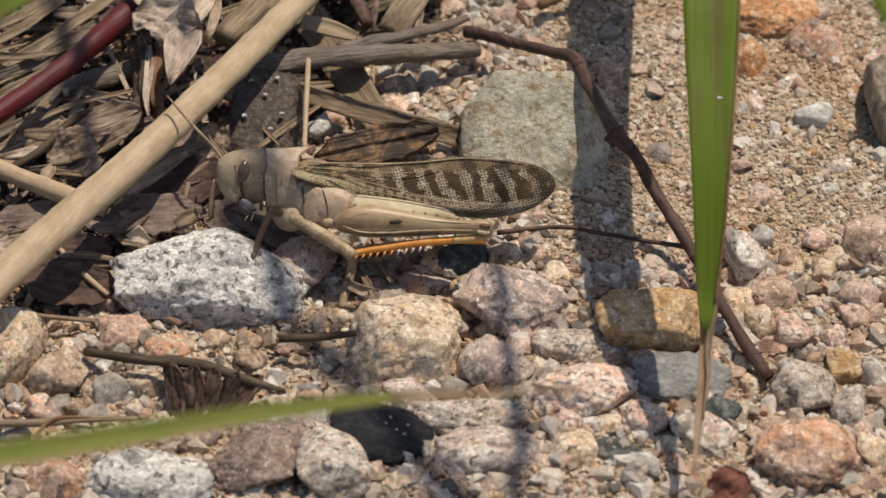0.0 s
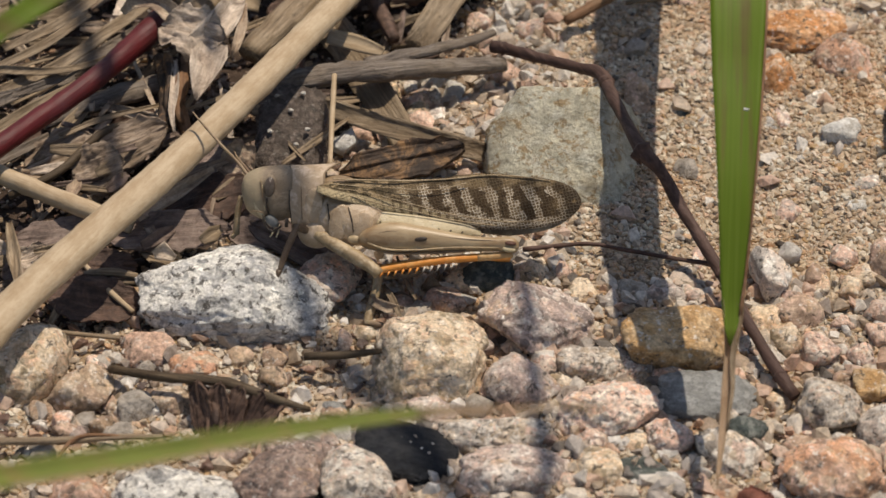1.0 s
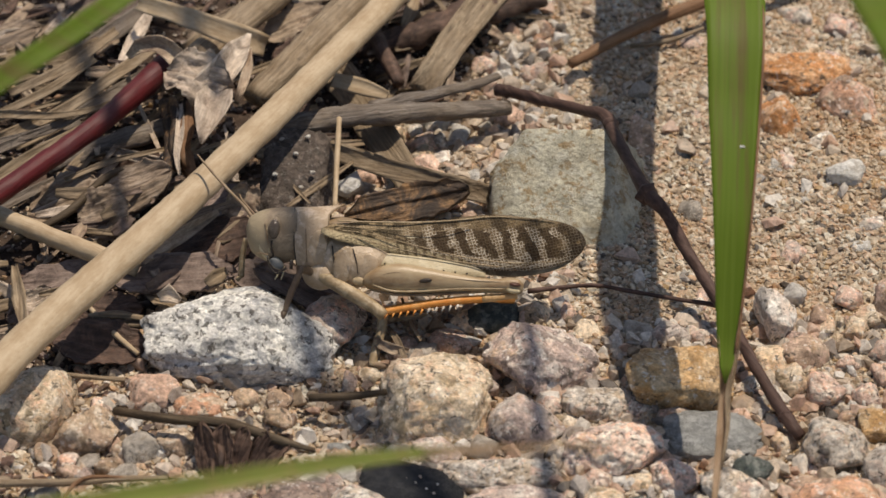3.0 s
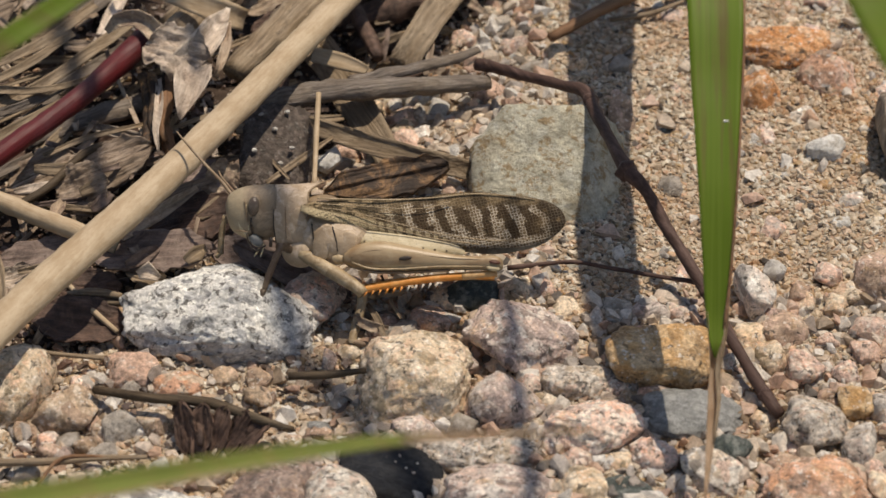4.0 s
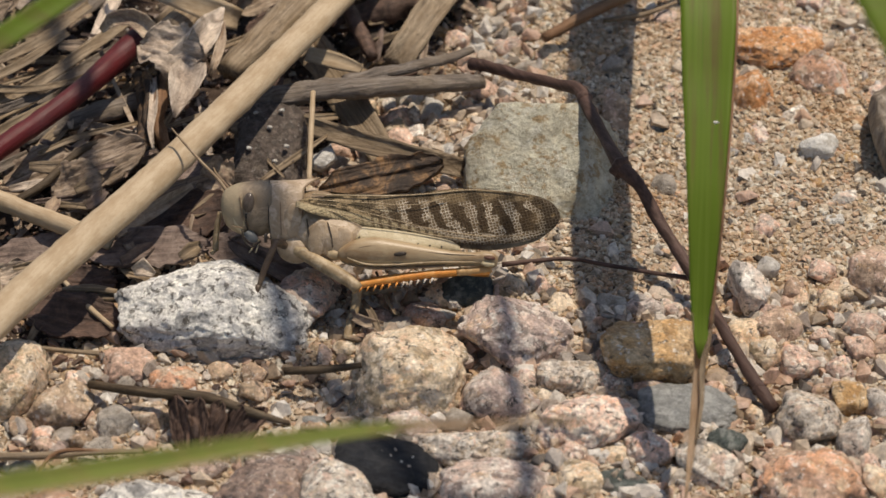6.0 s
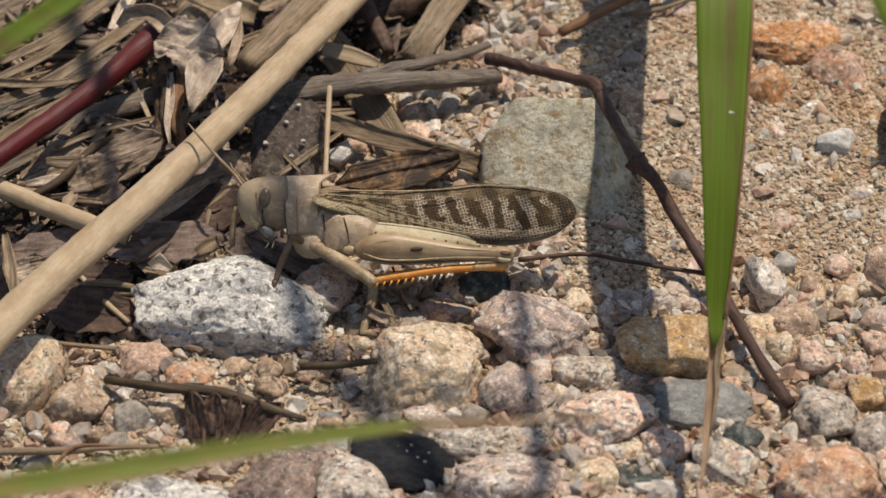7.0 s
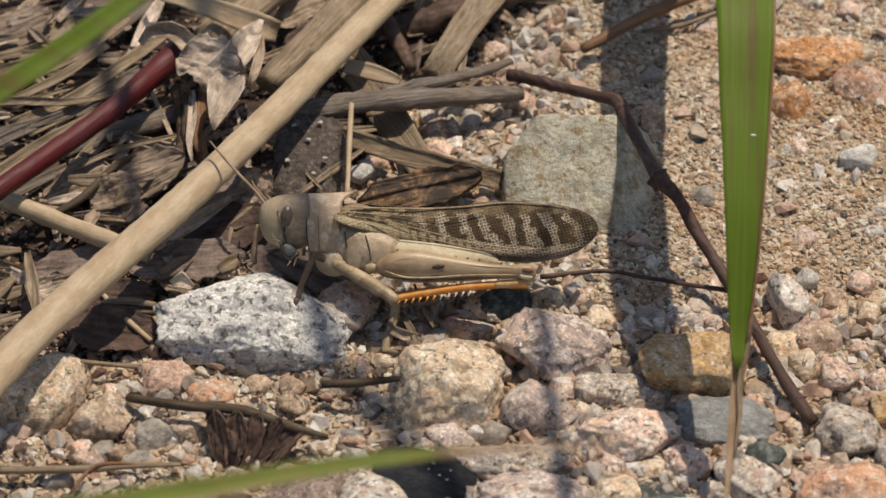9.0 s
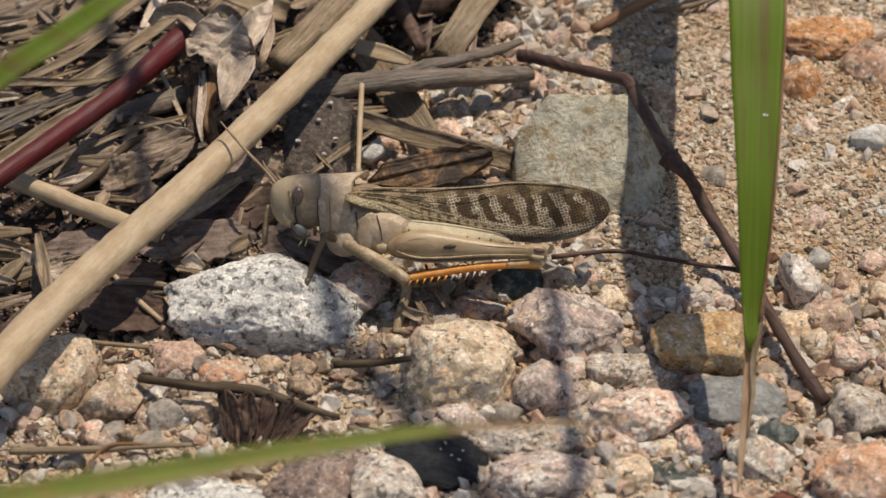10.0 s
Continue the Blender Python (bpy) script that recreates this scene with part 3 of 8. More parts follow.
def chip(seed):
    """An angular chip about 1 m across: the hull of a few random points."""
    rnd = random.Random(seed)
    bm = bmesh.new()
    shape = Vector((rnd.uniform(0.85, 1.15), rnd.uniform(0.7, 1.0), rnd.uniform(0.55, 0.85)))
    for _ in range(13):
        p = Vector((rnd.gauss(0, 1), rnd.gauss(0, 1), rnd.gauss(0, 1))).normalized()
        bm.verts.new(p * shape * rnd.uniform(0.48, 0.62))
    hull = bmesh.ops.convex_hull(bm, input=bm.verts)
    bmesh.ops.delete(bm, geom=[v for v in hull["geom_interior"] if isinstance(v, bmesh.types.BMVert)], context="VERTS")
    bmesh.ops.triangulate(bm, faces=bm.faces)
    bm.verts.index_update()
    return bm


def grains(name, label, count, small, large, area, keep, shades, seed, fine=1, lift=0.3, flatten=0.75, earth=0.6):
    """Loose grains scattered over an area, as one mesh."""
    rng = np.random.default_rng(seed)
    kinds = []
    for s in range(16):
        bm = stone_shape(1000, 1000, 1000, seed * 50 + s, "block" if s % 3 else "round", fine) if fine > 1 else chip(seed * 50 + s)
        bm.verts.ensure_lookup_table()
        kinds.append((np.array([v.co[:] for v in bm.verts]), np.array([[v.index for v in f.verts] for f in bm.faces])))
        bm.free()
    x0, x1, y0, y1 = area
    vs, fs, total = [], [], 0
    for i in range(count):
        x, y = rng.uniform(x0, x1), rng.uniform(y0, y1)
        size = small * (large / small) ** (rng.random() ** 1.7)
        turn, pick = rng.normal(size=4), int(rng.integers(16))
        stretch = rng.uniform(0.7, 1.25, 3)
        chance = rng.random()
        if chance > keep(x, y):
            continue
        q = turn / np.linalg.norm(turn)
        w, a, b, c = q
        r = np.array([[1 - 2 * (b * b + c * c), 2 * (a * b - c * w), 2 * (a * c + b * w)], [2 * (a * b + c * w), 1 - 2 * (a * a + c * c), 2 * (b * c - a * w)], [2 * (a * c - b * w), 2 * (b * c + a * w), 1 - 2 * (a * a + b * b)]])
        v, f = kinds[pick]
        v = (v * stretch * size) @ r.T
        v[:, 2] *= flatten
        vs.append(v + np.array([x, y, lie(x, y) + size * lift]))
        fs.append(f + total)
        total += len(v)
    v, f = np.concatenate(vs) * MM, np.concatenate(fs)
    data = bpy.data.meshes.new(name)
    data.vertices.add(len(v))
    data.vertices.foreach_set("co", v.ravel())
    data.loops.add(f.size)
    data.loops.foreach_set("vertex_index", f.ravel().astype(np.int32))
    data.polygons.add(len(f))
    data.polygons.foreach_set("loop_start", np.arange(0, f.size, 3, dtype=np.int32))
    data.polygons.foreach_set("use_smooth", [fine > 1] * len(f))
    data.update()
    data.validate()
    p = Paint(name, 0.38, 0.5)
    step = 1.0 / len(shades)
    c = p.ramp(p.per_island(), *[(i * step, s) for i, s in enumerate(shades)], hard=True)
    c = p.mix(p.ramp(p.noise(900, 4, 0.7), (0.4, 0.0), (0.65, 0.4)), c, p.mix(1.0, c, (0.78, 0.72, 0.65), "MULTIPLY"))
    c = p.mix(p.ramp(p.noise(45, 4, 0.6), (0.45, 0.0), (0.66, earth)), c, p.mix(1.0, c, (0.84, 0.62, 0.4), "MULTIPLY"))
    c = p.mix(0.9, c, p.mix(1.0, c, p.ramp(p.noise(1300, 5, 0.75), (0.3, 0.5), (0.48, 0.95), (0.7, 1.35)), "MULTIPLY"))
    p.bump(p.noise(1600, 4, 0.7), 0.6, 0.0003)
    data.materials.append(p.done(c, 0.3 if small < 1.5 and "humus" not in name else 0.0))
    return tagged(new(name, data), label, "gravel" if small > 1 else "sand", kind="stuff")


SHADES = [(0.628, 0.499, 0.352), (0.698, 0.592, 0.45), (0.646, 0.492, 0.352), (0.781, 0.705, 0.6), (0.576, 0.458, 0.322), (0.521, 0.405, 0.276), (0.777, 0.731, 0.62), (0.744, 0.653, 0.511), (0.479, 0.365, 0.248), (0.613, 0.52, 0.401), (0.669, 0.523, 0.388), (0.772, 0.71, 0.574), (0.687, 0.485, 0.318), (0.546, 0.438, 0.319), (0.777, 0.731, 0.615), (0.416, 0.313, 0.209), (0.621, 0.451, 0.309), (0.763, 0.67, 0.537), (0.589, 0.489, 0.357), (0.777, 0.731, 0.627), (0.521, 0.365, 0.198), (0.478, 0.417, 0.331), (0.683, 0.485, 0.345), (0.655, 0.55, 0.404), (0.127, 0.105, 0.085), (0.518, 0.386, 0.259), (0.635, 0.541, 0.419)]
CHIPS = [(0.66, 0.57, 0.46), (0.74, 0.7, 0.63), (0.64, 0.46, 0.36), (0.76, 0.73, 0.68), (0.55, 0.45, 0.35), (0.7, 0.6, 0.5), (0.6, 0.42, 0.31), (0.42, 0.36, 0.31), (0.72, 0.65, 0.55), (0.66, 0.5, 0.4), (0.5, 0.46, 0.42), (0.77, 0.75, 0.7), (0.36, 0.28, 0.2), (0.6, 0.52, 0.42), (0.18, 0.16, 0.14)]
HUMUS = [(0.06, 0.04, 0.03), (0.11, 0.075, 0.055), (0.16, 0.11, 0.08), (0.08, 0.055, 0.045), (0.2, 0.15, 0.11), (0.13, 0.08, 0.06), (0.4, 0.35, 0.3)]


ground()

# ---- stones, litter, blades ----
stone("stone", "white granite stone flecked grey and black under the insect", "white", -26.9, -6.8, 1.9, 23.9, 15.8, 12.7, -6, 11, fine=6, style="ridge")
stone("stone", "grey-green angular rock flecked with brown, behind the folded wings", "rock", 11.5, 19.4, 1, 19.9, 16.2, 13, 0, 12, fine=5, style="slab", tip=34)
stone("stone", "cream and orange granite stone with dark pits", "cream", -4.6, -18.6, 1.7, 14.5, 12, 9.6, 8, 13, fine=5)
stone("stone", "mauve-pink granite stone with pale crystals", "mauve", 7.9, -12.1, 1.3, 14, 9.6, 7.7, -8, 14, fine=5)
stone("stone", "ochre block of stone with a flat top", "ochre", 23.5, -15.1, 1.4, 12.7, 8.5, 6.8, 1, 15, fine=5, style="box")
stone("stone", "flat black slate stone dusted with grains", "black", -6.4, -33.1, 1, 12.7, 8.9, 4, -16, 16, fine=5, style="flat")
stone("stone", "white granite stone speckled with grey, half bedded in sand", "white", -31.7, -39.9, 1.1, 14.9, 8.1, 6.5, -4, 17, fine=5)
stone("pebble", "pale crumb of granite on black slate", "speck", -7.1, -32.3, 2.9, 0.4, 0.3, 0.2, 668, 18, fine=3, group="crumbs on the slate")
stone("pebble", "pale crumb of granite on black slate", "speck", -6.2, -32.9, 2.9, 0.3, 0.2, 0.2, 683, 19, fine=3, group="crumbs on the slate")
stone("pebble", "pale crumb of granite on black slate", "speck", -5.7, -32, 2.9, 0.4, 0.3, 0.3, 692, 20, fine=3, group="crumbs on the slate")
stone("pebble", "pale crumb of granite on black slate", "speck", -3.8, -33.2, 2.9, 0.3, 0.3, 0.2, 722, 21, fine=3, group="crumbs on the slate")
stone("pebble", "pale crumb of granite on black slate", "speck", -4.2, -34.6, 2.9, 0.4, 0.3, 0.3, 716, 22, fine=3, group="crumbs on the slate")
stone("pebble", "pale crumb of granite on black slate", "speck", -8.8, -33.2, 2.9, 0.3, 0.2, 0.2, 640, 23, fine=3, group="crumbs on the slate")
stone("pebble", "pale crumb of granite on black slate", "speck", -5, -33.9, 2.9, 0.3, 0.2, 0.2, 702, 24, fine=3, group="crumbs on the slate")
stone("stone", "flat blue-grey slate stone", "slate", 26.6, -23.4, 0.5, 12.4, 7.8, 3.5, -3, 25, fine=5, style="flat")
stone("stone", "pink granite stone with pale crystals", "pink", 15.5, -26.8, 1.2, 11.5, 8.4, 6.7, -4, 26, fine=5)
stone("stone", "cream and pink granite stone beside rotten leaves", "cream", -50.8, -19.6, 1.4, 12.2, 10.6, 7.8, 12, 27)
stone("stone", "tan and pink granite stone with a dark side", "tanrock", -43.3, -22.8, 0.9, 7.9, 6.1, 4.9, 15, 28)
stone("stone", "salmon-pink block of feldspar", "salmon", -36.3, -16, 0.7, 6.1, 5.1, 4.1, 5, 29, style="block")
stone("stone", "orange-brown granite fragment bedded in sand", "orange", -31.1, -18.6, 0.5, 6.1, 4.2, 3.4, 0, 30, style="block")
stone("stone", "dark green stone with a rough skin", "green", 18.8, -35.6, 0.6, 6, 4.2, 3.3, 8, 31)
stone("stone", "grey and cream granite stone with a pointed end", "speck", 28.3, -32.8, 0.8, 8.4, 5.6, 4.5, -28, 32)
stone("stone", "dark green-black stone bedded in sand", "green", 30.6, -29.5, 0.7, 4.7, 5.1, 4.1, -30, 33)
stone("stone", "orange-pink granite stone with a black patch", "orange", 39.2, -36.9, 1.4, 12, 9.7, 7.8, -10, 34, fine=5)
stone("stone", "pink and white granite pebble", "milky", 35.4, -2.8, 1.2, 4.8, 8.3, 6.6, 12, 35)
stone("stone", "white quartz-topped lump bedded in sand", "quartz", 46.4, 25, 0.6, 5.3, 4.4, 3.5, 0, 36)
stone("stone", "rust-coloured stone bedded in sand", "rust", 42.6, 45.6, 0.7, 15.5, 7.5, 5.6, -6, 37, fine=5)
stone("stone", "rust-brown stone with a pitted skin", "orange", 48.3, 39.3, 1.5, 8.5, 6.9, 5.5, -18, 38)
stone("stone", "rust-stained clod of sand", "rust", 38.9, 37.2, 0.1, 5.8, 8.6, 6.9, 20, 39)
stone("stone", "grey banded stone with dark lines", "banded", 55.7, 25.7, 2, 6.3, 14.5, 11.6, 5, 40)
stone("stone", "tan and grey granite stone", "speck", 40, -25.6, 1, 7.3, 7.5, 6, -25, 41)
stone("stone", "white and grey granite pebble", "milky", 44.8, -28.3, 0.9, 3.9, 6.2, 5, -25, 42)
stone("stone", "ochre-tan pebble bedded in sand", "ochre", 45.3, -21.6, 0.6, 4.6, 4.2, 3.3, 0, 43, style="block")
stone("stone", "brown low stone half bedded in sand", "brownstone", 50.3, -0.1, 0.2, 8.4, 9.8, 7.8, 20, 44)
stone("stone", "flat pale granite slab", "speck", 2.9, -29.4, 0.5, 14.7, 6, 4.8, -4, 45, fine=5)
stone("stone", "grey-pink granite stone bedded in sand", "mauve", 5.6, -21, 1.1, 9.3, 7.9, 6.3, 10, 46)
stone("stone", "tan granite block bedded in sand", "speck", 14, -18.3, 0.6, 8.4, 4.5, 3.6, -4, 47, style="block")
stone("stone", "pink-grey granite stone half bedded", "mauve", 5.3, -35.8, 0.3, 13.5, 8.7, 6.9, -5, 48, fine=5)
stone("stone", "grey granite stone with fine crystals", "speck", -11.7, -38.6, 1.4, 8.3, 9.6, 7.7, 0, 49)
stone("stone", "pink-brown granite stone bedded in sand", "dusk", -20.1, -37.5, 0.8, 12, 8.3, 6.6, 4, 50, fine=5)
stone("stone", "brown-pink granite stone bedded in sand", "dusk", -17.3, -32.4, 0.2, 10.5, 4.9, 3.9, -15, 51)
stone("stone", "red-brown granite stone bedded in sand", "orange", -41.7, -39.5, 0.5, 7.6, 6.5, 5.2, 5, 52)
stone("stone", "dark grey-green stone under the hind leg", "green", 2.5, -2.6, 0.6, 7.3, 4.7, 3.7, -5, 53)
stone("stone", "salmon and white stone beside the white granite", "pink", -16.4, -4.2, 1.8, 6.6, 8.6, 5.1, -35, 54, style="block")
stone("stone", "mauve granite stone bedded in sand", "mauve", -4, -25.8, 0.3, 5.7, 4.3, 3.4, 0, 55)
stone("stone", "speckled white and pink stone", "cream", 13.9, -35.3, 0.9, 5.9, 6.1, 4.9, 25, 56)
stone("stone", "pink granite stone bedded in sand", "pink", 22.2, -30.1, 0.6, 4.7, 7, 5.6, 80, 57)
stone("stone", "pink granite stone bedded in sand", "pink", 13.4, -31, 0.6, 4.4, 4.2, 3.4, 0, 58)
stone("stone", "grey-brown stone bedded in sand", "grit", -36.5, -25.2, 0.6, 5.4, 4.6, 3.7, -5, 59)
stone("stone", "grey-brown stone with a pale top", "tanrock", -33.2, -24.4, 0.6, 4.7, 4.4, 3.5, -10, 60)
stone("stone", "pale pink stone bedded in sand", "pink", 22.7, -20.2, 0.4, 4.5, 3, 2.4, 0, 61)
stone("pebble", "cream granite pebble bedded in sand", "cream", 7.3, -2.3, 0.1, 4.4, 5.6, 4.5, -20, 62, fine=3, group="small pebbles on the sand")
stone("pebble", "salmon-pink pebble bedded in sand", "salmon", 10.9, -1.3, 0.1, 3, 5.1, 4.1, 15, 63, fine=3, group="small pebbles on the sand")
stone("pebble", "cream granite pebble bedded in sand", "cream", 13.3, -5.1, 0.1, 4.2, 4.1, 3.3, 0, 64, fine=3, group="small pebbles on the sand")
stone("pebble", "white and grey granite pebble", "milky", 16.6, -7.7, 0.1, 2.9, 4.7, 3.8, 0, 65, fine=3, group="small pebbles on the sand")
stone("pebble", "grey-brown pebble bedded in sand", "grit", 19.3, -5.2, 0.1, 4.3, 4.5, 3.6, 0, 66, fine=3, group="small pebbles on the sand")
stone("pebble", "mauve-grey pebble bedded in sand", "mauve", 22.9, -5.2, 0.1, 5.1, 4.9, 3.9, 0, 67, fine=3, group="small pebbles on the sand")
stone("pebble", "pink granite pebble bedded in sand", "pink", -2.8, -6.4, 0.1, 5.2, 3.9, 3.1, 10, 68, fine=3, group="small pebbles on the sand")
stone("pebble", "cream granite pebble bedded in sand", "cream", -0.8, -2.9, 0.1, 4.4, 3.7, 3, 0, 69, fine=3, group="small pebbles on the sand")
stone("pebble", "salmon-pink pebble bedded in sand", "salmon", 4.3, 37.7, 0.1, 4.8, 5.2, 4.2, 5, 70, fine=3, style="block", group="small pebbles on the sand")
stone("pebble", "small white quartz pebble", "quartz", -1.9, 34, 0.1, 3.2, 3.6, 2.9, 0, 71, fine=3, group="small pebbles on the sand")
stone("pebble", "pink granite pebble bedded in sand", "pink", -6, 32.5, 0.1, 3.8, 3.6, 2.9, 0, 72, fine=3, group="small pebbles on the sand")
stone("pebble", "salmon-pink pebble bedded in sand", "salmon", -6, 27.7, 0.1, 4.5, 3.5, 2.8, 0, 73, fine=3, group="small pebbles on the sand")
stone("pebble", "cream granite pebble bedded in sand", "cream", -6.7, 29.5, 0.1, 3.8, 3.5, 2.8, 0, 74, fine=3, group="small pebbles on the sand")
stone("pebble", "pale grey pebble bedded in sand", "quartz", -15.4, 22.8, 0.6, 3.4, 3.9, 3.1, 0, 75, fine=3, group="small pebbles on the sand")
stone("pebble", "salmon-pink pebble bedded in sand", "salmon", -13.8, 25.4, 0.1, 3.4, 3.1, 2.5, 0, 76, fine=3, group="small pebbles on the sand")
stone("pebble", "pale grey pebble bedded in sand", "grit", -13.7, 22.9, 0.1, 3, 2.6, 2.1, 0, 77, fine=3, group="small pebbles on the sand")
stone("pebble", "pink granite pebble bedded in sand", "pink", 26.7, -6.1, 0.1, 4.3, 3.1, 2.5, 5, 78, fine=3, group="small pebbles on the sand")
stone("pebble", "pink granite pebble bedded in sand", "pink", 48.3, -8.2, 0.1, 5.9, 4.7, 3.8, 0, 79, fine=3, group="small pebbles on the sand")
stone("pebble", "salmon-pink pebble bedded in sand", "salmon", 47.4, -12.3, 0.1, 3.8, 3.6, 2.9, 0, 80, fine=3, group="small pebbles on the sand")
stone("pebble", "cream granite pebble bedded in sand", "cream", 36.4, -13.3, 0.1, 4.3, 5.2, 4.2, 0, 81, fine=3, group="small pebbles on the sand")
stone("pebble", "pink granite pebble bedded in sand", "pink", 40.1, -15.3, 0.1, 4.9, 4.8, 3.8, 0, 82, fine=3, group="small pebbles on the sand")
stone("pebble", "pink granite pebble bedded in sand", "pink", 37, -6.1, 0.1, 3.1, 3.3, 2.6, 0, 83, fine=3, group="small pebbles on the sand")
stone("pebble", "small white quartz pebble", "quartz", -14, -28.9, 0, 2.5, 2.3, 1.9, 0, 84, fine=3, group="small pebbles on the sand")
stone("pebble", "blue-grey pebble bedded in sand", "slate", -14.9, -24.5, 0, 3, 2.3, 1.9, 0, 85, fine=3, group="small pebbles on the sand")
stone("pebble", "cream granite pebble bedded in sand", "cream", -11.6, -25.5, 0.1, 4, 3.5, 2.8, 0, 86, fine=3, group="small pebbles on the sand")
stone("pebble", "orange pebble bedded in sand", "orange", 27.8, -39, 0.1, 4.5, 4.2, 3.3, 0, 87, fine=3, group="small pebbles on the sand")
stone("pebble", "cream granite pebble bedded in sand", "cream", 34.4, -10.2, 0.1, 4.2, 4.9, 3.9, 0, 88, fine=3, group="small pebbles on the sand")
stone("pebble", "brown pebble bedded in sand", "brownstone", 38.1, -8.7, 0.1, 5.9, 5.7, 4.6, 20, 89, fine=3, group="small pebbles on the sand")
stone("pebble", "speckled tan pebble bedded in sand", "speck", 48.4, 15.9, -0.6, 4.4, 3.9, 3.1, 0, 90, fine=3, group="small pebbles on the sand")
stone("pebble", "speckled tan pebble bedded in sand", "speck", 44, 32.2, -0.7, 4.6, 4.4, 3.6, 0, 91, fine=3, group="small pebbles on the sand")
stone("pebble", "pink granite pebble bedded in sand", "pink", 38.9, 10.4, -0.7, 4, 4.2, 3.4, 0, 92, fine=3, group="small pebbles on the sand")
stone("pebble", "ochre pebble bedded in sand", "ochre", 50.5, 22.7, -0.6, 4.5, 3.9, 3.1, 0, 93, fine=3, group="small pebbles on the sand")
stone("pebble", "cream granite pebble bedded in sand", "cream", 26.6, 12.5, -0.6, 3.3, 3.4, 2.7, 0, 94, fine=3, group="small pebbles on the sand")
stone("pebble", "grey-brown pebble bedded in sand", "grit", 26.6, 18, -0.9, 3.7, 6, 4.8, 20, 95, fine=3, group="small pebbles on the sand")
stone("pebble", "brown pebble bedded in sand", "brownstone", 21.3, 32.4, 0.1, 3.4, 7.1, 5.7, 10, 96, fine=3, group="small pebbles on the sand")
stone("pebble", "pink granite pebble bedded in sand", "pink", 39.7, 28.6, -0.7, 2.6, 4.4, 3.5, 0, 97, fine=3, group="small pebbles on the sand")
stone("pebble", "dark green pebble bedded in sand", "green", 26.9, 30.1, -0.5, 1.9, 2.7, 2.1, 0, 98, fine=3, group="small pebbles on the sand")
stone("pebble", "cream granite pebble bedded in sand", "cream", 51.8, 12.5, -0.6, 3.6, 3.4, 2.7, 0, 99, fine=3, group="small pebbles on the sand")
stone("pebble", "white and grey granite pebble", "milky", 48.4, -21.8, 0.1, 3.7, 5.1, 4.1, 0, 100, fine=3, group="small pebbles on the sand")
stone("pebble", "pink granite pebble bedded in sand", "pink", 44.6, -16, 0.1, 3.4, 3.6, 2.9, 0, 101, fine=3, group="small pebbles on the sand")
stone("pebble", "cream granite pebble bedded in sand", "cream", 34.6, -23.6, 0.1, 3.4, 3.1, 2.5, 0, 102, fine=3, group="small pebbles on the sand")
stone("pebble", "brown pebble bedded in sand", "brownstone", 36.1, -30.9, 0.1, 3.6, 3.5, 2.8, 0, 103, fine=3, group="small pebbles on the sand")
stone("pebble", "pink granite pebble bedded in sand", "pink", 38.2, -28.7, 0.1, 3.3, 3.1, 2.5, 0, 104, fine=3, group="small pebbles on the sand")
stone("pebble", "grey-brown pebble bedded in sand", "grit", 43.6, -38.9, 0.1, 3.9, 3.8, 3, 0, 105, fine=3, group="small pebbles on the sand")
stone("pebble", "cream granite pebble bedded in sand", "cream", 46.9, -34.5, 0.1, 3.9, 4.6, 3.7, 0, 106, fine=3, group="small pebbles on the sand")
stone("pebble", "pink granite pebble bedded in sand", "pink", 46, -31.8, 0.1, 3.3, 3.5, 2.8, 0, 107, fine=3, group="small pebbles on the sand")
stone("pebble", "small white quartz pebble", "quartz", 38.1, 2.2, 0.4, 2.9, 3.2, 2.5, 0, 108, fine=3, group="small pebbles on the sand")
stone("pebble", "cream granite pebble bedded in sand", "cream", 41.2, -4.1, 0.1, 2.1, 3.1, 2.5, 0, 109, fine=3, group="small pebbles on the sand")
stone("pebble", "cream granite pebble bedded in sand", "cream", 44.8, -4.1, 0.1, 3.2, 4.1, 3.3, 0, 110, fine=3, group="small pebbles on the sand")
stone("pebble", "pink granite pebble bedded in sand", "pink", 44.4, 1.1, 0.1, 3.6, 3.3, 2.7, 0, 111, fine=3, group="small pebbles on the sand")
stone("pebble", "cream granite pebble bedded in sand", "cream", -9.4, -11.6, 0, 2.9, 2.4, 1.9, 0, 112, fine=3, group="small pebbles on the sand")
stone("pebble", "mauve-grey pebble bedded in sand", "mauve", -8.1, -8.2, 0.1, 3.8, 3.7, 2.9, 0, 113, fine=3, group="small pebbles on the sand")
stone("pebble", "grey-brown pebble bedded in sand", "grit", -6.2, -8.7, 0.1, 4.2, 3.3, 2.6, 0, 114, fine=3, group="small pebbles on the sand")
stone("pebble", "cream granite pebble bedded in sand", "cream", -12, -12.1, 0, 3.1, 2.4, 1.9, 0, 115, fine=3, group="small pebbles on the sand")
stone("pebble", "mauve-grey pebble bedded in sand", "mauve", 1, -14.6, 0.1, 4.1, 3.2, 2.6, 0, 116, fine=3, group="small pebbles on the sand")
stone("pebble", "pink granite pebble bedded in sand", "pink", 8.7, -17.5, 0.1, 3.7, 4.4, 3.5, 30, 117, fine=3, group="small pebbles on the sand")
stone("pebble", "cream granite pebble bedded in sand", "cream", 11.2, -20.3, 0, 4.1, 2.4, 1.9, 0, 118, fine=3, group="small pebbles on the sand")
stone("pebble", "grey-brown pebble bedded in sand", "grit", 17.6, -21.3, 0.1, 3, 3.2, 2.5, 0, 119, fine=3, group="small pebbles on the sand")
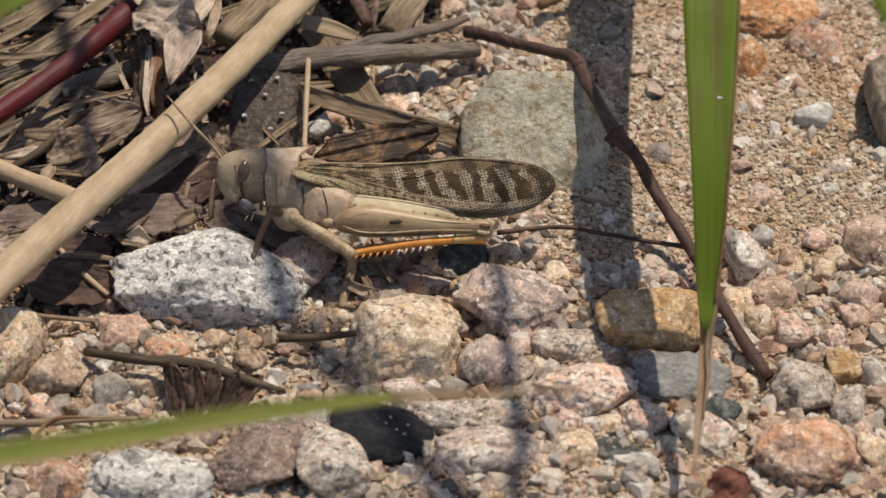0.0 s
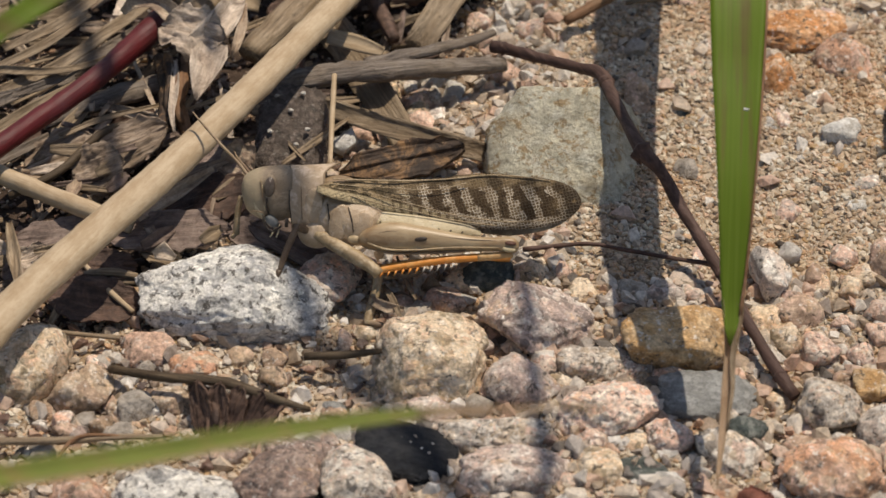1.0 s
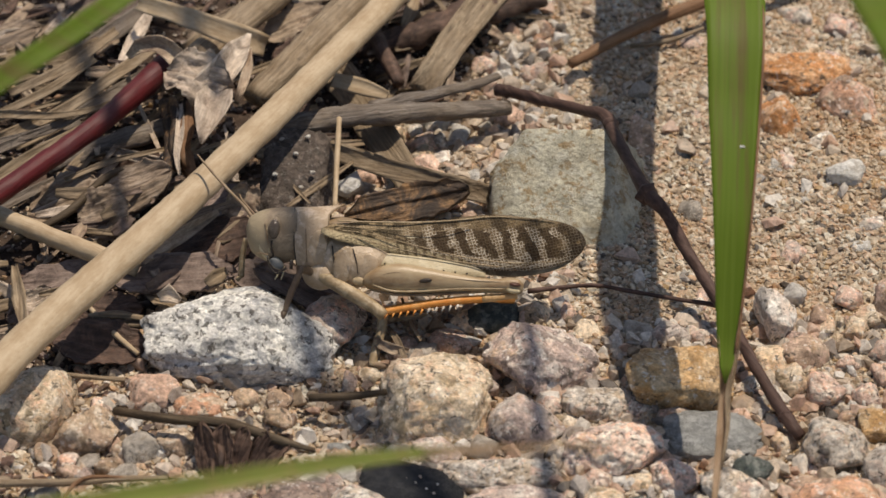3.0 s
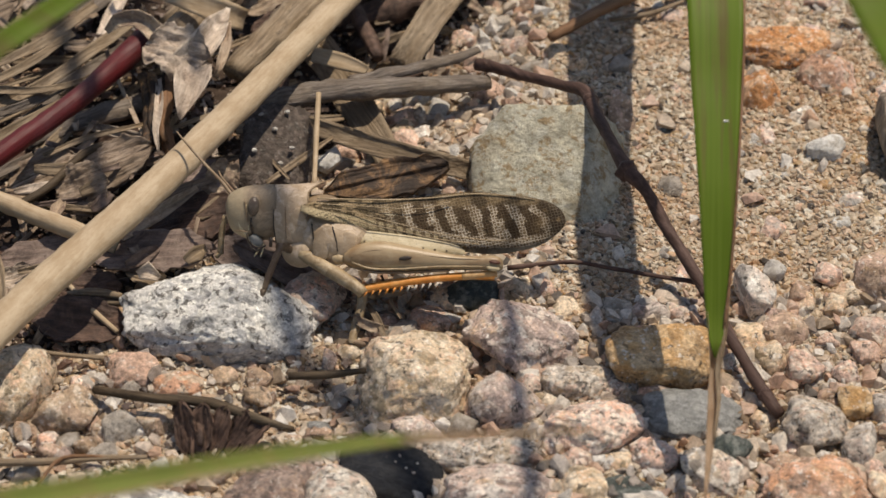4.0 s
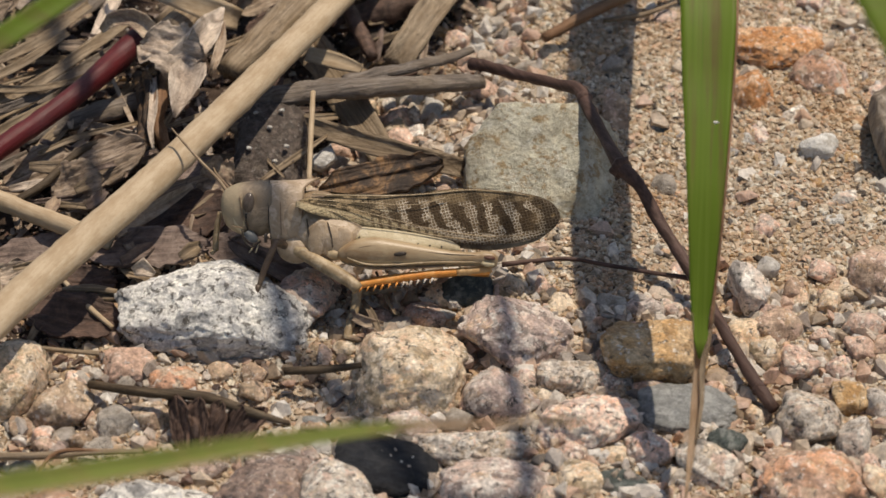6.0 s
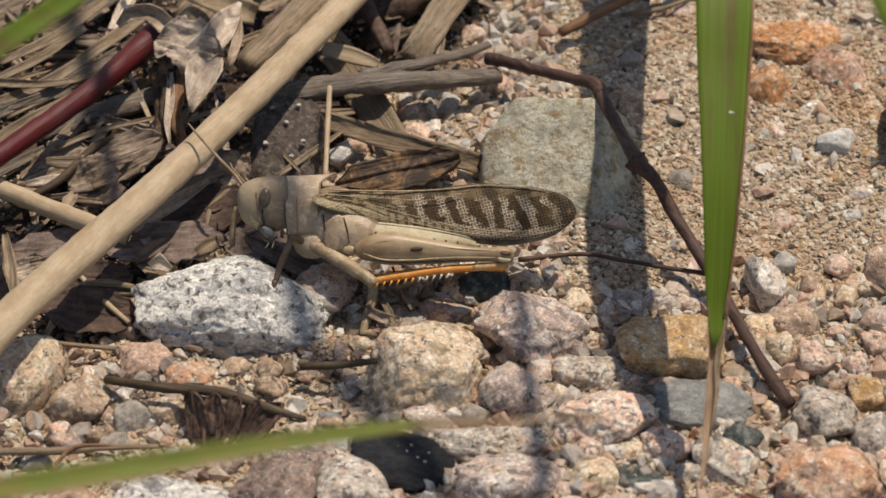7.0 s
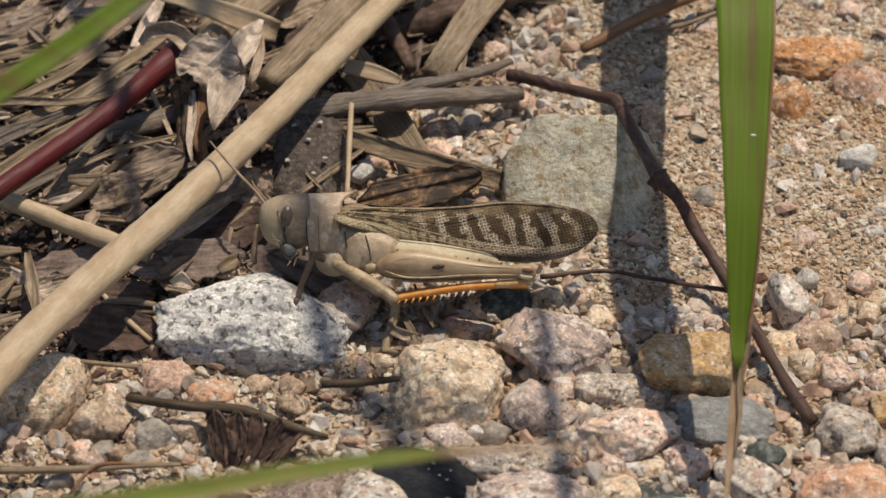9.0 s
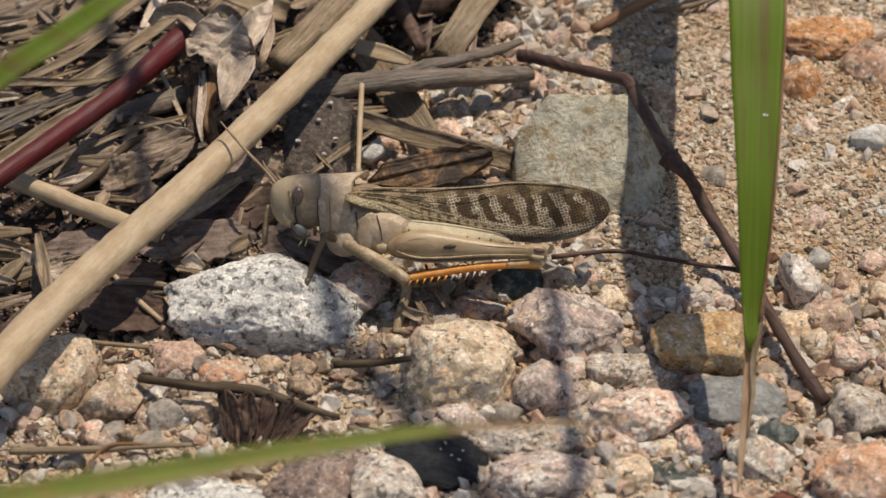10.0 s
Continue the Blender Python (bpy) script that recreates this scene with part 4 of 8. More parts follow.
stone("pebble", "cream granite pebble bedded in sand", "cream", 17.8, -31, 0.1, 4, 4.2, 3.4, 0, 120, fine=3, group="small pebbles on the sand")
stone("pebble", "pink granite pebble bedded in sand", "pink", 10.8, -37.1, 0.1, 3.9, 4.6, 3.6, 0, 121, fine=3, group="small pebbles on the sand")
stone("pebble", "mauve-grey pebble bedded in sand", "mauve", 16.2, -38.9, 0.1, 4.2, 3.4, 2.7, 0, 122, fine=3, group="small pebbles on the sand")
stone("pebble", "cream granite pebble bedded in sand", "cream", 19.8, -39.7, 0.1, 3.2, 3, 2.4, 0, 123, fine=3, group="small pebbles on the sand")
stone("pebble", "blue-grey pebble bedded in sand", "slate", 19.7, -41.4, 0.1, 3.9, 3.4, 2.7, 0, 124, fine=3, group="small pebbles on the sand")
stone("pebble", "grey-brown pebble bedded in sand", "grit", -24.3, -24.5, 0.1, 4, 3.1, 2.5, 0, 125, fine=3, group="small pebbles on the sand")
stone("pebble", "tan granite pebble bedded in sand", "tanrock", -26, -16.5, 0.1, 3.4, 3, 2.4, 0, 126, fine=3, group="small pebbles on the sand")
stone("pebble", "tan granite pebble bedded in sand", "tanrock", -22, -19.9, 0.1, 3.4, 3.2, 2.5, 0, 127, fine=3, group="small pebbles on the sand")
stone("pebble", "tan granite pebble bedded in sand", "tanrock", -28.3, -20.8, 0.1, 3.7, 2.8, 2.2, 0, 128, fine=3, group="small pebbles on the sand")
stone("pebble", "pink granite pebble bedded in sand", "pink", -42, -17.5, 0.1, 3.1, 3.2, 2.5, 0, 129, fine=3, group="small pebbles on the sand")
stone("pebble", "tan granite pebble bedded in sand", "tanrock", -40.4, -27.3, 0.1, 3.3, 3.1, 2.5, 0, 130, fine=3, group="small pebbles on the sand")
stone("pebble", "pink granite pebble bedded in sand", "pink", -45.1, -27.3, 0.1, 2.7, 3.5, 2.8, 0, 131, fine=3, group="small pebbles on the sand")
stone("pebble", "grey-brown pebble bedded in sand", "grit", -38.7, -28.7, 0.1, 3.6, 2.7, 2.2, 0, 132, fine=3, group="small pebbles on the sand")
stone("pebble", "tan granite pebble bedded in sand", "tanrock", -47.5, -25.5, 0.1, 3.3, 3.5, 2.8, 0, 133, fine=3, group="small pebbles on the sand")
stone("pebble", "grey-brown pebble bedded in sand", "grit", -46.8, -31.8, 0.1, 3.3, 3.1, 2.5, 0, 134, fine=3, group="small pebbles on the sand")
stone("pebble", "tan granite pebble bedded in sand", "tanrock", -22.8, -28.2, 0.1, 4, 3.1, 2.5, 0, 135, fine=3, group="small pebbles on the sand")
stone("pebble", "mauve-grey pebble bedded in sand", "mauve", -26.3, -31.8, 0.1, 4.6, 3.8, 3.1, 0, 136, fine=3, group="small pebbles on the sand")
stone("pebble", "pink granite pebble bedded in sand", "pink", -13.2, -33.6, 0.1, 3.9, 3.1, 2.4, 0, 137, fine=3, group="small pebbles on the sand")
stone("pebble", "white and grey granite pebble", "milky", -7.9, -35.5, 0, 2.3, 2.3, 1.8, 0, 138, fine=3, group="small pebbles on the sand")
stone("pebble", "cream granite pebble bedded in sand", "cream", -3.9, -38.9, 0.1, 4.5, 3.8, 3, 0, 139, fine=3, group="small pebbles on the sand")
stone("pebble", "pink granite pebble bedded in sand", "pink", -1.5, -40.6, 0.1, 4.5, 3.8, 3, 0, 140, fine=3, group="small pebbles on the sand")
stone("pebble", "grey-brown pebble bedded in sand", "grit", 1, -24.5, 0.1, 4, 3.5, 2.8, 0, 141, fine=3, group="small pebbles on the sand")
stone("pebble", "mauve-grey pebble bedded in sand", "mauve", -8.5, -21.8, 0.1, 4, 3.9, 3.2, 0, 142, fine=3, group="small pebbles on the sand")
stone("pebble", "cream granite pebble bedded in sand", "cream", 14.7, -12.1, 0.1, 3.1, 3.2, 2.6, 0, 143, fine=3, group="small pebbles on the sand")
stone("pebble", "pink granite pebble bedded in sand", "pink", 18.4, -18, 0.1, 3.4, 4.4, 3.5, 0, 144, fine=3, group="small pebbles on the sand")
stone("pebble", "small white quartz pebble", "quartz", 41.4, 47.9, -0.4, 1.6, 1.8, 1.5, 0, 145, fine=3, group="small pebbles on the sand")
stone("pebble", "speckled tan pebble bedded in sand", "speck", 39.3, 49.5, -0.6, 4.3, 3.7, 3, 20, 146, fine=3, group="small pebbles on the sand")
stone("pebble", "ochre pebble bedded in sand", "ochre", 49.6, 48.7, -0.5, 3.2, 2.6, 2.1, 0, 147, fine=3, group="small pebbles on the sand")
stone("pebble", "pink granite pebble bedded in sand", "pink", 55.4, 37, -0.7, 3.8, 4, 3.2, 0, 148, fine=3, group="small pebbles on the sand")
stone("pebble", "cream granite pebble bedded in sand", "cream", 51.7, 33.3, -0.6, 3.4, 3.6, 2.9, 0, 149, fine=3, group="small pebbles on the sand")
stone("pebble", "speckled tan pebble bedded in sand", "speck", 31.5, 44.4, -0.6, 3.9, 3.7, 2.9, 0, 150, fine=3, group="small pebbles on the sand")
stone("pebble", "pink granite pebble bedded in sand", "pink", 28.9, 38.2, -0.6, 3.1, 3.6, 2.9, 0, 151, fine=3, group="small pebbles on the sand")
stone("pebble", "cream granite pebble bedded in sand", "cream", 13, 46.1, 0.1, 3.5, 3.5, 2.8, 0, 152, fine=3, group="small pebbles on the sand")
stone("pebble", "pink granite pebble bedded in sand", "pink", 7.9, 47.4, 0.1, 3.9, 3.7, 2.9, 0, 153, fine=3, group="small pebbles on the sand")
stone("pebble", "grey-brown pebble bedded in sand", "grit", 10, 42.3, 0.1, 4.7, 3.6, 2.9, 0, 154, fine=3, group="small pebbles on the sand")
stone("pebble", "orange pebble bedded in sand", "orange", 9.1, 55.9, 0.1, 4.4, 4.7, 3.7, 0, 155, fine=3, group="small pebbles on the sand")
stone("pebble", "cream granite pebble bedded in sand", "cream", 5, 55.2, 0.1, 3.6, 3.7, 3, 0, 156, fine=3, group="small pebbles on the sand")
stone("pebble", "pink granite pebble bedded in sand", "pink", 1.2, 49.3, 0.1, 3.6, 3.7, 3, 0, 157, fine=3, group="small pebbles on the sand")
stone("pebble", "ochre pebble bedded in sand", "ochre", -0.7, 50.7, 0.1, 3.2, 2.8, 2.2, 0, 158, fine=3, group="small pebbles on the sand")
stone("pebble", "cream granite pebble bedded in sand", "cream", 15.9, 43.6, 0.1, 3.1, 3.7, 2.9, 0, 159, fine=3, group="small pebbles on the sand")
stone("pebble", "grey-brown pebble bedded in sand", "grit", 21.8, 43.6, 0.1, 3.5, 3.7, 2.9, 0, 160, fine=3, group="small pebbles on the sand")
stone("pebble", "pink granite pebble bedded in sand", "pink", 29.1, 54.8, -0.6, 4, 3.7, 3, 0, 161, fine=3, group="small pebbles on the sand")
stone("pebble", "white and grey granite pebble", "milky", 35.3, 56.2, -0.7, 3.6, 4.2, 3.4, 0, 162, fine=3, group="small pebbles on the sand")
stone("pebble", "pink granite pebble bedded in sand", "pink", 49.2, 58.9, -0.7, 4.8, 4.2, 3.4, 0, 163, fine=3, group="small pebbles on the sand")
stone("pebble", "cream granite pebble bedded in sand", "cream", 55, 56.1, -0.6, 4, 3.7, 3, 0, 164, fine=3, group="small pebbles on the sand")
stone("pebble", "speckled tan pebble bedded in sand", "speck", 43.4, 61.7, -0.8, 4.9, 4.7, 3.8, 0, 165, fine=3, group="small pebbles on the sand")
stone("pebble", "small white quartz pebble", "quartz", -6.2, 37.1, 0, 2.7, 2.1, 1.7, -38.4, 166, fine=3, group="small pebbles on the sand")
stone("pebble", "cream granite pebble bedded in sand", "cream", 4, 27.4, 0, 2.7, 2.4, 2, 22.4, 167, fine=3, style="block", group="small pebbles on the sand")
stone("pebble", "salmon-pink pebble bedded in sand", "salmon", -5.6, 24.8, 0.1, 3.2, 3.1, 2.4, 24, 168, fine=3, style="block", group="small pebbles on the sand")
stone("pebble", "white and grey granite pebble", "milky", -7.4, 34.3, 0.1, 2, 2.8, 2.3, 13.7, 169, fine=3, style="block", group="small pebbles on the sand")
stone("pebble", "salmon-pink pebble bedded in sand", "salmon", -7.2, 31.6, 0.1, 3.4, 3.1, 2.5, 35.4, 170, fine=3, group="small pebbles on the sand")
stone("pebble", "cream granite pebble bedded in sand", "cream", -10.3, 34.3, 0.1, 3.3, 2.7, 2.2, -6.9, 171, fine=3, group="small pebbles on the sand")
stone("pebble", "cream granite pebble bedded in sand", "cream", -2.6, 36.2, 0.1, 2.3, 3.1, 2.5, -33.5, 172, fine=3, group="small pebbles on the sand")
stone("pebble", "cream granite pebble bedded in sand", "cream", -4.1, 24, 0.1, 1.9, 3.2, 2.6, 10.8, 173, fine=3, group="small pebbles on the sand")
stone("pebble", "white and grey granite pebble", "milky", -5.4, 33.3, 0, 2.9, 2.2, 1.8, -14.1, 174, fine=3, style="block", group="small pebbles on the sand")
stone("pebble", "cream granite pebble bedded in sand", "cream", 2.4, 34.5, 0.1, 2, 3.3, 2.6, -16.7, 175, fine=3, style="block", group="small pebbles on the sand")
stone("pebble", "cream granite pebble bedded in sand", "cream", -9.5, 28.3, 0.1, 3, 3.3, 2.6, -38.5, 176, fine=3, group="small pebbles on the sand")
stone("pebble", "small white quartz pebble", "quartz", -4.6, 36.3, 0.1, 3.3, 3.2, 2.6, 14.4, 177, fine=3, style="block", group="small pebbles on the sand")
stone("pebble", "speckled tan pebble bedded in sand", "speck", -5.1, 35.8, 0, 2.3, 2.3, 1.9, 7.9, 178, fine=3, style="block", group="small pebbles on the sand")
stone("pebble", "salmon-pink pebble bedded in sand", "salmon", -4.5, 38.5, 0.1, 2.6, 2.5, 2, 24.3, 179, fine=3, group="small pebbles on the sand")
stone("pebble", "salmon-pink pebble bedded in sand", "salmon", -6.5, 25.2, 0, 1.9, 2, 1.6, -26.5, 180, fine=3, style="block", group="small pebbles on the sand")
stone("pebble", "cream granite pebble bedded in sand", "cream", 0.5, 30.6, 0, 2.4, 2, 1.6, 26.8, 181, fine=3, group="small pebbles on the sand")
stone("pebble", "cream granite pebble bedded in sand", "cream", 3.6, 32.5, 0, 2.6, 2.3, 1.8, -7.2, 182, fine=3, style="block", group="small pebbles on the sand")
stone("pebble", "small white quartz pebble", "quartz", -6.4, 32, 0.1, 3.2, 2.7, 2.1, -37.5, 183, fine=3, group="small pebbles on the sand")
stone("pebble", "cream granite pebble bedded in sand", "cream", -5.8, 30.8, 0, 2.5, 2.3, 1.9, -14, 184, fine=3, group="small pebbles on the sand")
stone("pebble", "small white quartz pebble", "quartz", -0.2, 24.1, 0.1, 3.4, 2.8, 2.3, 29.7, 185, fine=3, style="block", group="small pebbles on the sand")
stone("pebble", "cream granite pebble bedded in sand", "cream", -1.5, 37.2, 0.1, 3.4, 2.8, 2.2, 35.5, 186, fine=3, style="block", group="small pebbles on the sand")
stone("pebble", "white and grey granite pebble", "milky", -4.3, 28.9, 0.1, 3.2, 2.7, 2.2, 12.4, 187, fine=3, group="small pebbles on the sand")
stone("pebble", "speckled tan pebble bedded in sand", "speck", -4.3, 32.8, 0.1, 2, 3.3, 2.7, 36.9, 188, fine=3, style="block", group="small pebbles on the sand")
stone("pebble", "cream granite pebble bedded in sand", "cream", -10.9, -38.3, 0, 3, 2.2, 1.7, 28.5, 189, fine=3, style="block", group="small pebbles on the sand")
stone("pebble", "salmon-pink pebble bedded in sand", "salmon", 30, -20.2, 0.1, 3.1, 3.2, 2.6, -22.5, 190, fine=3, style="block", group="small pebbles on the sand")
stone("pebble", "small white quartz pebble", "quartz", -0.7, -6.3, 0, 3.4, 2.1, 1.7, 24.8, 191, fine=3, group="small pebbles on the sand")
stone("pebble", "white and grey granite pebble", "milky", 41.8, -23.9, 0.1, 2, 2.7, 2.2, 25.5, 192, fine=3, group="small pebbles on the sand")
stone("pebble", "cream granite pebble bedded in sand", "cream", 44.7, -19.1, 0.1, 1.8, 2.8, 2.2, -0.9, 193, fine=3, group="small pebbles on the sand")
stone("pebble", "speckled tan pebble bedded in sand", "speck", 25.7, -5.5, 0.1, 2, 3.3, 2.6, 32.4, 194, fine=3, group="small pebbles on the sand")
stone("pebble", "cream granite pebble bedded in sand", "cream", 38.1, -35.4, 0, 3.3, 2.5, 2, -23.6, 195, fine=3, group="small pebbles on the sand")
stone("pebble", "grey-brown pebble bedded in sand", "grit", 10.4, -32.6, 0, 1.9, 2, 1.6, 9.7, 196, fine=3, group="small pebbles on the sand")
stone("pebble", "salmon-pink pebble bedded in sand", "salmon", 18.7, -18.9, 0.1, 1.9, 3.2, 2.5, -24.3, 197, fine=3, group="small pebbles on the sand")
stone("pebble", "cream granite pebble bedded in sand", "cream", 45.5, -20.8, 0, 3.2, 2.1, 1.7, 29.9, 198, fine=3, style="block", group="small pebbles on the sand")
stone("pebble", "speckled tan pebble bedded in sand", "speck", 31.6, -14.1, 0.1, 2.2, 3.3, 2.7, -39.6, 199, fine=3, style="block", group="small pebbles on the sand")
stone("pebble", "mauve-grey pebble bedded in sand", "mauve", -14.2, -13.4, 0.1, 2, 3.1, 2.5, 8.1, 200, fine=3, style="block", group="small pebbles on the sand")
stone("pebble", "speckled tan pebble bedded in sand", "speck", 19.3, -17.9, 0.1, 2.4, 3, 2.4, 38.9, 201, fine=3, style="block", group="small pebbles on the sand")
stone("pebble", "speckled tan pebble bedded in sand", "speck", 28.8, -26.4, 0.1, 2.7, 3.1, 2.5, 22.6, 202, fine=3, group="small pebbles on the sand")
stone("pebble", "salmon-pink pebble bedded in sand", "salmon", 45.8, -22, 0.1, 2.8, 2.5, 2, -28.7, 203, fine=3, group="small pebbles on the sand")
stone("pebble", "cream granite pebble bedded in sand", "cream", 49.8, -14.7, 0, 1.9, 2.1, 1.7, 24.7, 204, fine=3, style="block", group="small pebbles on the sand")
stone("pebble", "white and grey granite pebble", "milky", 3.9, -39.9, 0, 2.6, 2.3, 1.8, 9.7, 205, fine=3, style="block", group="small pebbles on the sand")
stone("pebble", "cream granite pebble bedded in sand", "cream", -9.2, -27.9, 0, 2.3, 2.4, 1.9, -26, 206, fine=3, style="block", group="small pebbles on the sand")
stone("pebble", "cream granite pebble bedded in sand", "cream", 24.4, -22.8, 0.1, 3.1, 3, 2.4, 36.3, 207, fine=3, style="block", group="small pebbles on the sand")
stone("pebble", "brown pebble bedded in sand", "brownstone", -2.4, -41.8, 0.1, 2.6, 3.1, 2.5, 20.8, 208, fine=3, style="block", group="small pebbles on the sand")
stone("pebble", "white and grey granite pebble", "milky", -3.2, -20.8, 0.1, 2.8, 3.1, 2.5, -15.8, 209, fine=3, group="small pebbles on the sand")
stone("pebble", "salmon-pink pebble bedded in sand", "salmon", 43.4, -10.1, 0, 3.1, 2.4, 1.9, -21.6, 210, fine=3, group="small pebbles on the sand")
stone("pebble", "salmon-pink pebble bedded in sand", "salmon", 20.1, -23, 0, 3.3, 2.5, 2, -7.9, 211, fine=3, group="small pebbles on the sand")
stone("pebble", "pink granite pebble bedded in sand", "pink", 4, -17.9, 0.1, 2.2, 3.2, 2.6, -3.3, 212, fine=3, group="small pebbles on the sand")
stone("pebble", "pink granite pebble bedded in sand", "pink", 11.8, -16.8, 0, 2.1, 2, 1.6, 37.9, 213, fine=3, group="small pebbles on the sand")
stone("pebble", "cream granite pebble bedded in sand", "cream", 25, -13.4, 0.1, 3.1, 2.6, 2.1, 11.2, 214, fine=3, group="small pebbles on the sand")
stone("pebble", "cream granite pebble bedded in sand", "cream", 41.8, -33.4, 0, 3.3, 1.9, 1.5, -29.4, 215, fine=3, style="block", group="small pebbles on the sand")
stone("pebble", "brown pebble bedded in sand", "brownstone", -3.7, -33.9, 0.1, 2.8, 2.8, 2.3, 3.1, 216, fine=3, style="block", group="small pebbles on the sand")
stone("pebble", "cream granite pebble bedded in sand", "cream", 20.1, -6.4, 0.1, 2.2, 3.4, 2.7, -33.4, 217, fine=3, group="small pebbles on the sand")
stone("pebble", "speckled tan pebble bedded in sand", "speck", -9.8, -42, 0.1, 2.7, 2.6, 2.1, -26.2, 218, fine=3, style="block", group="small pebbles on the sand")
stone("pebble", "cream granite pebble bedded in sand", "cream", 26.5, -40.4, 0.1, 2.6, 2.7, 2.2, 17.9, 219, fine=3, style="block", group="small pebbles on the sand")
stone("pebble", "speckled tan pebble bedded in sand", "speck", 18.6, -6.2, 0, 2.7, 2.1, 1.6, -26.6, 220, fine=3, group="small pebbles on the sand")
stone("pebble", "speckled tan pebble bedded in sand", "speck", 18.7, -23.3, 0, 3.3, 2.3, 1.9, -9.1, 221, fine=3, group="small pebbles on the sand")
stone("pebble", "brown pebble bedded in sand", "brownstone", 49.8, -11.9, 0.1, 1.8, 3.3, 2.7, -27.8, 222, fine=3, style="block", group="small pebbles on the sand")
stone("pebble", "pink granite pebble bedded in sand", "pink", -6.7, -26.4, 0.1, 2.1, 2.6, 2.1, -1.9, 223, fine=3, style="block", group="small pebbles on the sand")
stone("pebble", "brown pebble bedded in sand", "brownstone", 42.7, -19.7, 0, 3.4, 2.4, 2, 27.8, 224, fine=3, style="block", group="small pebbles on the sand")
stone("pebble", "speckled tan pebble bedded in sand", "speck", -7.3, -26.8, 0.1, 2.3, 2.8, 2.2, 31.8, 225, fine=3, style="block", group="small pebbles on the sand")
stone("pebble", "small white quartz pebble", "quartz", 39.6, -8.9, 0.1, 3.4, 2.9, 2.3, -15.4, 226, fine=3, group="small pebbles on the sand")
stone("pebble", "cream granite pebble bedded in sand", "cream", 26.3, -14.7, 0.1, 3.4, 3.2, 2.6, 30.7, 227, fine=3, style="block", group="small pebbles on the sand")
stone("pebble", "speckled tan pebble bedded in sand", "speck", 24.4, -22.9, 0, 3.4, 2.1, 1.7, -36.5, 228, fine=3, style="block", group="small pebbles on the sand")
stone("pebble", "speckled tan pebble bedded in sand", "speck", -11.5, -29.2, 0.1, 3.1, 3.1, 2.5, 15.7, 229, fine=3, style="block", group="small pebbles on the sand")
stone("pebble", "mauve-grey pebble bedded in sand", "mauve", 17.6, -37.9, 0, 3.1, 1.9, 1.5, -21.9, 230, fine=3, group="small pebbles on the sand")
stone("pebble", "pink granite pebble bedded in sand", "pink", 27, 0.2, 0.1, 1.9, 3, 2.4, -22.9, 231, fine=3, style="block", group="small pebbles on the sand")
stone("pebble", "speckled tan pebble bedded in sand", "speck", 41.7, -32.2, 0.1, 3.2, 2.7, 2.2, -7.8, 232, fine=3, style="block", group="small pebbles on the sand")
stone("pebble", "mauve-grey pebble bedded in sand", "mauve", 11.6, -41.3, 0, 3.1, 2.2, 1.8, 15.3, 233, fine=3, style="block", group="small pebbles on the sand")
stone("pebble", "cream granite pebble bedded in sand", "cream", 31.1, -19, 0.1, 2.1, 2.6, 2.1, -5, 234, fine=3, group="small pebbles on the sand")
stone("pebble", "brown pebble bedded in sand", "brownstone", 6.7, -38.7, 0, 3.2, 2.4, 1.9, 20, 235, fine=3, style="block", group="small pebbles on the sand")
stone("pebble", "pink granite pebble bedded in sand", "pink", 2.2, -22.2, 0.1, 2.5, 2.8, 2.2, 14.1, 236, fine=3, style="block", group="small pebbles on the sand")
stone("pebble", "cream granite pebble bedded in sand", "cream", 25.5, -13.5, 0.1, 2.9, 2.9, 2.4, 34.8, 237, fine=3, group="small pebbles on the sand")
stone("pebble", "salmon-pink pebble bedded in sand", "salmon", 27.5, -37.9, 0.1, 3, 2.7, 2.2, -39.4, 238, fine=3, style="block", group="small pebbles on the sand")
stone("pebble", "cream granite pebble bedded in sand", "cream", -3.7, -10.4, 0.1, 2, 3.4, 2.7, -16.3, 239, fine=3, style="block", group="small pebbles on the sand")
stone("pebble", "cream granite pebble bedded in sand", "cream", 45.9, -2.5, 0.1, 3.5, 3.1, 2.5, 20.5, 240, fine=3, style="block", group="small pebbles on the sand")
stone("pebble", "small white quartz pebble", "quartz", 29.9, -11.2, 0, 2.4, 2.4, 1.9, 38.6, 241, fine=3, group="small pebbles on the sand")
stone("pebble", "white and grey granite pebble", "milky", 50.8, -6.6, 0, 1.9, 2, 1.6, -27.2, 242, fine=3, style="block", group="small pebbles on the sand")
stone("pebble", "brown pebble bedded in sand", "brownstone", 29.7, -11.2, 0.1, 3, 2.7, 2.1, 27.7, 243, fine=3, style="block", group="small pebbles on the sand")
stone("pebble", "salmon-pink pebble bedded in sand", "salmon", 10.8, -26.1, 0, 2.7, 2.4, 1.9, 19.5, 244, fine=3, style="block", group="small pebbles on the sand")
stone("pebble", "cream granite pebble bedded in sand", "cream", 36.1, -0.7, 0, 2.5, 2.4, 1.9, -10.9, 245, fine=3, style="block", group="small pebbles on the sand")
stone("pebble", "grey-brown pebble bedded in sand", "grit", 45.1, -29.3, 0.1, 2.3, 2.8, 2.3, 35.5, 246, fine=3, style="block", group="small pebbles on the sand")
stone("pebble", "mauve-grey pebble bedded in sand", "mauve", 51.3, -7.6, 0, 2.2, 2, 1.6, -24.7, 247, fine=3, group="small pebbles on the sand")
stone("pebble", "pink granite pebble bedded in sand", "pink", 45.9, -21.6, 0.1, 3.4, 3, 2.4, 24.2, 248, fine=3, style="block", group="small pebbles on the sand")
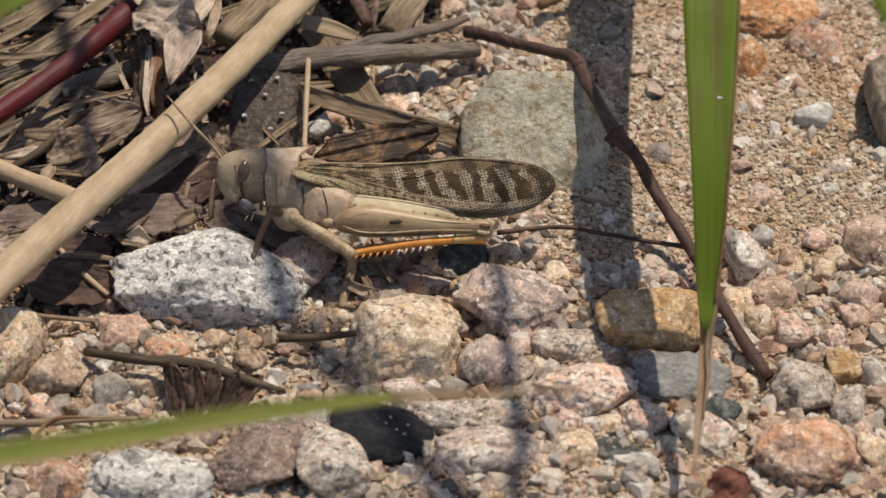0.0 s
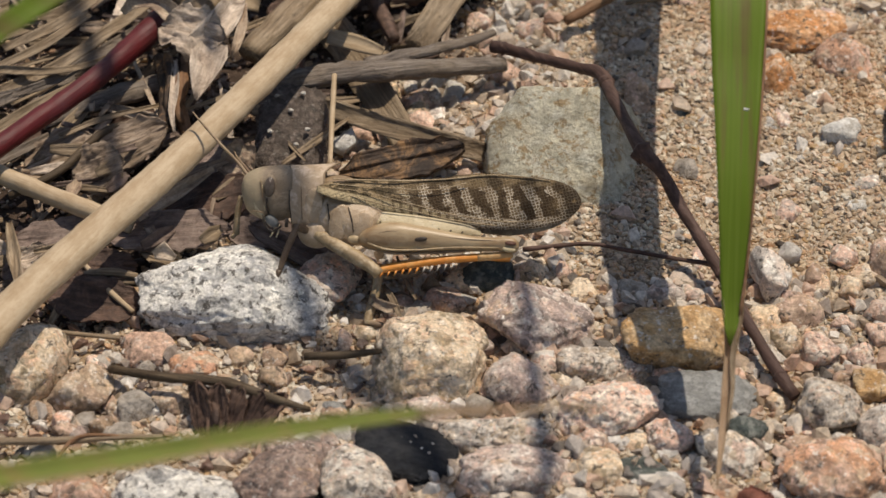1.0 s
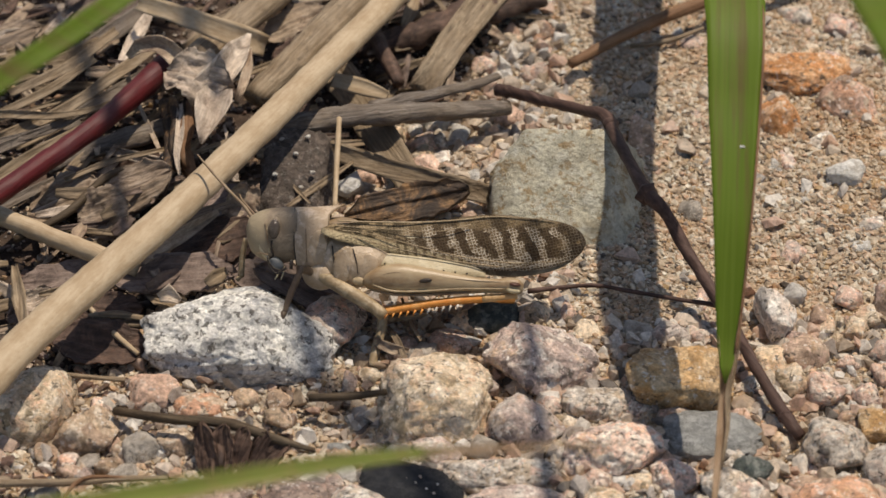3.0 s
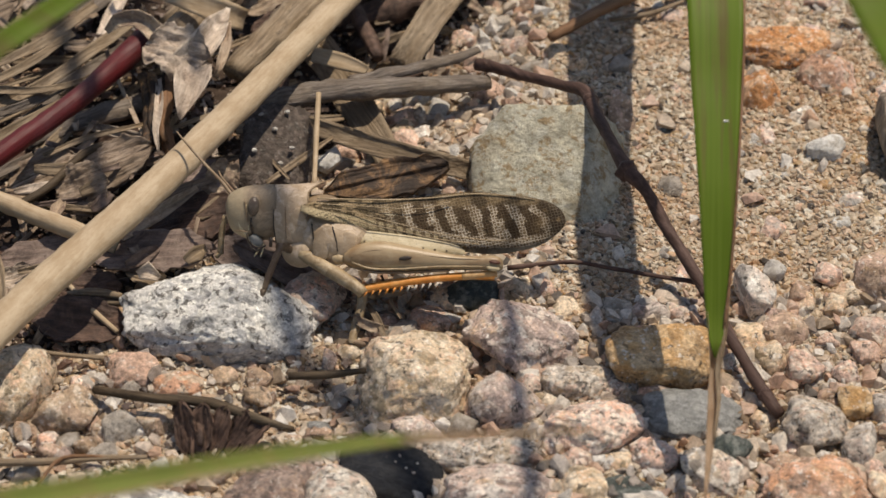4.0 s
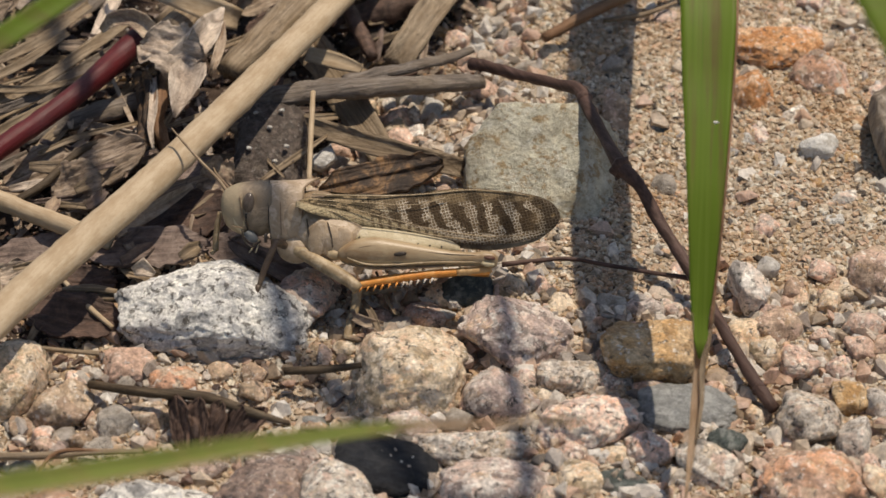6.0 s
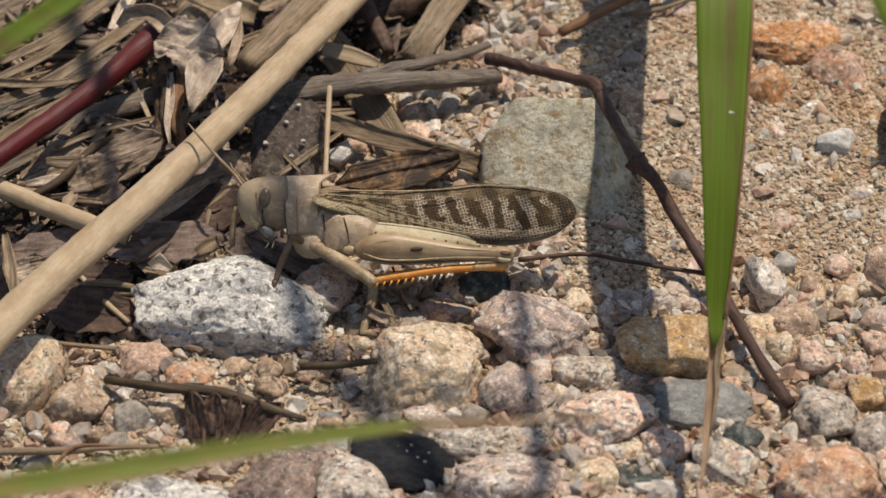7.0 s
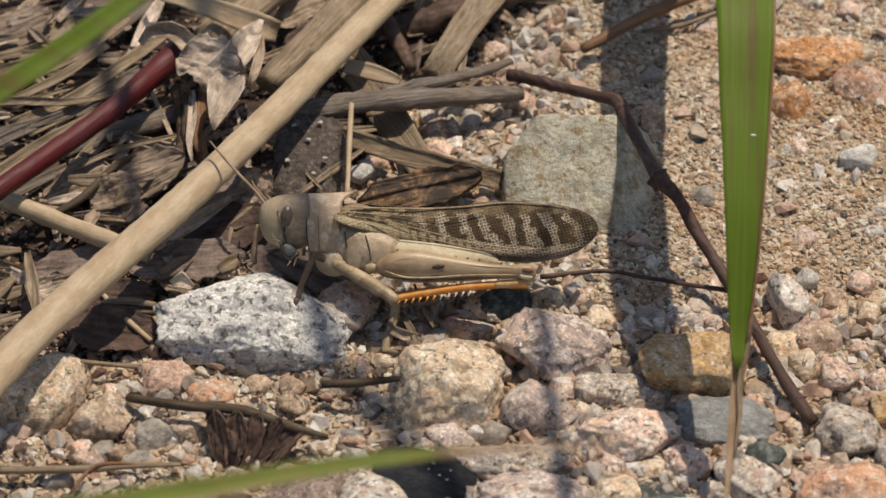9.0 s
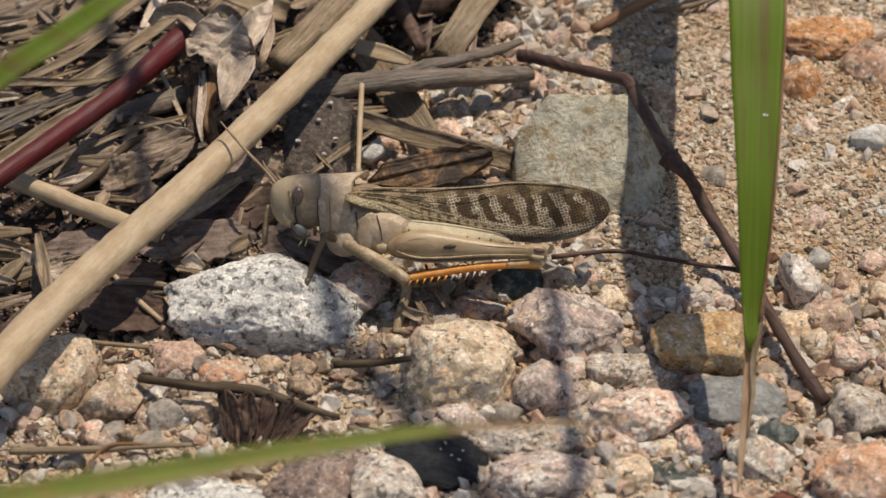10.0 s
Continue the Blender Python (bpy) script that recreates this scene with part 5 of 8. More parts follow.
stone("pebble", "salmon-pink pebble bedded in sand", "salmon", -5.4, -16.3, 0, 2.4, 1.9, 1.5, 15.8, 249, fine=3, group="small pebbles on the sand")
stone("pebble", "grey-brown pebble bedded in sand", "grit", -12, -33.6, 0, 2.1, 2.3, 1.8, 7.8, 250, fine=3, style="block", group="small pebbles on the sand")
stone("pebble", "brown pebble bedded in sand", "brownstone", 43.2, -20.9, 0, 2.7, 2.2, 1.7, 9.2, 251, fine=3, group="small pebbles on the sand")
stone("pebble", "pink granite pebble bedded in sand", "pink", 23.6, -31.2, 0, 2.4, 2.2, 1.7, 6.8, 252, fine=3, style="block", group="small pebbles on the sand")
stone("pebble", "white and grey granite pebble", "milky", -5.6, -26.2, 0, 2.5, 2.3, 1.8, 10.8, 253, fine=3, style="block", group="small pebbles on the sand")
stone("pebble", "mauve-grey pebble bedded in sand", "mauve", 31.1, -39.4, 0.1, 2.8, 2.6, 2.1, -12.4, 254, fine=3, group="small pebbles on the sand")
stone("pebble", "cream granite pebble bedded in sand", "cream", 50.1, -0.5, 0.1, 2.5, 3.3, 2.6, -24.2, 255, fine=3, group="small pebbles on the sand")
stone("pebble", "brown pebble bedded in sand", "brownstone", 40.7, -2.5, 0.1, 2.9, 3.4, 2.8, -28.5, 256, fine=3, style="block", group="small pebbles on the sand")
stone("pebble", "speckled tan pebble bedded in sand", "speck", 25.2, -1.4, 0, 3.4, 2.1, 1.7, 35.3, 257, fine=3, style="block", group="small pebbles on the sand")
stone("pebble", "pink granite pebble bedded in sand", "pink", 21.1, -11.2, 0.1, 2.3, 3.2, 2.6, -17.5, 258, fine=3, group="small pebbles on the sand")
stone("pebble", "tan granite pebble bedded in sand", "tanrock", -22.3, -30.3, 0, 3, 2.1, 1.7, -6.6, 259, fine=3, style="block", group="small pebbles on the sand")
stone("pebble", "brown pebble bedded in sand", "brownstone", -36.6, -32.3, 0, 1.7, 2.3, 1.8, -33.6, 260, fine=3, group="small pebbles on the sand")
stone("pebble", "tan granite pebble bedded in sand", "tanrock", -22, -16.9, 0.1, 3, 3.1, 2.5, 25.5, 261, fine=3, style="block", group="small pebbles on the sand")
stone("pebble", "tan granite pebble bedded in sand", "tanrock", -23.5, -35.9, 0, 3.1, 1.7, 1.4, -39.7, 262, fine=3, group="small pebbles on the sand")
stone("pebble", "tan granite pebble bedded in sand", "tanrock", -30.7, -30.2, 0.1, 1.7, 2.6, 2.1, 13.4, 263, fine=3, style="block", group="small pebbles on the sand")
stone("pebble", "tan granite pebble bedded in sand", "tanrock", -31, -30.8, 0, 1.7, 2.3, 1.8, -29.2, 264, fine=3, style="block", group="small pebbles on the sand")
stone("pebble", "mauve-grey pebble bedded in sand", "mauve", -15.2, -30, 0, 2.1, 2.1, 1.7, 7, 265, fine=3, style="block", group="small pebbles on the sand")
stone("pebble", "mauve-grey pebble bedded in sand", "mauve", -28.4, -32.8, 0, 3.1, 1.9, 1.5, 21.4, 266, fine=3, group="small pebbles on the sand")
stone("pebble", "tan granite pebble bedded in sand", "tanrock", -21.7, -32, 0, 2.4, 2.4, 1.9, -20.2, 267, fine=3, group="small pebbles on the sand")
stone("pebble", "mauve-grey pebble bedded in sand", "mauve", -43, -29.1, 0.1, 2.5, 2.5, 2, 5.6, 268, fine=3, style="block", group="small pebbles on the sand")
stone("pebble", "mauve-grey pebble bedded in sand", "mauve", -39.5, -31.8, 0.1, 2.7, 3, 2.4, -3.9, 269, fine=3, group="small pebbles on the sand")
stone("pebble", "brown pebble bedded in sand", "brownstone", -44.2, -20.5, 0.1, 3, 2.7, 2.2, 2.7, 270, fine=3, group="small pebbles on the sand")
stone("pebble", "tan granite pebble bedded in sand", "tanrock", -38.6, -38.8, 0.1, 2, 2.8, 2.3, 23.8, 271, fine=3, group="small pebbles on the sand")
stone("pebble", "grey-brown pebble bedded in sand", "grit", -27.2, -21.4, 0.1, 1.8, 3.1, 2.5, -37.4, 272, fine=3, style="block", group="small pebbles on the sand")
stone("pebble", "mauve-grey pebble bedded in sand", "mauve", -46, -40.9, 0.1, 1.8, 2.9, 2.3, -10.2, 273, fine=3, group="small pebbles on the sand")
stone("pebble", "grey-brown pebble bedded in sand", "grit", -35.1, -33, 0, 2, 1.8, 1.4, 23.3, 274, fine=3, style="block", group="small pebbles on the sand")
stone("pebble", "grey-brown pebble bedded in sand", "grit", -42.7, -27.1, 0, 3.2, 2.3, 1.9, 19, 275, fine=3, style="block", group="small pebbles on the sand")
stone("pebble", "brown pebble bedded in sand", "brownstone", -15, -25.4, 0, 3, 1.9, 1.5, -12.3, 276, fine=3, style="block", group="small pebbles on the sand")
stone("pebble", "grey-brown pebble bedded in sand", "grit", -22.3, -31.5, 0, 2.1, 2.5, 2, 4.2, 277, fine=3, style="block", group="small pebbles on the sand")
stone("pebble", "grey-brown pebble bedded in sand", "grit", -36.2, -18.4, 0.1, 2.5, 2.8, 2.3, -32.6, 278, fine=3, style="block", group="small pebbles on the sand")
stone("pebble", "brown pebble bedded in sand", "brownstone", -44.6, -28.4, 0.1, 2.8, 2.9, 2.4, -14.6, 279, fine=3, group="small pebbles on the sand")
stone("pebble", "tan granite pebble bedded in sand", "tanrock", -18, -26.8, 0, 2.9, 2.2, 1.8, -10, 280, fine=3, style="block", group="small pebbles on the sand")
stone("pebble", "brown pebble bedded in sand", "brownstone", -24.2, -27.9, 0.1, 3, 2.5, 2, 9.7, 281, fine=3, group="small pebbles on the sand")
stone("pebble", "tan granite pebble bedded in sand", "tanrock", -39.4, -25.2, 0.1, 2.4, 2.8, 2.2, 25.1, 282, fine=3, style="block", group="small pebbles on the sand")
stone("pebble", "tan granite pebble bedded in sand", "tanrock", -27, -36.7, 0, 2.9, 2.2, 1.7, -6.2, 283, fine=3, group="small pebbles on the sand")
stone("pebble", "grey-brown pebble bedded in sand", "grit", -30, -33.9, 0, 2.9, 1.7, 1.4, 15.9, 284, fine=3, group="small pebbles on the sand")
stone("pebble", "brown pebble bedded in sand", "brownstone", -32, -35.8, 0, 1.9, 2.1, 1.7, -27.8, 285, fine=3, group="small pebbles on the sand")
stone("pebble", "grey-brown pebble bedded in sand", "grit", -21.5, -37.1, 0.1, 3, 2.7, 2.1, -12.2, 286, fine=3, style="block", group="small pebbles on the sand")
stone("pebble", "brown pebble bedded in sand", "brownstone", -22.7, -33.9, 0.1, 2.5, 2.6, 2.1, 30.6, 287, fine=3, style="block", group="small pebbles on the sand")
stone("pebble", "mauve-grey pebble bedded in sand", "mauve", -19.4, -28.5, 0, 2.1, 1.8, 1.4, 25.5, 288, fine=3, group="small pebbles on the sand")
stone("pebble", "brown pebble bedded in sand", "brownstone", 28.2, 11.9, -0.4, 2.2, 2, 1.6, 23.5, 289, fine=3, style="block", group="small pebbles on the sand")
stone("pebble", "small white quartz pebble", "quartz", 26.8, 57.3, -0.4, 2.7, 2.2, 1.7, 23.8, 290, fine=3, style="block", group="small pebbles on the sand")
stone("pebble", "cream granite pebble bedded in sand", "cream", 45, 53.6, -0.4, 1.8, 2.1, 1.7, 23.7, 291, fine=3, style="block", group="small pebbles on the sand")
stone("pebble", "speckled tan pebble bedded in sand", "speck", 57.1, 31.2, -0.4, 2.2, 2.5, 2, 6.2, 292, fine=3, group="small pebbles on the sand")
stone("pebble", "ochre pebble bedded in sand", "ochre", 45.6, 18.8, -0.4, 2, 1.8, 1.5, 29, 293, fine=3, group="small pebbles on the sand")
stone("pebble", "brown pebble bedded in sand", "brownstone", 58.8, 61.1, -0.4, 2.3, 2.2, 1.7, -20.2, 294, fine=3, group="small pebbles on the sand")
stone("pebble", "brown pebble bedded in sand", "brownstone", 50.4, 39.9, -0.5, 2.8, 2.7, 2.2, -33.2, 295, fine=3, style="block", group="small pebbles on the sand")
stone("pebble", "small white quartz pebble", "quartz", 47.1, 11.5, -0.4, 2.6, 2.3, 1.8, -10, 296, fine=3, style="block", group="small pebbles on the sand")
stone("pebble", "small white quartz pebble", "quartz", 32.1, 62.9, -0.5, 2.5, 3, 2.4, 2.1, 297, fine=3, group="small pebbles on the sand")
stone("pebble", "cream granite pebble bedded in sand", "cream", 36.4, 27.1, -0.4, 2.8, 2.1, 1.7, 5.7, 298, fine=3, group="small pebbles on the sand")
stone("pebble", "small white quartz pebble", "quartz", 37.6, 27.3, -0.5, 2, 2.9, 2.3, 24.9, 299, fine=3, style="block", group="small pebbles on the sand")
stone("pebble", "cream granite pebble bedded in sand", "cream", 43.7, 51.9, -0.4, 2.7, 2.4, 1.9, 3.5, 300, fine=3, style="block", group="small pebbles on the sand")
stone("pebble", "pink granite pebble bedded in sand", "pink", 47.3, 51.8, -0.4, 2.5, 1.9, 1.6, -15.5, 301, fine=3, style="block", group="small pebbles on the sand")
stone("pebble", "small white quartz pebble", "quartz", 40.6, 20.4, -0.4, 2.3, 2.1, 1.7, 26.2, 302, fine=3, style="block", group="small pebbles on the sand")
stem("straw", "thick pale straw lying across the litter", "straw", "straw", [(-57.9, -33.3, 9, 2.25), (-49.4, -16.9, 10, 2.2), (-34.2, 6.1, 11, 2.05), (-17.4, 36.6, 11, 1.88), (-6.3, 59.2, 10, 1.85)], seed=303, sides=20, rough=0.04, flat=0.8)
stem("red_stem", "dark red glossy plant stem with a blunt end", "stem", "red", [(-64.2, 0.7, 9, 1.21), (-54, 14.2, 9, 1.28), (-46.2, 24.6, 9, 1.34), (-40.4, 34.2, 9.2, 1.6), (-38.7, 37.4, 9.4, 1.5), (-38.3, 38.2, 9.4, 0.9)], seed=304, sides=16, rough=0.05, knots=((0.985, 1.02),))
split_stick = stem("stick", "weathered grey split stick", "stick", "greystick", [(-28.5, 27.3, 5, 1.56), (-18.7, 29.5, 6, 1.63), (-10.2, 30.7, 6, 1.57), (-1.7, 32.8, 5, 1.36), (4.5, 34.7, 4, 1.08)], seed=305, sides=14, rough=0.16, flat=0.8)
under(stem("splinter", "grey splinter in the litter", "", "greystick", [(-13.1, 32.2, 6, 0.93), (-6, 34.6, 6, 0.93), (0.4, 38.6, 5, 0.80), (3.2, 40.4, 5, 0.58)], seed=306, sides=10, rough=0.18, flat=0.7), split_stick, 'splinter')
bent_twig = stem("twig", "dark brown bent twig with knots", "twig", "twig", [(3.1, 37.2, 5, 0.85), (4.4, 36.1, 5.5, 0.75), (9.2, 31.9, 7, 0.7), (14, 27.1, 9, 0.72), (16, 25.1, 9.8, 0.9), (16.8, 22.9, 10, 0.85), (17.3, 19.9, 10.3, 0.78), (18.9, 13.5, 10.8, 0.75), (20.5, 8, 11, 0.95), (22.4, 5.8, 10, 0.8), (25, 2.1, 7, 0.73), (29.2, -5.9, 4, 0.72), (32.5, -15.5, 3, 0.68), (35.2, -22, 2, 0.80), (36.4, -24.1, 1.5, 0.70)], seed=307, sides=14, rough=0.1, knots=((0.02, 1.25), (0.27, 1.2), (0.47, 1.45), (0.72, 1.3), (0.95, 1.25)))
under(stem("twig", "thin dark side twig", "twig", "twig", [(29.1, -3.3, 3, 0.42), (24.3, -1.6, 2.5, 0.27), (18.4, 0.6, 2, 0.24), (13.8, 1.7, 2, 0.25), (6.4, 0.6, 2, 0.3)], seed=308, sides=8, rough=0.15), bent_twig, "side_twig", "thin dark side twig")
stem("straw", "pale thin straw under the thick one", "straw", "straw", [(-66.5, 17.2, 5, 1.20), (-53.1, 8.9, 5, 1.17), (-45.1, 4.3, 5, 1.15), (-39.7, 2.4, 4, 1.01)], seed=309, sides=14)
strip("dry_leaf", "long weathered leaf strip with a dark fold", "leaf", "husk", [(-26.9, 29.7, 3.5, 1.86), (-18.6, 26.7, 3.5, 2.27), (-9.3, 21.4, 4, 2.65), (-3, 18.5, 4, 2.78), (2.1, 17.9, 3, 2.36)], seed=310, cup=0.35, thick=0.3)
strip("dry_leaf", "broad pale leaf strip under the grey stick", "leaf", "husk", [(-19.9, 47.7, 3, 4.46), (-15.6, 39.5, 3, 4.52), (-11.7, 30.4, 2.5, 4.43), (-7.8, 21.5, 2, 3.51)], seed=311, cup=0.15)
strip("dry_leaf", "pale torn fibre strip", "leaf", "straw", [(-17.9, 38, 6, 1.88), (-13.9, 36.3, 6, 2.16), (-10.9, 34.6, 6, 1.15)], seed=312, cup=0.2, thick=0.4)
strip("dry_leaf", "olive-tan dry leaf strip pointing into the litter", "leaf", "husk", [(3.9, 61.2, 6, 4.27), (-1, 51.3, 5.5, 4.03), (-5, 41.7, 5, 3.80), (-6.8, 39.3, 3, 3.64)], seed=313, cup=0.2)
sheath = scrap("leaf_sheath", "crumpled grey-brown papery leaf sheath round a red stem", "leaf", "crumpled", -34.2, 31.6, 10.8, 8.5, 6.5, -15, 314, 2.4, pitch=35, jag=0.4)
under(strip("crumpled_leaf", "torn pointed flap of a papery leaf sheath", "leaf", "crumpled", [(-34.7, 30.2, 9.5, 2.6), (-32, 32.4, 10.5, 3.6), (-30.1, 36, 11, 3), (-28.6, 41, 11, 0.5)], seed=315, cup=0.8, wave=1.0, thick=0.2, across=10), sheath, "flap", "torn pointed flap of a papery leaf sheath")
under(strip("crumpled_leaf", "hanging triangular flap of a papery leaf sheath", "leaf", "crumpled", [(-31.7, 28.8, 10.5, 3.2), (-32.2, 25.9, 10.5, 4.6), (-32.8, 23, 10, 3), (-33.3, 20.5, 9, 0.4)], seed=316, cup=0.6, wave=1.2, thick=0.2, across=10), sheath, "flap", "hanging triangular flap of a papery leaf sheath")
under(strip("crumpled_leaf", "curled collar of a leaf sheath round the red stem", "leaf", "deadleaf", [(-43.8, 37.5, 10, 0.8), (-42.3, 37.8, 11.5, 1.9), (-39.4, 37.3, 12, 2.2), (-37.1, 34.7, 11.5, 2.4), (-35.6, 33.2, 10, 1.6)], seed=317, cup=0.7, wave=0.8, thick=0.2, across=10), sheath, "collar", "curled collar of a leaf sheath round the red stem")
under(strip("crumpled_leaf", "narrow frayed edge of a papery leaf sheath", "leaf", "deadleaf", [(-28.5, 38.6, 10.5, 0.8), (-28.4, 33.6, 10.5, 1.3), (-29, 30.1, 10, 1), (-29.5, 29.1, 9, 0.3)], seed=319, cup=0.6, wave=1.3, thick=0.2, across=8), sheath, "frayed_edge", "narrow frayed edge of a papery leaf sheath")
stem("stem_fragment", "brown shrivelled root strand in the litter", "stem", "charred", [(-38, 32.5, 7, 0.5), (-37.1, 27.7, 7, 0.75), (-37.3, 24.3, 6, 0.6), (-36.5, 20.4, 5, 0.4)], seed=318, sides=8, rough=0.35)
stem("stem_fragment", "brown shrivelled root strand in the litter", "stem", "browntwig", [(-35.7, 31.9, 7, 0.5), (-35.6, 26.5, 7, 0.9), (-36, 23.2, 6, 0.7), (-35.3, 21, 5, 0.4)], seed=392, sides=8, rough=0.4)
strip("dry_leaf", "pale torn fibre strip hanging in the litter", "leaf", "crumpled", [(-36.8, 30.6, 7.5, 0.7), (-36.3, 25.2, 7.5, 1.2), (-36.4, 20.7, 7, 0.8), (-35.9, 18, 6, 0.3)], seed=393, cup=0.6, wave=0.8, thick=0.2)
stem("straw", "broad grey-tan reed stem", "straw", "oldstraw", [(-27.8, 34.1, 6, 1.87), (-22.8, 41.4, 7, 2.19), (-17.6, 49.5, 8, 2.44), (-10.9, 62.3, 8, 2.51)], seed=320, sides=16, rough=0.1, flat=0.7)
stem("straw", "broad tan reed stem with an orange end", "straw", "oldstraw", [(-39.7, 38.6, 5, 1.82), (-34.7, 44.7, 6, 2.21), (-28.5, 53, 7, 2.32), (-21.6, 63.8, 7, 2.30)], seed=321, sides=16, flat=0.7)
strip("dry_leaf", "pale leaf strip lying over the reeds", "leaf", "straw", [(-43.8, 51.3, 9, 2.24), (-37.5, 47.3, 9.5, 2.51), (-29.9, 42.6, 9.5, 3.21), (-26.8, 42.7, 8, 2.92)], seed=322, cup=0.2, thick=0.3)
strip("dry_leaf", "weathered leaf strip, frayed and brown", "leaf", "oldstraw", [(-59.5, 27.1, 5, 1.15), (-51.5, 31.9, 6, 1.44), (-45, 38.9, 7, 1.60), (-40.5, 45.2, 7, 1.33)], seed=323, cup=0.35, thick=0.3, wave=0.5)
strip("dry_leaf", "grey curled leaf strip in the litter", "leaf", "greystick", [(-65.4, 24.1, 5, 1.29), (-53.9, 27.8, 5.5, 1.07), (-47.3, 32.8, 6.5, 1.44), (-40.6, 39.9, 7, 1.17)], seed=324, cup=0.35, thick=0.3, wave=0.5)
strip("dry_leaf", "dry tan leaf strip in the litter", "leaf", "husk", [(-62.3, 15.7, 4, 1.40), (-55.4, 22.6, 5, 1.56), (-47, 29.5, 6, 1.07)], seed=325, cup=0.35, thick=0.3, wave=0.5)
strip("dry_leaf", "weathered leaf strip, frayed and brown", "leaf", "oldstraw", [(-69.4, 27.8, 6, 1.01), (-61.1, 30, 6.5, 1.15), (-52.5, 29.1, 7, 1.00), (-47.8, 31.2, 6.5, 0.72), (-43.3, 35.3, 6, 0.58)], seed=326, cup=0.35, thick=0.3, wave=0.5)
strip("dry_leaf", "grey curled leaf strip in the litter", "leaf", "greystick", [(-58.9, 21, 3, 1.84), (-51.4, 29.1, 3.5, 2.16), (-45.7, 36.3, 3.5, 1.90)], seed=327, cup=0.35, thick=0.3, wave=0.5)
strip("dry_leaf", "dry tan leaf strip in the litter", "leaf", "husk", [(-68.6, 39.5, 3, 1.48), (-58.6, 41.9, 4, 1.63), (-49.2, 49.5, 4, 1.50)], seed=328, cup=0.35, thick=0.3, wave=0.5)
strip("dry_leaf", "weathered leaf strip, frayed and brown", "leaf", "oldstraw", [(-72.2, 43.4, 2, 1.35), (-62.3, 47.1, 3, 1.65), (-52.1, 54.9, 3, 1.52)], seed=329, cup=0.35, thick=0.3, wave=0.5)
strip("dry_leaf", "grey curled leaf strip in the litter", "leaf", "greystick", [(-63.3, 11.6, 2, 1.25), (-57, 16.4, 3, 1.40), (-51.9, 21, 3, 0.99)], seed=330, cup=0.35, thick=0.3, wave=0.5)
strip("dry_leaf", "dry tan leaf strip in the litter", "leaf", "husk", [(-61.8, 29.3, 6, 0.86), (-54.6, 34.6, 6.5, 1.16), (-48.8, 41.4, 7, 1.03)], seed=331, cup=0.35, thick=0.3, wave=0.5)
strip("dry_leaf", "weathered leaf strip, frayed and brown", "leaf", "oldstraw", [(-59.3, 36.7, 5, 1.02), (-52.6, 41.6, 5.5, 1.33), (-46.8, 49.2, 6, 1.20)], seed=332, cup=0.35, thick=0.3, wave=0.5)
strip("dry_leaf", "grey curled leaf strip in the litter", "leaf", "greystick", [(-65.7, 20.2, 4, 1.13), (-59.2, 24.7, 5, 1.28), (-51.3, 29.7, 5.5, 0.86)], seed=333, cup=0.35, thick=0.3, wave=0.5)
strip("dry_leaf", "dry tan leaf strip in the litter", "leaf", "husk", [(-46.9, 27.2, 4, 0.71), (-42.1, 29.5, 4.5, 0.86), (-38.1, 31.8, 4, 0.58)], seed=334, cup=0.35, thick=0.3, wave=0.5)
strip("dry_leaf", "weathered leaf strip, frayed and brown", "leaf", "oldstraw", [(-50.1, 18.4, 5, 0.63), (-44.8, 21.5, 5.5, 0.70), (-38.5, 24.7, 5, 0.49)], seed=335, cup=0.35, thick=0.3, wave=0.5)
strip("dry_leaf", "grey curled leaf strip in the litter", "leaf", "greystick", [(-55.2, 43.3, 3, 2.23), (-48.6, 50.8, 4, 2.56), (-41, 58.7, 5, 2.29)], seed=336, cup=0.35, thick=0.3, wave=0.5)
stem("stick", "grey-brown stick under the red stem", "stick", "greystick", [(-53, 23.9, 3, 1.42), (-47.6, 26.7, 3.5, 1.64), (-42.1, 29, 4, 1.72), (-38.4, 30.8, 4, 1.58)], seed=337, sides=12, rough=0.15, flat=0.6)
scrap("bark_flake", "curled tan bark flake with a torn edge", "bark", "barkfibre", -42.4, 17.4, 4, 12, 6, 25, 338, 1.8, pitch=30)
scrap("bark_flake", "dark bark flake in the litter", "bark", "barkfibre", -50.2, 17.6, 3, 9.1, 6, 25, 339, 1.5, pitch=15)
scrap("bark_flake", "tan bark flake with a torn edge", "bark", "barkfibre", -44.8, 12.9, 4, 6.3, 6.4, 20, 340, 1.4, pitch=40)
stem("stem_fragment", "thin dark curved plant stem", "stem", "darkstem", [(-55.1, 8, 4, 0.48), (-49.3, 11.6, 5, 0.52), (-44.5, 18.8, 5.5, 0.52), (-38.6, 21.8, 5, 0.42)], seed=341, sides=8)
stem("stem_fragment", "brown shrivelled stalk in the litter", "stem", "charred", [(-39, 33.5, 6, 0.72), (-37.8, 27.1, 5, 0.85), (-37.7, 19.5, 5, 0.70), (-38.1, 16.8, 4, 0.56)], seed=342, sides=8, rough=0.3)
stem("stem_fragment", "brown shrivelled stalk in the litter", "stem", "browntwig", [(-36.9, 29.3, 6, 0.93), (-35.9, 24.1, 5, 0.99), (-34.3, 19.7, 4, 0.77)], seed=343, sides=8, rough=0.3)
stem("stalk", "thin upright dry stalk beside the insect", "stem", "straw", [(-16.6, 10.3, 7, 0.30), (-16.7, 18.6, 7, 0.35), (-16.7, 27, 8, 0.35)], seed=344, sides=8)
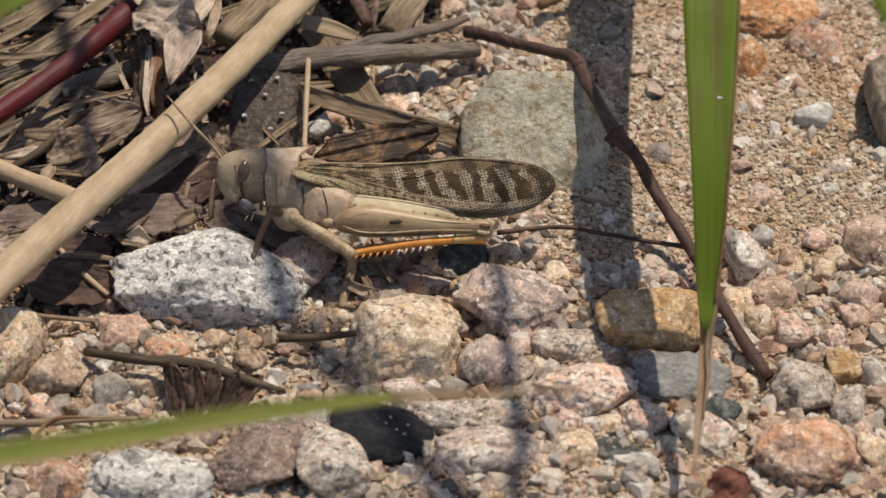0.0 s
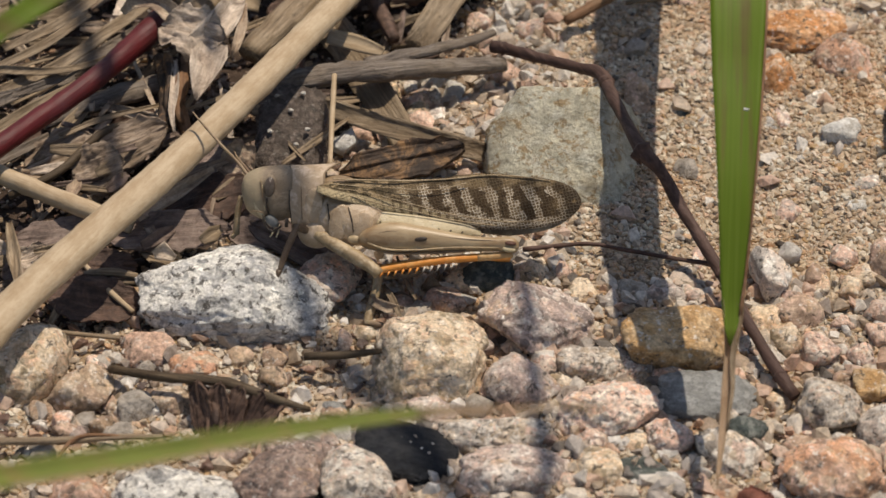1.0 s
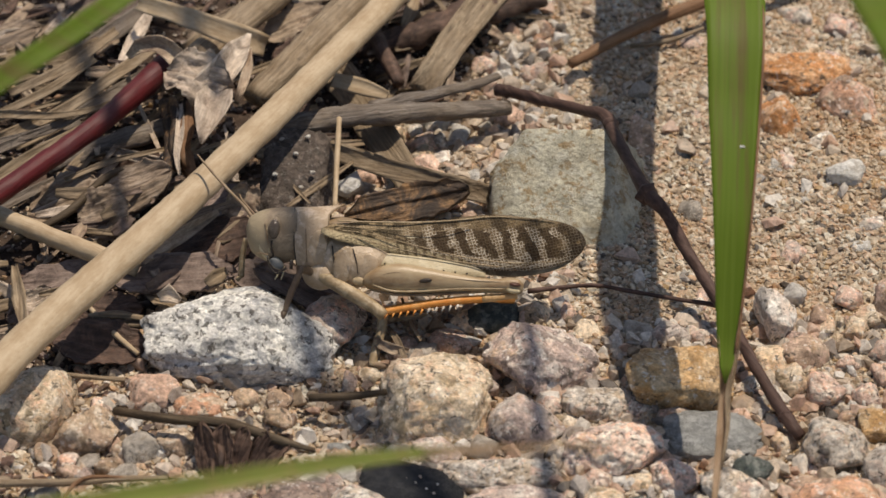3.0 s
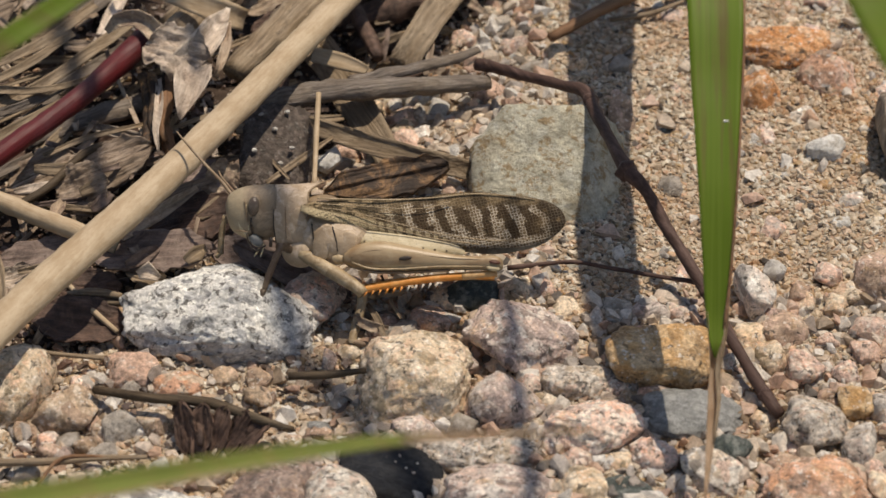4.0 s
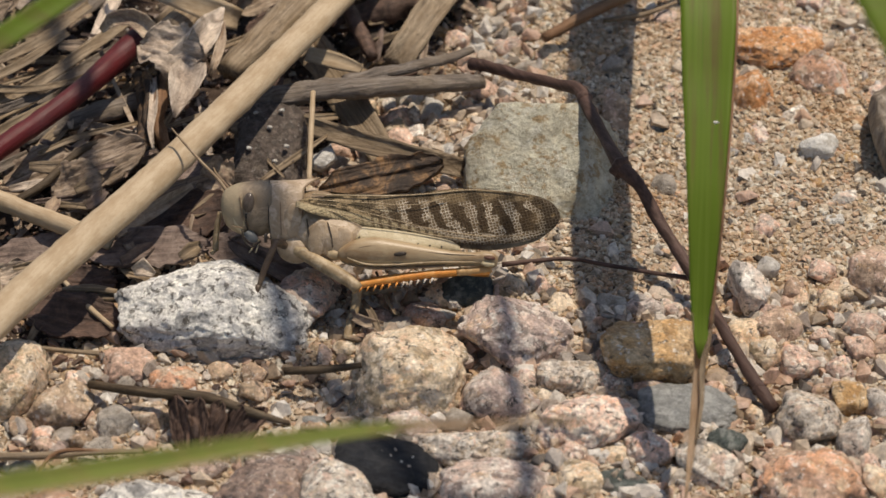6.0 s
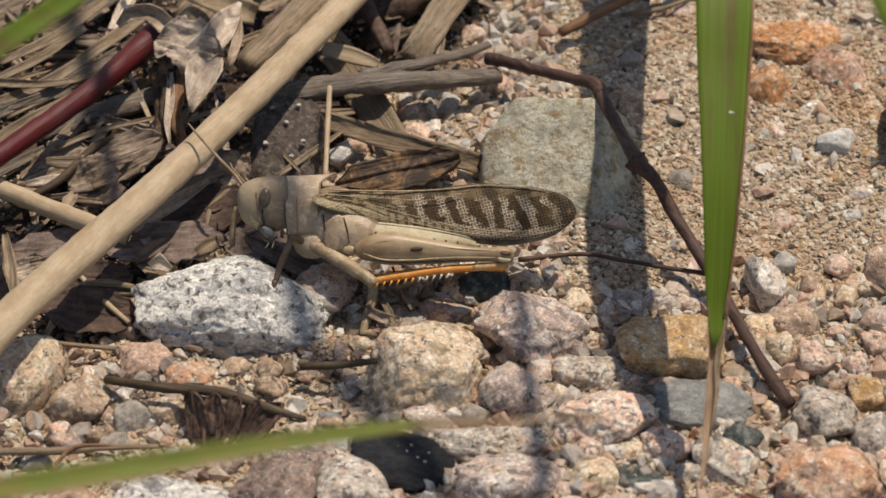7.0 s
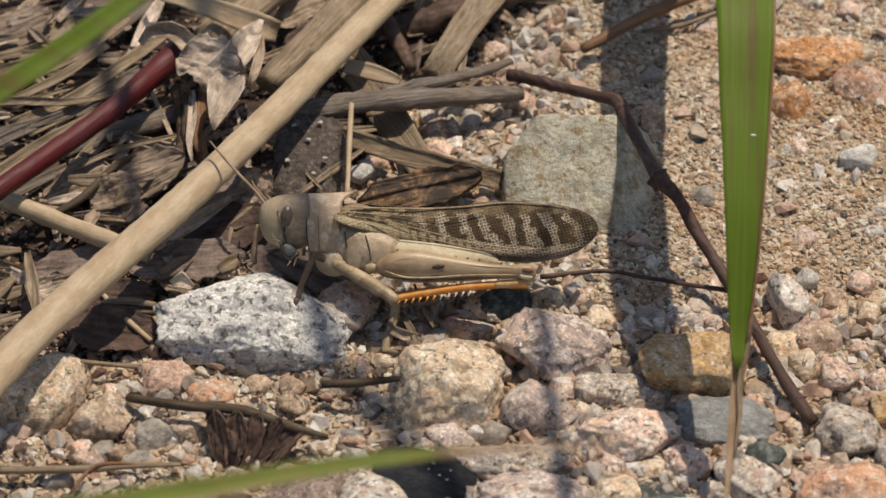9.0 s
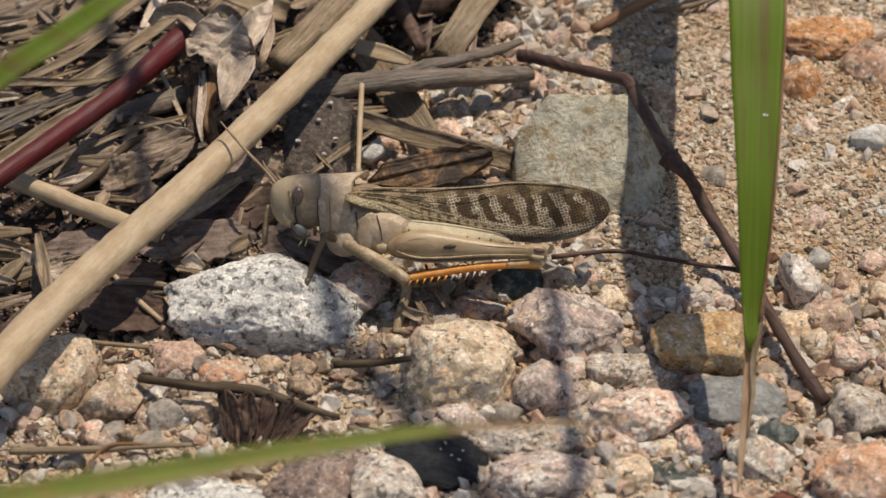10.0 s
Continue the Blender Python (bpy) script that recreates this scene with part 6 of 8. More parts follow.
stem("straw", "thin dry straw in the litter", "straw", "straw", [(-45.6, -2.4, 3, 0.30), (-42.2, -6.8, 2.5, 0.36), (-38.6, -10.6, 2, 0.29)], seed=345, sides=8)
stem("straw", "thin dry straw in the litter", "straw", "oldstraw", [(-49.2, -14.2, 2.5, 0.26), (-44, -15.1, 2.5, 0.29), (-39.7, -15.1, 2, 0.29)], seed=346, sides=8)
stem("straw", "thin tan straw on the sand", "straw", "oldstraw", [(-53.3, -32.1, 2, 0.44), (-43.5, -31.9, 2, 0.44), (-39.2, -31.4, 2, 0.37), (-33.4, -31.2, 2, 0.25)], seed=347, sides=8)
stem("stem_fragment", "thin dark stem crossing a straw", "stem", "browntwig", [(-44.9, -35.6, 2, 0.22), (-42.5, -31.9, 2.5, 0.25), (-36.7, -31.3, 2, 0.19)], seed=348, sides=6)
stem("straw", "short pale straw behind the white stone", "straw", "oldstraw", [(-42.4, -5.6, 2, 0.53), (-36.5, -5.2, 2, 0.56), (-31.9, -4.5, 2, 0.46)], seed=349, sides=8)
stem("stem_fragment", "dark olive dead stem", "stem", "darkstem", [(-40.1, -21.4, 3, 0.48), (-34.1, -23.8, 4, 0.57), (-28.4, -24.9, 4.5, 0.57), (-26.5, -25.3, 4.5, 0.63), (-22, -27, 4, 0.53), (-17.4, -27.9, 3, 0.28)], seed=350, sides=10, rough=0.1)
stem("stem_fragment", "short dark stem piece beside the stones", "stem", "darkstem", [(-18.4, -19.3, 3, 0.45), (-14.2, -19.6, 3.5, 0.48), (-9.7, -18.9, 3.5, 0.35)], seed=351, sides=8)
seed_head = base("seed_head", "dark brown rotten seed head of ridged flakes under a stem", "seed head", -25.8, -28, 1)
for x, y, turn in ((-29.3, -27.2, 98), (-27.6, -27.6, 84), (-25.8, -27.9, 72), (-24.0, -28.1, 60), (-22.3, -28.2, 48)):
    under(scrap("flake", "", "", "bark", x, y, 2.2, 6.4, 2.6, turn, 352 + turn, 1.2, pitch=30, thick=0.5), seed_head, "flake")
stem("stem_fragment", "dark brittle stem end", "stem", "bark", [(-31, -24.5, 3, 0.5), (-28.4, -25.4, 3, 0.6), (-27.6, -29.4, 2, 0.45)], seed=353, sides=8, rough=0.25)
scrap("dead_leaf", "purple-brown dead leaf lying flat", "leaf", "darkleaf", -35.7, 1.6, 3.5, 14.3, 6.2, 2, 354, 1.3, pitch=10)
scrap("dead_leaf", "purple-brown dead leaf under the insect", "leaf", "darkleaf", -18.9, -0.7, 2.6, 14.5, 5.3, -26, 355, 1.0, pitch=12)
scrap("dead_leaf", "dark brown leaf under the jaws", "leaf", "darkleaf", -24.1, 2.9, 2.2, 8.8, 5.2, -5, 356, 1.0, pitch=12)
scrap("dead_leaf", "dark rotten leaf in the litter", "leaf", "bark", -43.4, -8.9, 2, 11.2, 6.4, -8, 357, 1.5, pitch=15)
scrap("dead_leaf", "dark red-brown rotten leaf", "leaf", "bark", -42.7, -2.8, 2, 7.4, 4.9, 0, 358, 1.2, pitch=15)
scrap("dead_leaf", "dark rotten leaf in the litter", "leaf", "darkleaf", -48.5, 2.3, 2.5, 10.2, 5.3, 10, 359, 1.2, pitch=10)
scrap("dead_leaf", "dark brown rotten leaf", "leaf", "bark", -30.9, 8.8, 2.5, 11, 6.7, 15, 360, 1.3, pitch=15)
scrap("dead_leaf", "dark leaf shadowed by the straw", "leaf", "darkleaf", -31.3, 14.3, 2.5, 10.4, 7.3, 30, 361, 1.3, pitch=10)
scrap("dead_leaf", "small yellow-brown leaf scrap", "leaf", "deadleaf", -28.1, 14, 4, 4.2, 6.3, -20, 362, 1.5, pitch=50)
scrap("dead_leaf", "small pale leaf scrap", "leaf", "husk", -36.1, -1.3, 2.5, 4.7, 2.9, -15, 363, 1.0, pitch=30)
scrap("dead_leaf", "red-brown leaf tip on the sand", "leaf", "redleaf", 30.4, -42.3, 2, 4.9, 4.9, 40, 364, 1.0, pitch=20)
scrap("wood_chip", "charred wood chip with orange-brown patches", "wood chip", "charred", -8.2, 15.4, 3.5, 14.7, 4.4, 12, 365, 1.0, pitch=40, thick=1.6)
stone("clod", "dark block of rotten wood with pale grains in it", "soil", -22, 22.6, 2.0, 9.6, 13, 6.4, 0, 366, fine=5, style="box", tip=25)
wood_lump = bpy.data.objects["clod"]
wood_lump["category"] = "wood"
for x, y, z in ((-23.8, 25.2, 6.2), (-20.6, 25.6, 6.2), (-19.8, 20.4, 4.6), (-24.4, 20.0, 4.6), (-22.0, 23.0, 5.6), (-21.2, 18.4, 3.8)):
    under(stone("grain", "", "quartz", x, y, z, 0.7, 0.6, 0.5, fine=2, seed=int(x * y)), wood_lump, "grain", "pale sand grain stuck to the wood")
stone("clod", "dark clod of rotten soil", "soil", -10.7, 47.9, 0.6, 6.7, 5, 4, 0, 367, style="block")
stem("stick", "dark brown rotten stick", "stick", "bark", [(-15.9, 49, 3, 1.71), (-7, 51.5, 4, 2.24), (1.2, 56.8, 4, 2.65), (8.8, 61.7, 3, 1.92)], seed=368, sides=12, rough=0.25, flat=0.7)
stem("stick", "short dark stick with a pale cut end", "stick", "bark", [(-13.7, 52, 5, 0.97), (-11.7, 46.2, 4.5, 1.03), (-9.6, 40.1, 4, 0.80)], seed=369, sides=10, rough=0.15)
stem("twig", "brown dry stem lying on sand", "twig", "browntwig", [(12.6, 45.6, 3, 0.67), (20.5, 51.5, 4, 0.82), (29.9, 58.1, 4, 0.91), (42.6, 65.7, 4, 0.93), (56, 75.6, 4, 0.88)], seed=370, sides=10)
stem("straw", "thin grey leaf stalk on sand", "straw", "oldstraw", [(20.6, 51.9, 1.5, 0.30), (25.9, 53.2, 1.5, 0.34), (30.6, 56.1, 1.5, 0.23)], seed=371, sides=6)
strip("leaf_shred", "dry tan grass shred beside a foot", "leaf", "husk", [(-9.9, -6.4, 2.5, 0.5), (-8.6, -9.8, 3, 0.8), (-7.4, -13.4, 2.5, 0.3)], seed=395, cup=0.4, thick=0.15)
strip("leaf_shred", "curled dry grass shred on the gravel", "leaf", "oldstraw", [(-9.4, -4.4, 2.5, 0.4), (-7.4, -5.7, 3.2, 0.6), (-5.4, -4.3, 2.6, 0.3)], seed=396, cup=0.4, thick=0.15)
strip("leaf_shred", "brown leaf shred beside a foot", "leaf", "deadleaf", [(-11.4, -8.9, 2.5, 0.9), (-9.2, -11, 3, 1.3), (-7.4, -10.6, 2.5, 0.5)], seed=397, cup=0.4, thick=0.15)
strip("leaf_shred", "thin dry grass shred under the shin", "leaf", "oldstraw", [(-8.4, -1.3, 2.5, 0.3), (-7, -7, 3, 0.5), (-6, -8.9, 2.5, 0.3)], seed=398, cup=0.4, thick=0.15)
strip("leaf_shred", "pale leaf scrap behind the white stone", "leaf", "crumpled", [(-36.8, -2.3, 3.5, 1), (-35.6, -2.1, 4, 2.2), (-34.3, -2.9, 3.5, 0.8)], seed=399, cup=0.5, thick=0.2)
stem("straw", "short pale straw lying on rotten leaves", "straw", "oldstraw", [(-44.8, -5.2, 3, 0.4), (-41.5, -5, 3.2, 0.5), (-38.5, -5.3, 2.8, 0.4)], seed=400, sides=8)
scrap("bark_flake", "dark rough bark flake", "bark", "darkleaf", -50, 56.3, 3, 14.5, 8.4, 20, 372, 1.8, pitch=15)
scrap("bark_flake", "grey-brown bark flake in the litter", "bark", "barkfibre", -62.7, 49.7, 3, 12.1, 6.4, 25, 373, 1.6, pitch=15)
scrap("dead_leaf", "brown dead leaf in the litter", "leaf", "deadleaf", -23.5, 53.5, 4, 9.1, 5.3, 20, 374, 1.5, pitch=20)
scrap("dead_leaf", "dark rotten leaf in the litter", "leaf", "bark", -24.7, 34, 2.5, 8.7, 6.2, 30, 375, 1.3, pitch=15)
scrap("dead_leaf", "dark rotten leaf in the litter", "leaf", "bark", -41.3, 26.4, 2, 9.3, 6.5, 20, 376, 1.3, pitch=10)
scrap("dead_leaf", "dark rotten leaf in the litter", "leaf", "darkleaf", -50.6, -3.3, 2, 8, 6.1, 10, 377, 1.3, pitch=10)
scrap("dead_leaf", "pale torn leaf scrap", "leaf", "crumpled", -51.3, -2.2, 3, 4.7, 3.2, 20, 378, 1.0, pitch=30)
scrap("bark_flake", "reddish bark flake in the litter", "bark", "bark", -22.5, 48.2, 4, 8.3, 4.3, 25, 379, 1.2, pitch=20)
blade_a = strip("grass_blade", "upright green grass blade with brown streaks", "grass", "grass", [(38.2, 206.3, 0, 12.33), (32.2, 105.6, 28, 10.00), (29.7, 46, 39, 8.30), (29.3, 18.9, 41.5, 7.32), (29.3, 0.5, 40, 6.56), (28.9, -9.4, 35, 5.59), (28.5, -20.2, 28, 4.11), (28.2, -26.5, 21.5, 2.90), (28.1, -29.3, 18.4, 2.23), (27.9, -31.3, 16.8, 1.32), (27.8, -32.8, 15.7, 0.18)], seed=380, cup=0.12, wave=0.1, thick=0.2, across=8)
tip_a = strip("dried_tip", "", "", "drytip", [(28.2, -28.2, 19, 2.17), (28, -30.9, 16.6, 1.63), (27.8, -32.9, 14.4, 1.09), (27.3, -37.4, 12, 1.14), (26.5, -43, 10, 0.65), (25.9, -47, 9, 0.24)], seed=381, cup=0.5, wave=0.5, thick=0.15)
under(tip_a, blade_a, "dried_tip", "straw-coloured dried tip")
strand_a = strip("dried_tip", "", "", "husk", [(29.2, -27.2, 20.2, 0.9), (28.8, -30.4, 17.2, 0.8), (28.1, -33.6, 14.6, 0.6), (28.0, -36.6, 13.2, 0.45), (27.2, -41, 11, 0.2)], seed=394, cup=0.6, wave=0.6, thick=0.12)
under(strand_a, blade_a, "dried_tip", "brown twisted strand of the dried tip")
edge_a = strip("margin", "", "", "browntwig", [(32.7, 18.4, 41.8, 0.26), (32.4, 0.1, 40.3, 0.25), (31.7, -9.8, 35.3, 0.25), (30.5, -20.5, 28.3, 0.24), (29.6, -26.8, 21.8, 0.30), (28.9, -30.4, 17.8, 0.36)], seed=382, cup=0.1, wave=0.05, thick=0.1)
under(edge_a, blade_a, "margin", "brown withered margin")
under(stone("speck", "", "quartz", 29.7, -13.5, 32.55, 0.75, 0.6, 0.3, fine=2), blade_a, "speck", "white speck on the blade")
blade_b = strip("grass_blade", "low yellow-green grass blade bent across the stones", "grass", "olive", [(-94.3, -48.1, 0, 2.51), (-60.1, -97.5, 55, 2.14), (-41.3, -119.6, 80, 1.80), (-30.6, -115, 78, 1.78), (-23.3, -111.2, 76, 1.73), (-15.7, -107.2, 74, 1.47), (-8.5, -103.5, 72, 1.13), (-2.7, -101.6, 71, 0.72), (3.2, -100.2, 70, 0.38), (11.4, -98.7, 69, 0.13)], seed=383, cup=0.3, wave=0.1, thick=0.2)
edge_b = strip("margin", "", "", "drytip", [(-41.2, -120.5, 79.7, 0.27), (-30.5, -115.9, 77.7, 0.28), (-23.2, -112.1, 75.7, 0.28), (-15.6, -107.8, 73.7, 0.29), (-8.5, -103.9, 71.7, 0.25), (-2.7, -101.9, 70.8, 0.17)], seed=384, cup=0.1, wave=0.05, thick=0.1)
under(edge_b, blade_b, "margin", "withered orange-brown margin")
tip_b = strip("dried_tip", "", "", "drytip", [(-3.9, -102.4, 71.6, 0.42), (-1, -101.7, 71.2, 0.63), (3.2, -100.5, 70.3, 0.42), (7.5, -99.7, 69.8, 0.26), (11.6, -99, 69.3, 0.13)], seed=385, cup=0.3, wave=0.1, thick=0.15)
under(tip_b, blade_b, "dried_tip", "straw-coloured dried tip")
blade_c = strip("grass_blade", "bright green grass blade over the litter", "grass", "grass", [(-108.6, -16, 0, 2.73), (-78.4, -53.5, 45, 2.43), (-56.4, -71.3, 70, 2.22), (-48.2, -65, 72, 2.14), (-40.7, -59, 74, 2.06), (-33, -52.4, 76, 1.99), (-25.2, -44.7, 78, 1.62), (-19.5, -37.9, 79, 0.31)], seed=386, cup=0.15, wave=0.1, thick=0.2)
blade_d = strip("grass_blade", "broad green leaf tip over the sand", "grass", "grass", [(28.8, -53.6, 92, 0.38), (33.5, -66.6, 90, 4.58), (36.2, -75.5, 88, 5.13), (40.3, -84, 84, 4.83), (54.4, -71.5, 55, 4.50), (76.3, -43.1, 0, 3.75)], seed=387, cup=0.12, wave=0.1, thick=0.2)
# Four unseen blades, added only for the soft shadow bands they cast.
strip("grass_blade", "unseen grass blade added to cast a soft shadow on the ground", "grass", "grass", [(54.1, -42.2, -1.0, 4.0), (52.1, -30.2, 90.0, 4.0), (46.1, -12.2, 150.0, 2.0), (51.3, 9.2, 175.0, 2.3), (55.1, 33.8, 200.0, 2.0), (57.3, 50.5, 215.0, 0.8)], cup=0.15, seed=388, face=to_sun, step=3.0)
strip("grass_blade", "unseen grass blade added to cast a soft shadow on the ground", "grass", "grass", [(19.3, 184.3, -1.0, 4.0), (17.3, 167.3, 144.0, 4.0), (11.3, 139.3, 240.0, 2.8), (13.4, 117.1, 230.0, 2.8), (12.4, 96.5, 210.0, 2.6), (10.6, 80.5, 190.0, 2.8), (7.8, 66.1, 170.0, 1.4)], cup=0.15, seed=389, face=to_sun, step=3.0)
strip("grass_blade", "unseen grass blade added to cast a soft shadow on the ground", "grass", "grass", [(8.5, 181.4, -1.0, 4.0), (6.5, 164.4, 144.0, 4.0), (0.5, 136.4, 240.0, 2.8), (4.0, 101.3, 230.0, 2.8), (1.2, 81.6, 205.0, 2.4), (0.3, 61.7, 185.0, 2.6), (-1.5, 45.9, 165.0, 1.4)], cup=0.15, seed=390, face=to_sun, step=3.0)
strip("grass_blade", "unseen grass blade added to cast a soft shadow on the ground", "grass", "grass", [(92, -95, -1.0, 5.0), (90, -72, 110.0, 5.0), (80, -20, 230.0, 5.0), (68.8, 41.4, 305.0, 3.6), (67.3, 51.8, 315.0, 3.8), (65.8, 61.2, 325.0, 3.8), (61.7, 71.4, 335.0, 3.6), (59.1, 86.6, 345.0, 2.6), (58.2, 94.5, 349.0, 0.5)], cup=0.15, seed=391, face=to_sun, step=3.0)

# ---- the insect ----
def cuticle(name, base_c, dark, pale, rough=0.48, scale=1.0, face=None):
    p = Paint(name, rough, 0.45)
    c = p.mix(p.ramp(p.noise(260 * scale, 5, 0.65), (0.34, 0.0), (0.58, 1.0)), dark, base_c)
    c = p.mix(p.ramp(p.noise(700 * scale, 4, 0.65, bend=0.5), (0.5, 0.0), (0.62, 0.75)), c, pale)
    c = p.mix(p.ramp(p.noise(2600, 3, 0.7), (0.6, 0.0), (0.7, 0.5)), c, tuple(v * 0.45 for v in dark))
    if face:
        front = p.calc("ADD", p.calc("MULTIPLY", p.axis(0), 1000.0), p.calc("MULTIPLY", p.noise(600, 3), 0.9))
        c = p.mix(p.ramp(p.calc("SUBTRACT", -8.2, front), (0.0, 0.0), (0.9, 0.8)), c, face)
    p.bump(p.calc("ADD", p.noise(3000, 4, 0.7), p.noise(900, 3, 0.6)), 0.45, 0.0002)
    return p.done(c)


def wing_paint():
    """Dark wavy bars between lattices of pale veins, a spotted olive root, a brown upper edge and a dashed pale lower strip."""
    p = Paint("wing_membrane", 0.6, 0.15)
    x, z = p.calc("MULTIPLY", p.axis(0), 1000.0), p.calc("MULTIPLY", p.axis(2), 1000.0)
    along_x = p.calc("DIVIDE", x, 30.0)
    shake = p.calc("MULTIPLY", p.noise(430, 4, 0.65), 4.2)
    lean = p.calc("ADD", p.calc("ADD", x, p.calc("MULTIPLY", z, 0.45)), shake)
    bar = p.ramp(p.calc("ADD", p.calc("SINE", p.calc("MULTIPLY", lean, 2 * math.pi / 2.5)), 0.35), (0.0, 0.0), (0.2, 1.0))
    low_edge = p.calc("ADD", p.calc("MULTIPLY", p.calc("ABSOLUTE", p.calc("SUBTRACT", x, 21.0)), 0.12), 2.9)
    bar = p.mix(1.0, bar, p.ramp(p.calc("SUBTRACT", z, low_edge), (0.0, 0.0), (0.2, 1.0)), "MULTIPLY")
    net = p.cells(2800, p.stretch(0.95, 0.02, 1.1, 0, 14, 0), "DISTANCE_TO_EDGE", 0.35)["Distance"]
    vein = p.ramp(net, (0.05, 0.95), (0.17, 0.0))
    rows = p.calc("ABSOLUTE", p.calc("SINE", p.calc("MULTIPLY", p.calc("SUBTRACT", z, low_edge), 6.4)))
    vein = p.mix(1.0, vein, p.mix(1.0, p.ramp(rows, (0.12, 1.0), (0.25, 0.0)), p.ramp(p.calc("SUBTRACT", low_edge, z), (0.0, 0.0), (0.2, 1.0)), "MULTIPLY"), "LIGHTEN")
    skin = p.mix(bar, (0.16, 0.11, 0.06), (0.05, 0.03, 0.014))
    skin = p.mix(p.ramp(p.noise(900, 4, 0.7), (0.45, 0.0), (0.65, 0.5)), skin, (0.11, 0.075, 0.04))
    upper = p.ramp(p.calc("SUBTRACT", z, p.calc("ADD", p.calc("MULTIPLY", p.noise(350, 3), 1.4), 6.0)), (0.0, 0.0), (0.35, 0.9))
    skin = p.mix(upper, skin, p.ramp(p.noise(620, 4, 0.7), (0.4, (0.06, 0.04, 0.02)), (0.52, (0.18, 0.125, 0.065)), (0.66, (0.28, 0.21, 0.125))))
    tip = p.ramp(p.calc("ADD", along_x, p.calc("MULTIPLY", p.noise(500, 3), 0.05)), (0.82, 0.0), (0.93, 1.0))
    spot = p.ramp(p.noise(520, 3, 0.6, p.stretch(0.6, 1, 1)), (0.4, 0.0), (0.48, 1.0))
    skin = p.mix(tip, skin, p.mix(spot, (0.2, 0.135, 0.065), (0.04, 0.026, 0.014)))
    root = p.ramp(p.calc("ADD", along_x, p.calc("MULTIPLY", p.noise(300, 3), 0.12)), (0.22, 1.0), (0.38, 0.0))
    blotch = p.ramp(p.noise(560, 4, 0.65, p.stretch(0.75, 1, 1.2)), (0.44, 0.0), (0.49, 1.0))
    skin = p.mix(root, skin, p.mix(blotch, (0.27, 0.2, 0.115), (0.05, 0.035, 0.017)))
    strip_top = p.calc("SUBTRACT", p.calc("SUBTRACT", 6.75, p.calc("MULTIPLY", x, 0.24)), z)
    belt = p.mix(1.0, p.ramp(strip_top, (0.0, 0.0), (0.15, 1.0)), p.ramp(along_x, (0.45, 1.0), (0.56, 0.0)), "MULTIPLY")
    dash = p.ramp(p.calc("ADD", p.calc("SINE", p.calc("MULTIPLY", p.calc("ADD", x, p.calc("MULTIPLY", p.noise(700, 3), 1.0)), 6.0)), p.calc("MULTIPLY", along_x, 1.2)), (0.5, 0.0), (0.9, 0.9))
    dash = p.mix(1.0, dash, p.ramp(along_x, (0.12, 0.1), (0.26, 1.0)), "MULTIPLY")
    skin = p.mix(belt, skin, p.mix(dash, (0.38, 0.31, 0.19), (0.085, 0.055, 0.028)))
    pale = p.mix(root, (0.66, 0.59, 0.48), (0.38, 0.31, 0.18))
    strength = p.mix(bar, p.ramp(p.noise(600, 4, 0.7), (0.38, 0.35), (0.55, 0.9)), (0.05, 0.05, 0.05))
    strength = p.mix(tip, p.mix(root, strength, (0.15, 0.15, 0.15)), (0.1, 0.1, 0.1))
    strength = p.mix(belt, p.mix(upper, strength, (0.06, 0.06, 0.06)), (0.1, 0.1, 0.1))
    c = p.mix(p.mix(1.0, vein, strength, "MULTIPLY"), skin, pale)
    p.bump(vein, 0.7, 0.00025)
    return p.done(c)


def leg_paint():
    """Cream outer face with a brown upper half and faint herringbone ridges."""
    p = Paint("hind_leg_cuticle", 0.4, 0.45)
    x, z = p.calc("MULTIPLY", p.axis(0), 1000.0), p.calc("MULTIPLY", p.axis(2), 1000.0)
    high = p.ramp(p.calc("ADD", p.calc("SUBTRACT", z, 0.6), p.calc("MULTIPLY", p.noise(500, 3), 0.8)), (0.35, 0.0), (0.75, 0.6))
    c = p.mix(high, (0.43, 0.335, 0.205), (0.34, 0.245, 0.145))
    rib = p.calc("SINE", p.calc("MULTIPLY", p.calc("ADD", x, p.calc("MULTIPLY", p.calc("ABSOLUTE", p.calc("SUBTRACT", z, 0.45)), 1.1)), 9.0))
    c = p.mix(p.ramp(rib, (0.3, 0.0), (1.0, 0.07)), c, (0.3, 0.22, 0.12))
    c = p.mix(p.ramp(p.noise(900, 4), (0.55, 0.0), (0.7, 0.4)), c, (0.36, 0.28, 0.17))
    smear = p.noise(700, 4, 0.6, p.stretch(0.2, 1, 1))
    c = p.mix(p.ramp(smear, (0.46, 0.0), (0.6, 0.75)), c, (0.23, 0.14, 0.068))
    c = p.mix(p.ramp(p.noise(380, 3, 0.6), (0.5, 0.0), (0.66, 0.4)), c, (0.48, 0.385, 0.25))
    p.bump(p.noise(2500, 4, 0.7), 0.3, 0.00015)
    return p.done(c)


def loft(sections, y0=0.0, sides=24, power=2.3, power_low=2.0):
    """A body through sections (x, top, bottom, half width), rounded at both ends."""
    rows = []
    fine = smooth_line([(s[0], s[1], s[2], s[3]) for s in sections], 0.35)
    for x, a, b, w in fine:
        ring = []
        for k in range(sides):
            t = 2 * math.pi * k / sides
            s, c = math.sin(t), math.cos(t)
            e = 2 / (power if c > 0 else power_low)
            ring.append(Vector((x, y0 + w * math.copysign(abs(s) ** e, s), (a + b) / 2 + (a - b) / 2 * math.copysign(abs(c) ** e, c))) * MM)
        rows.append(ring)
    return rings_mesh(rows)


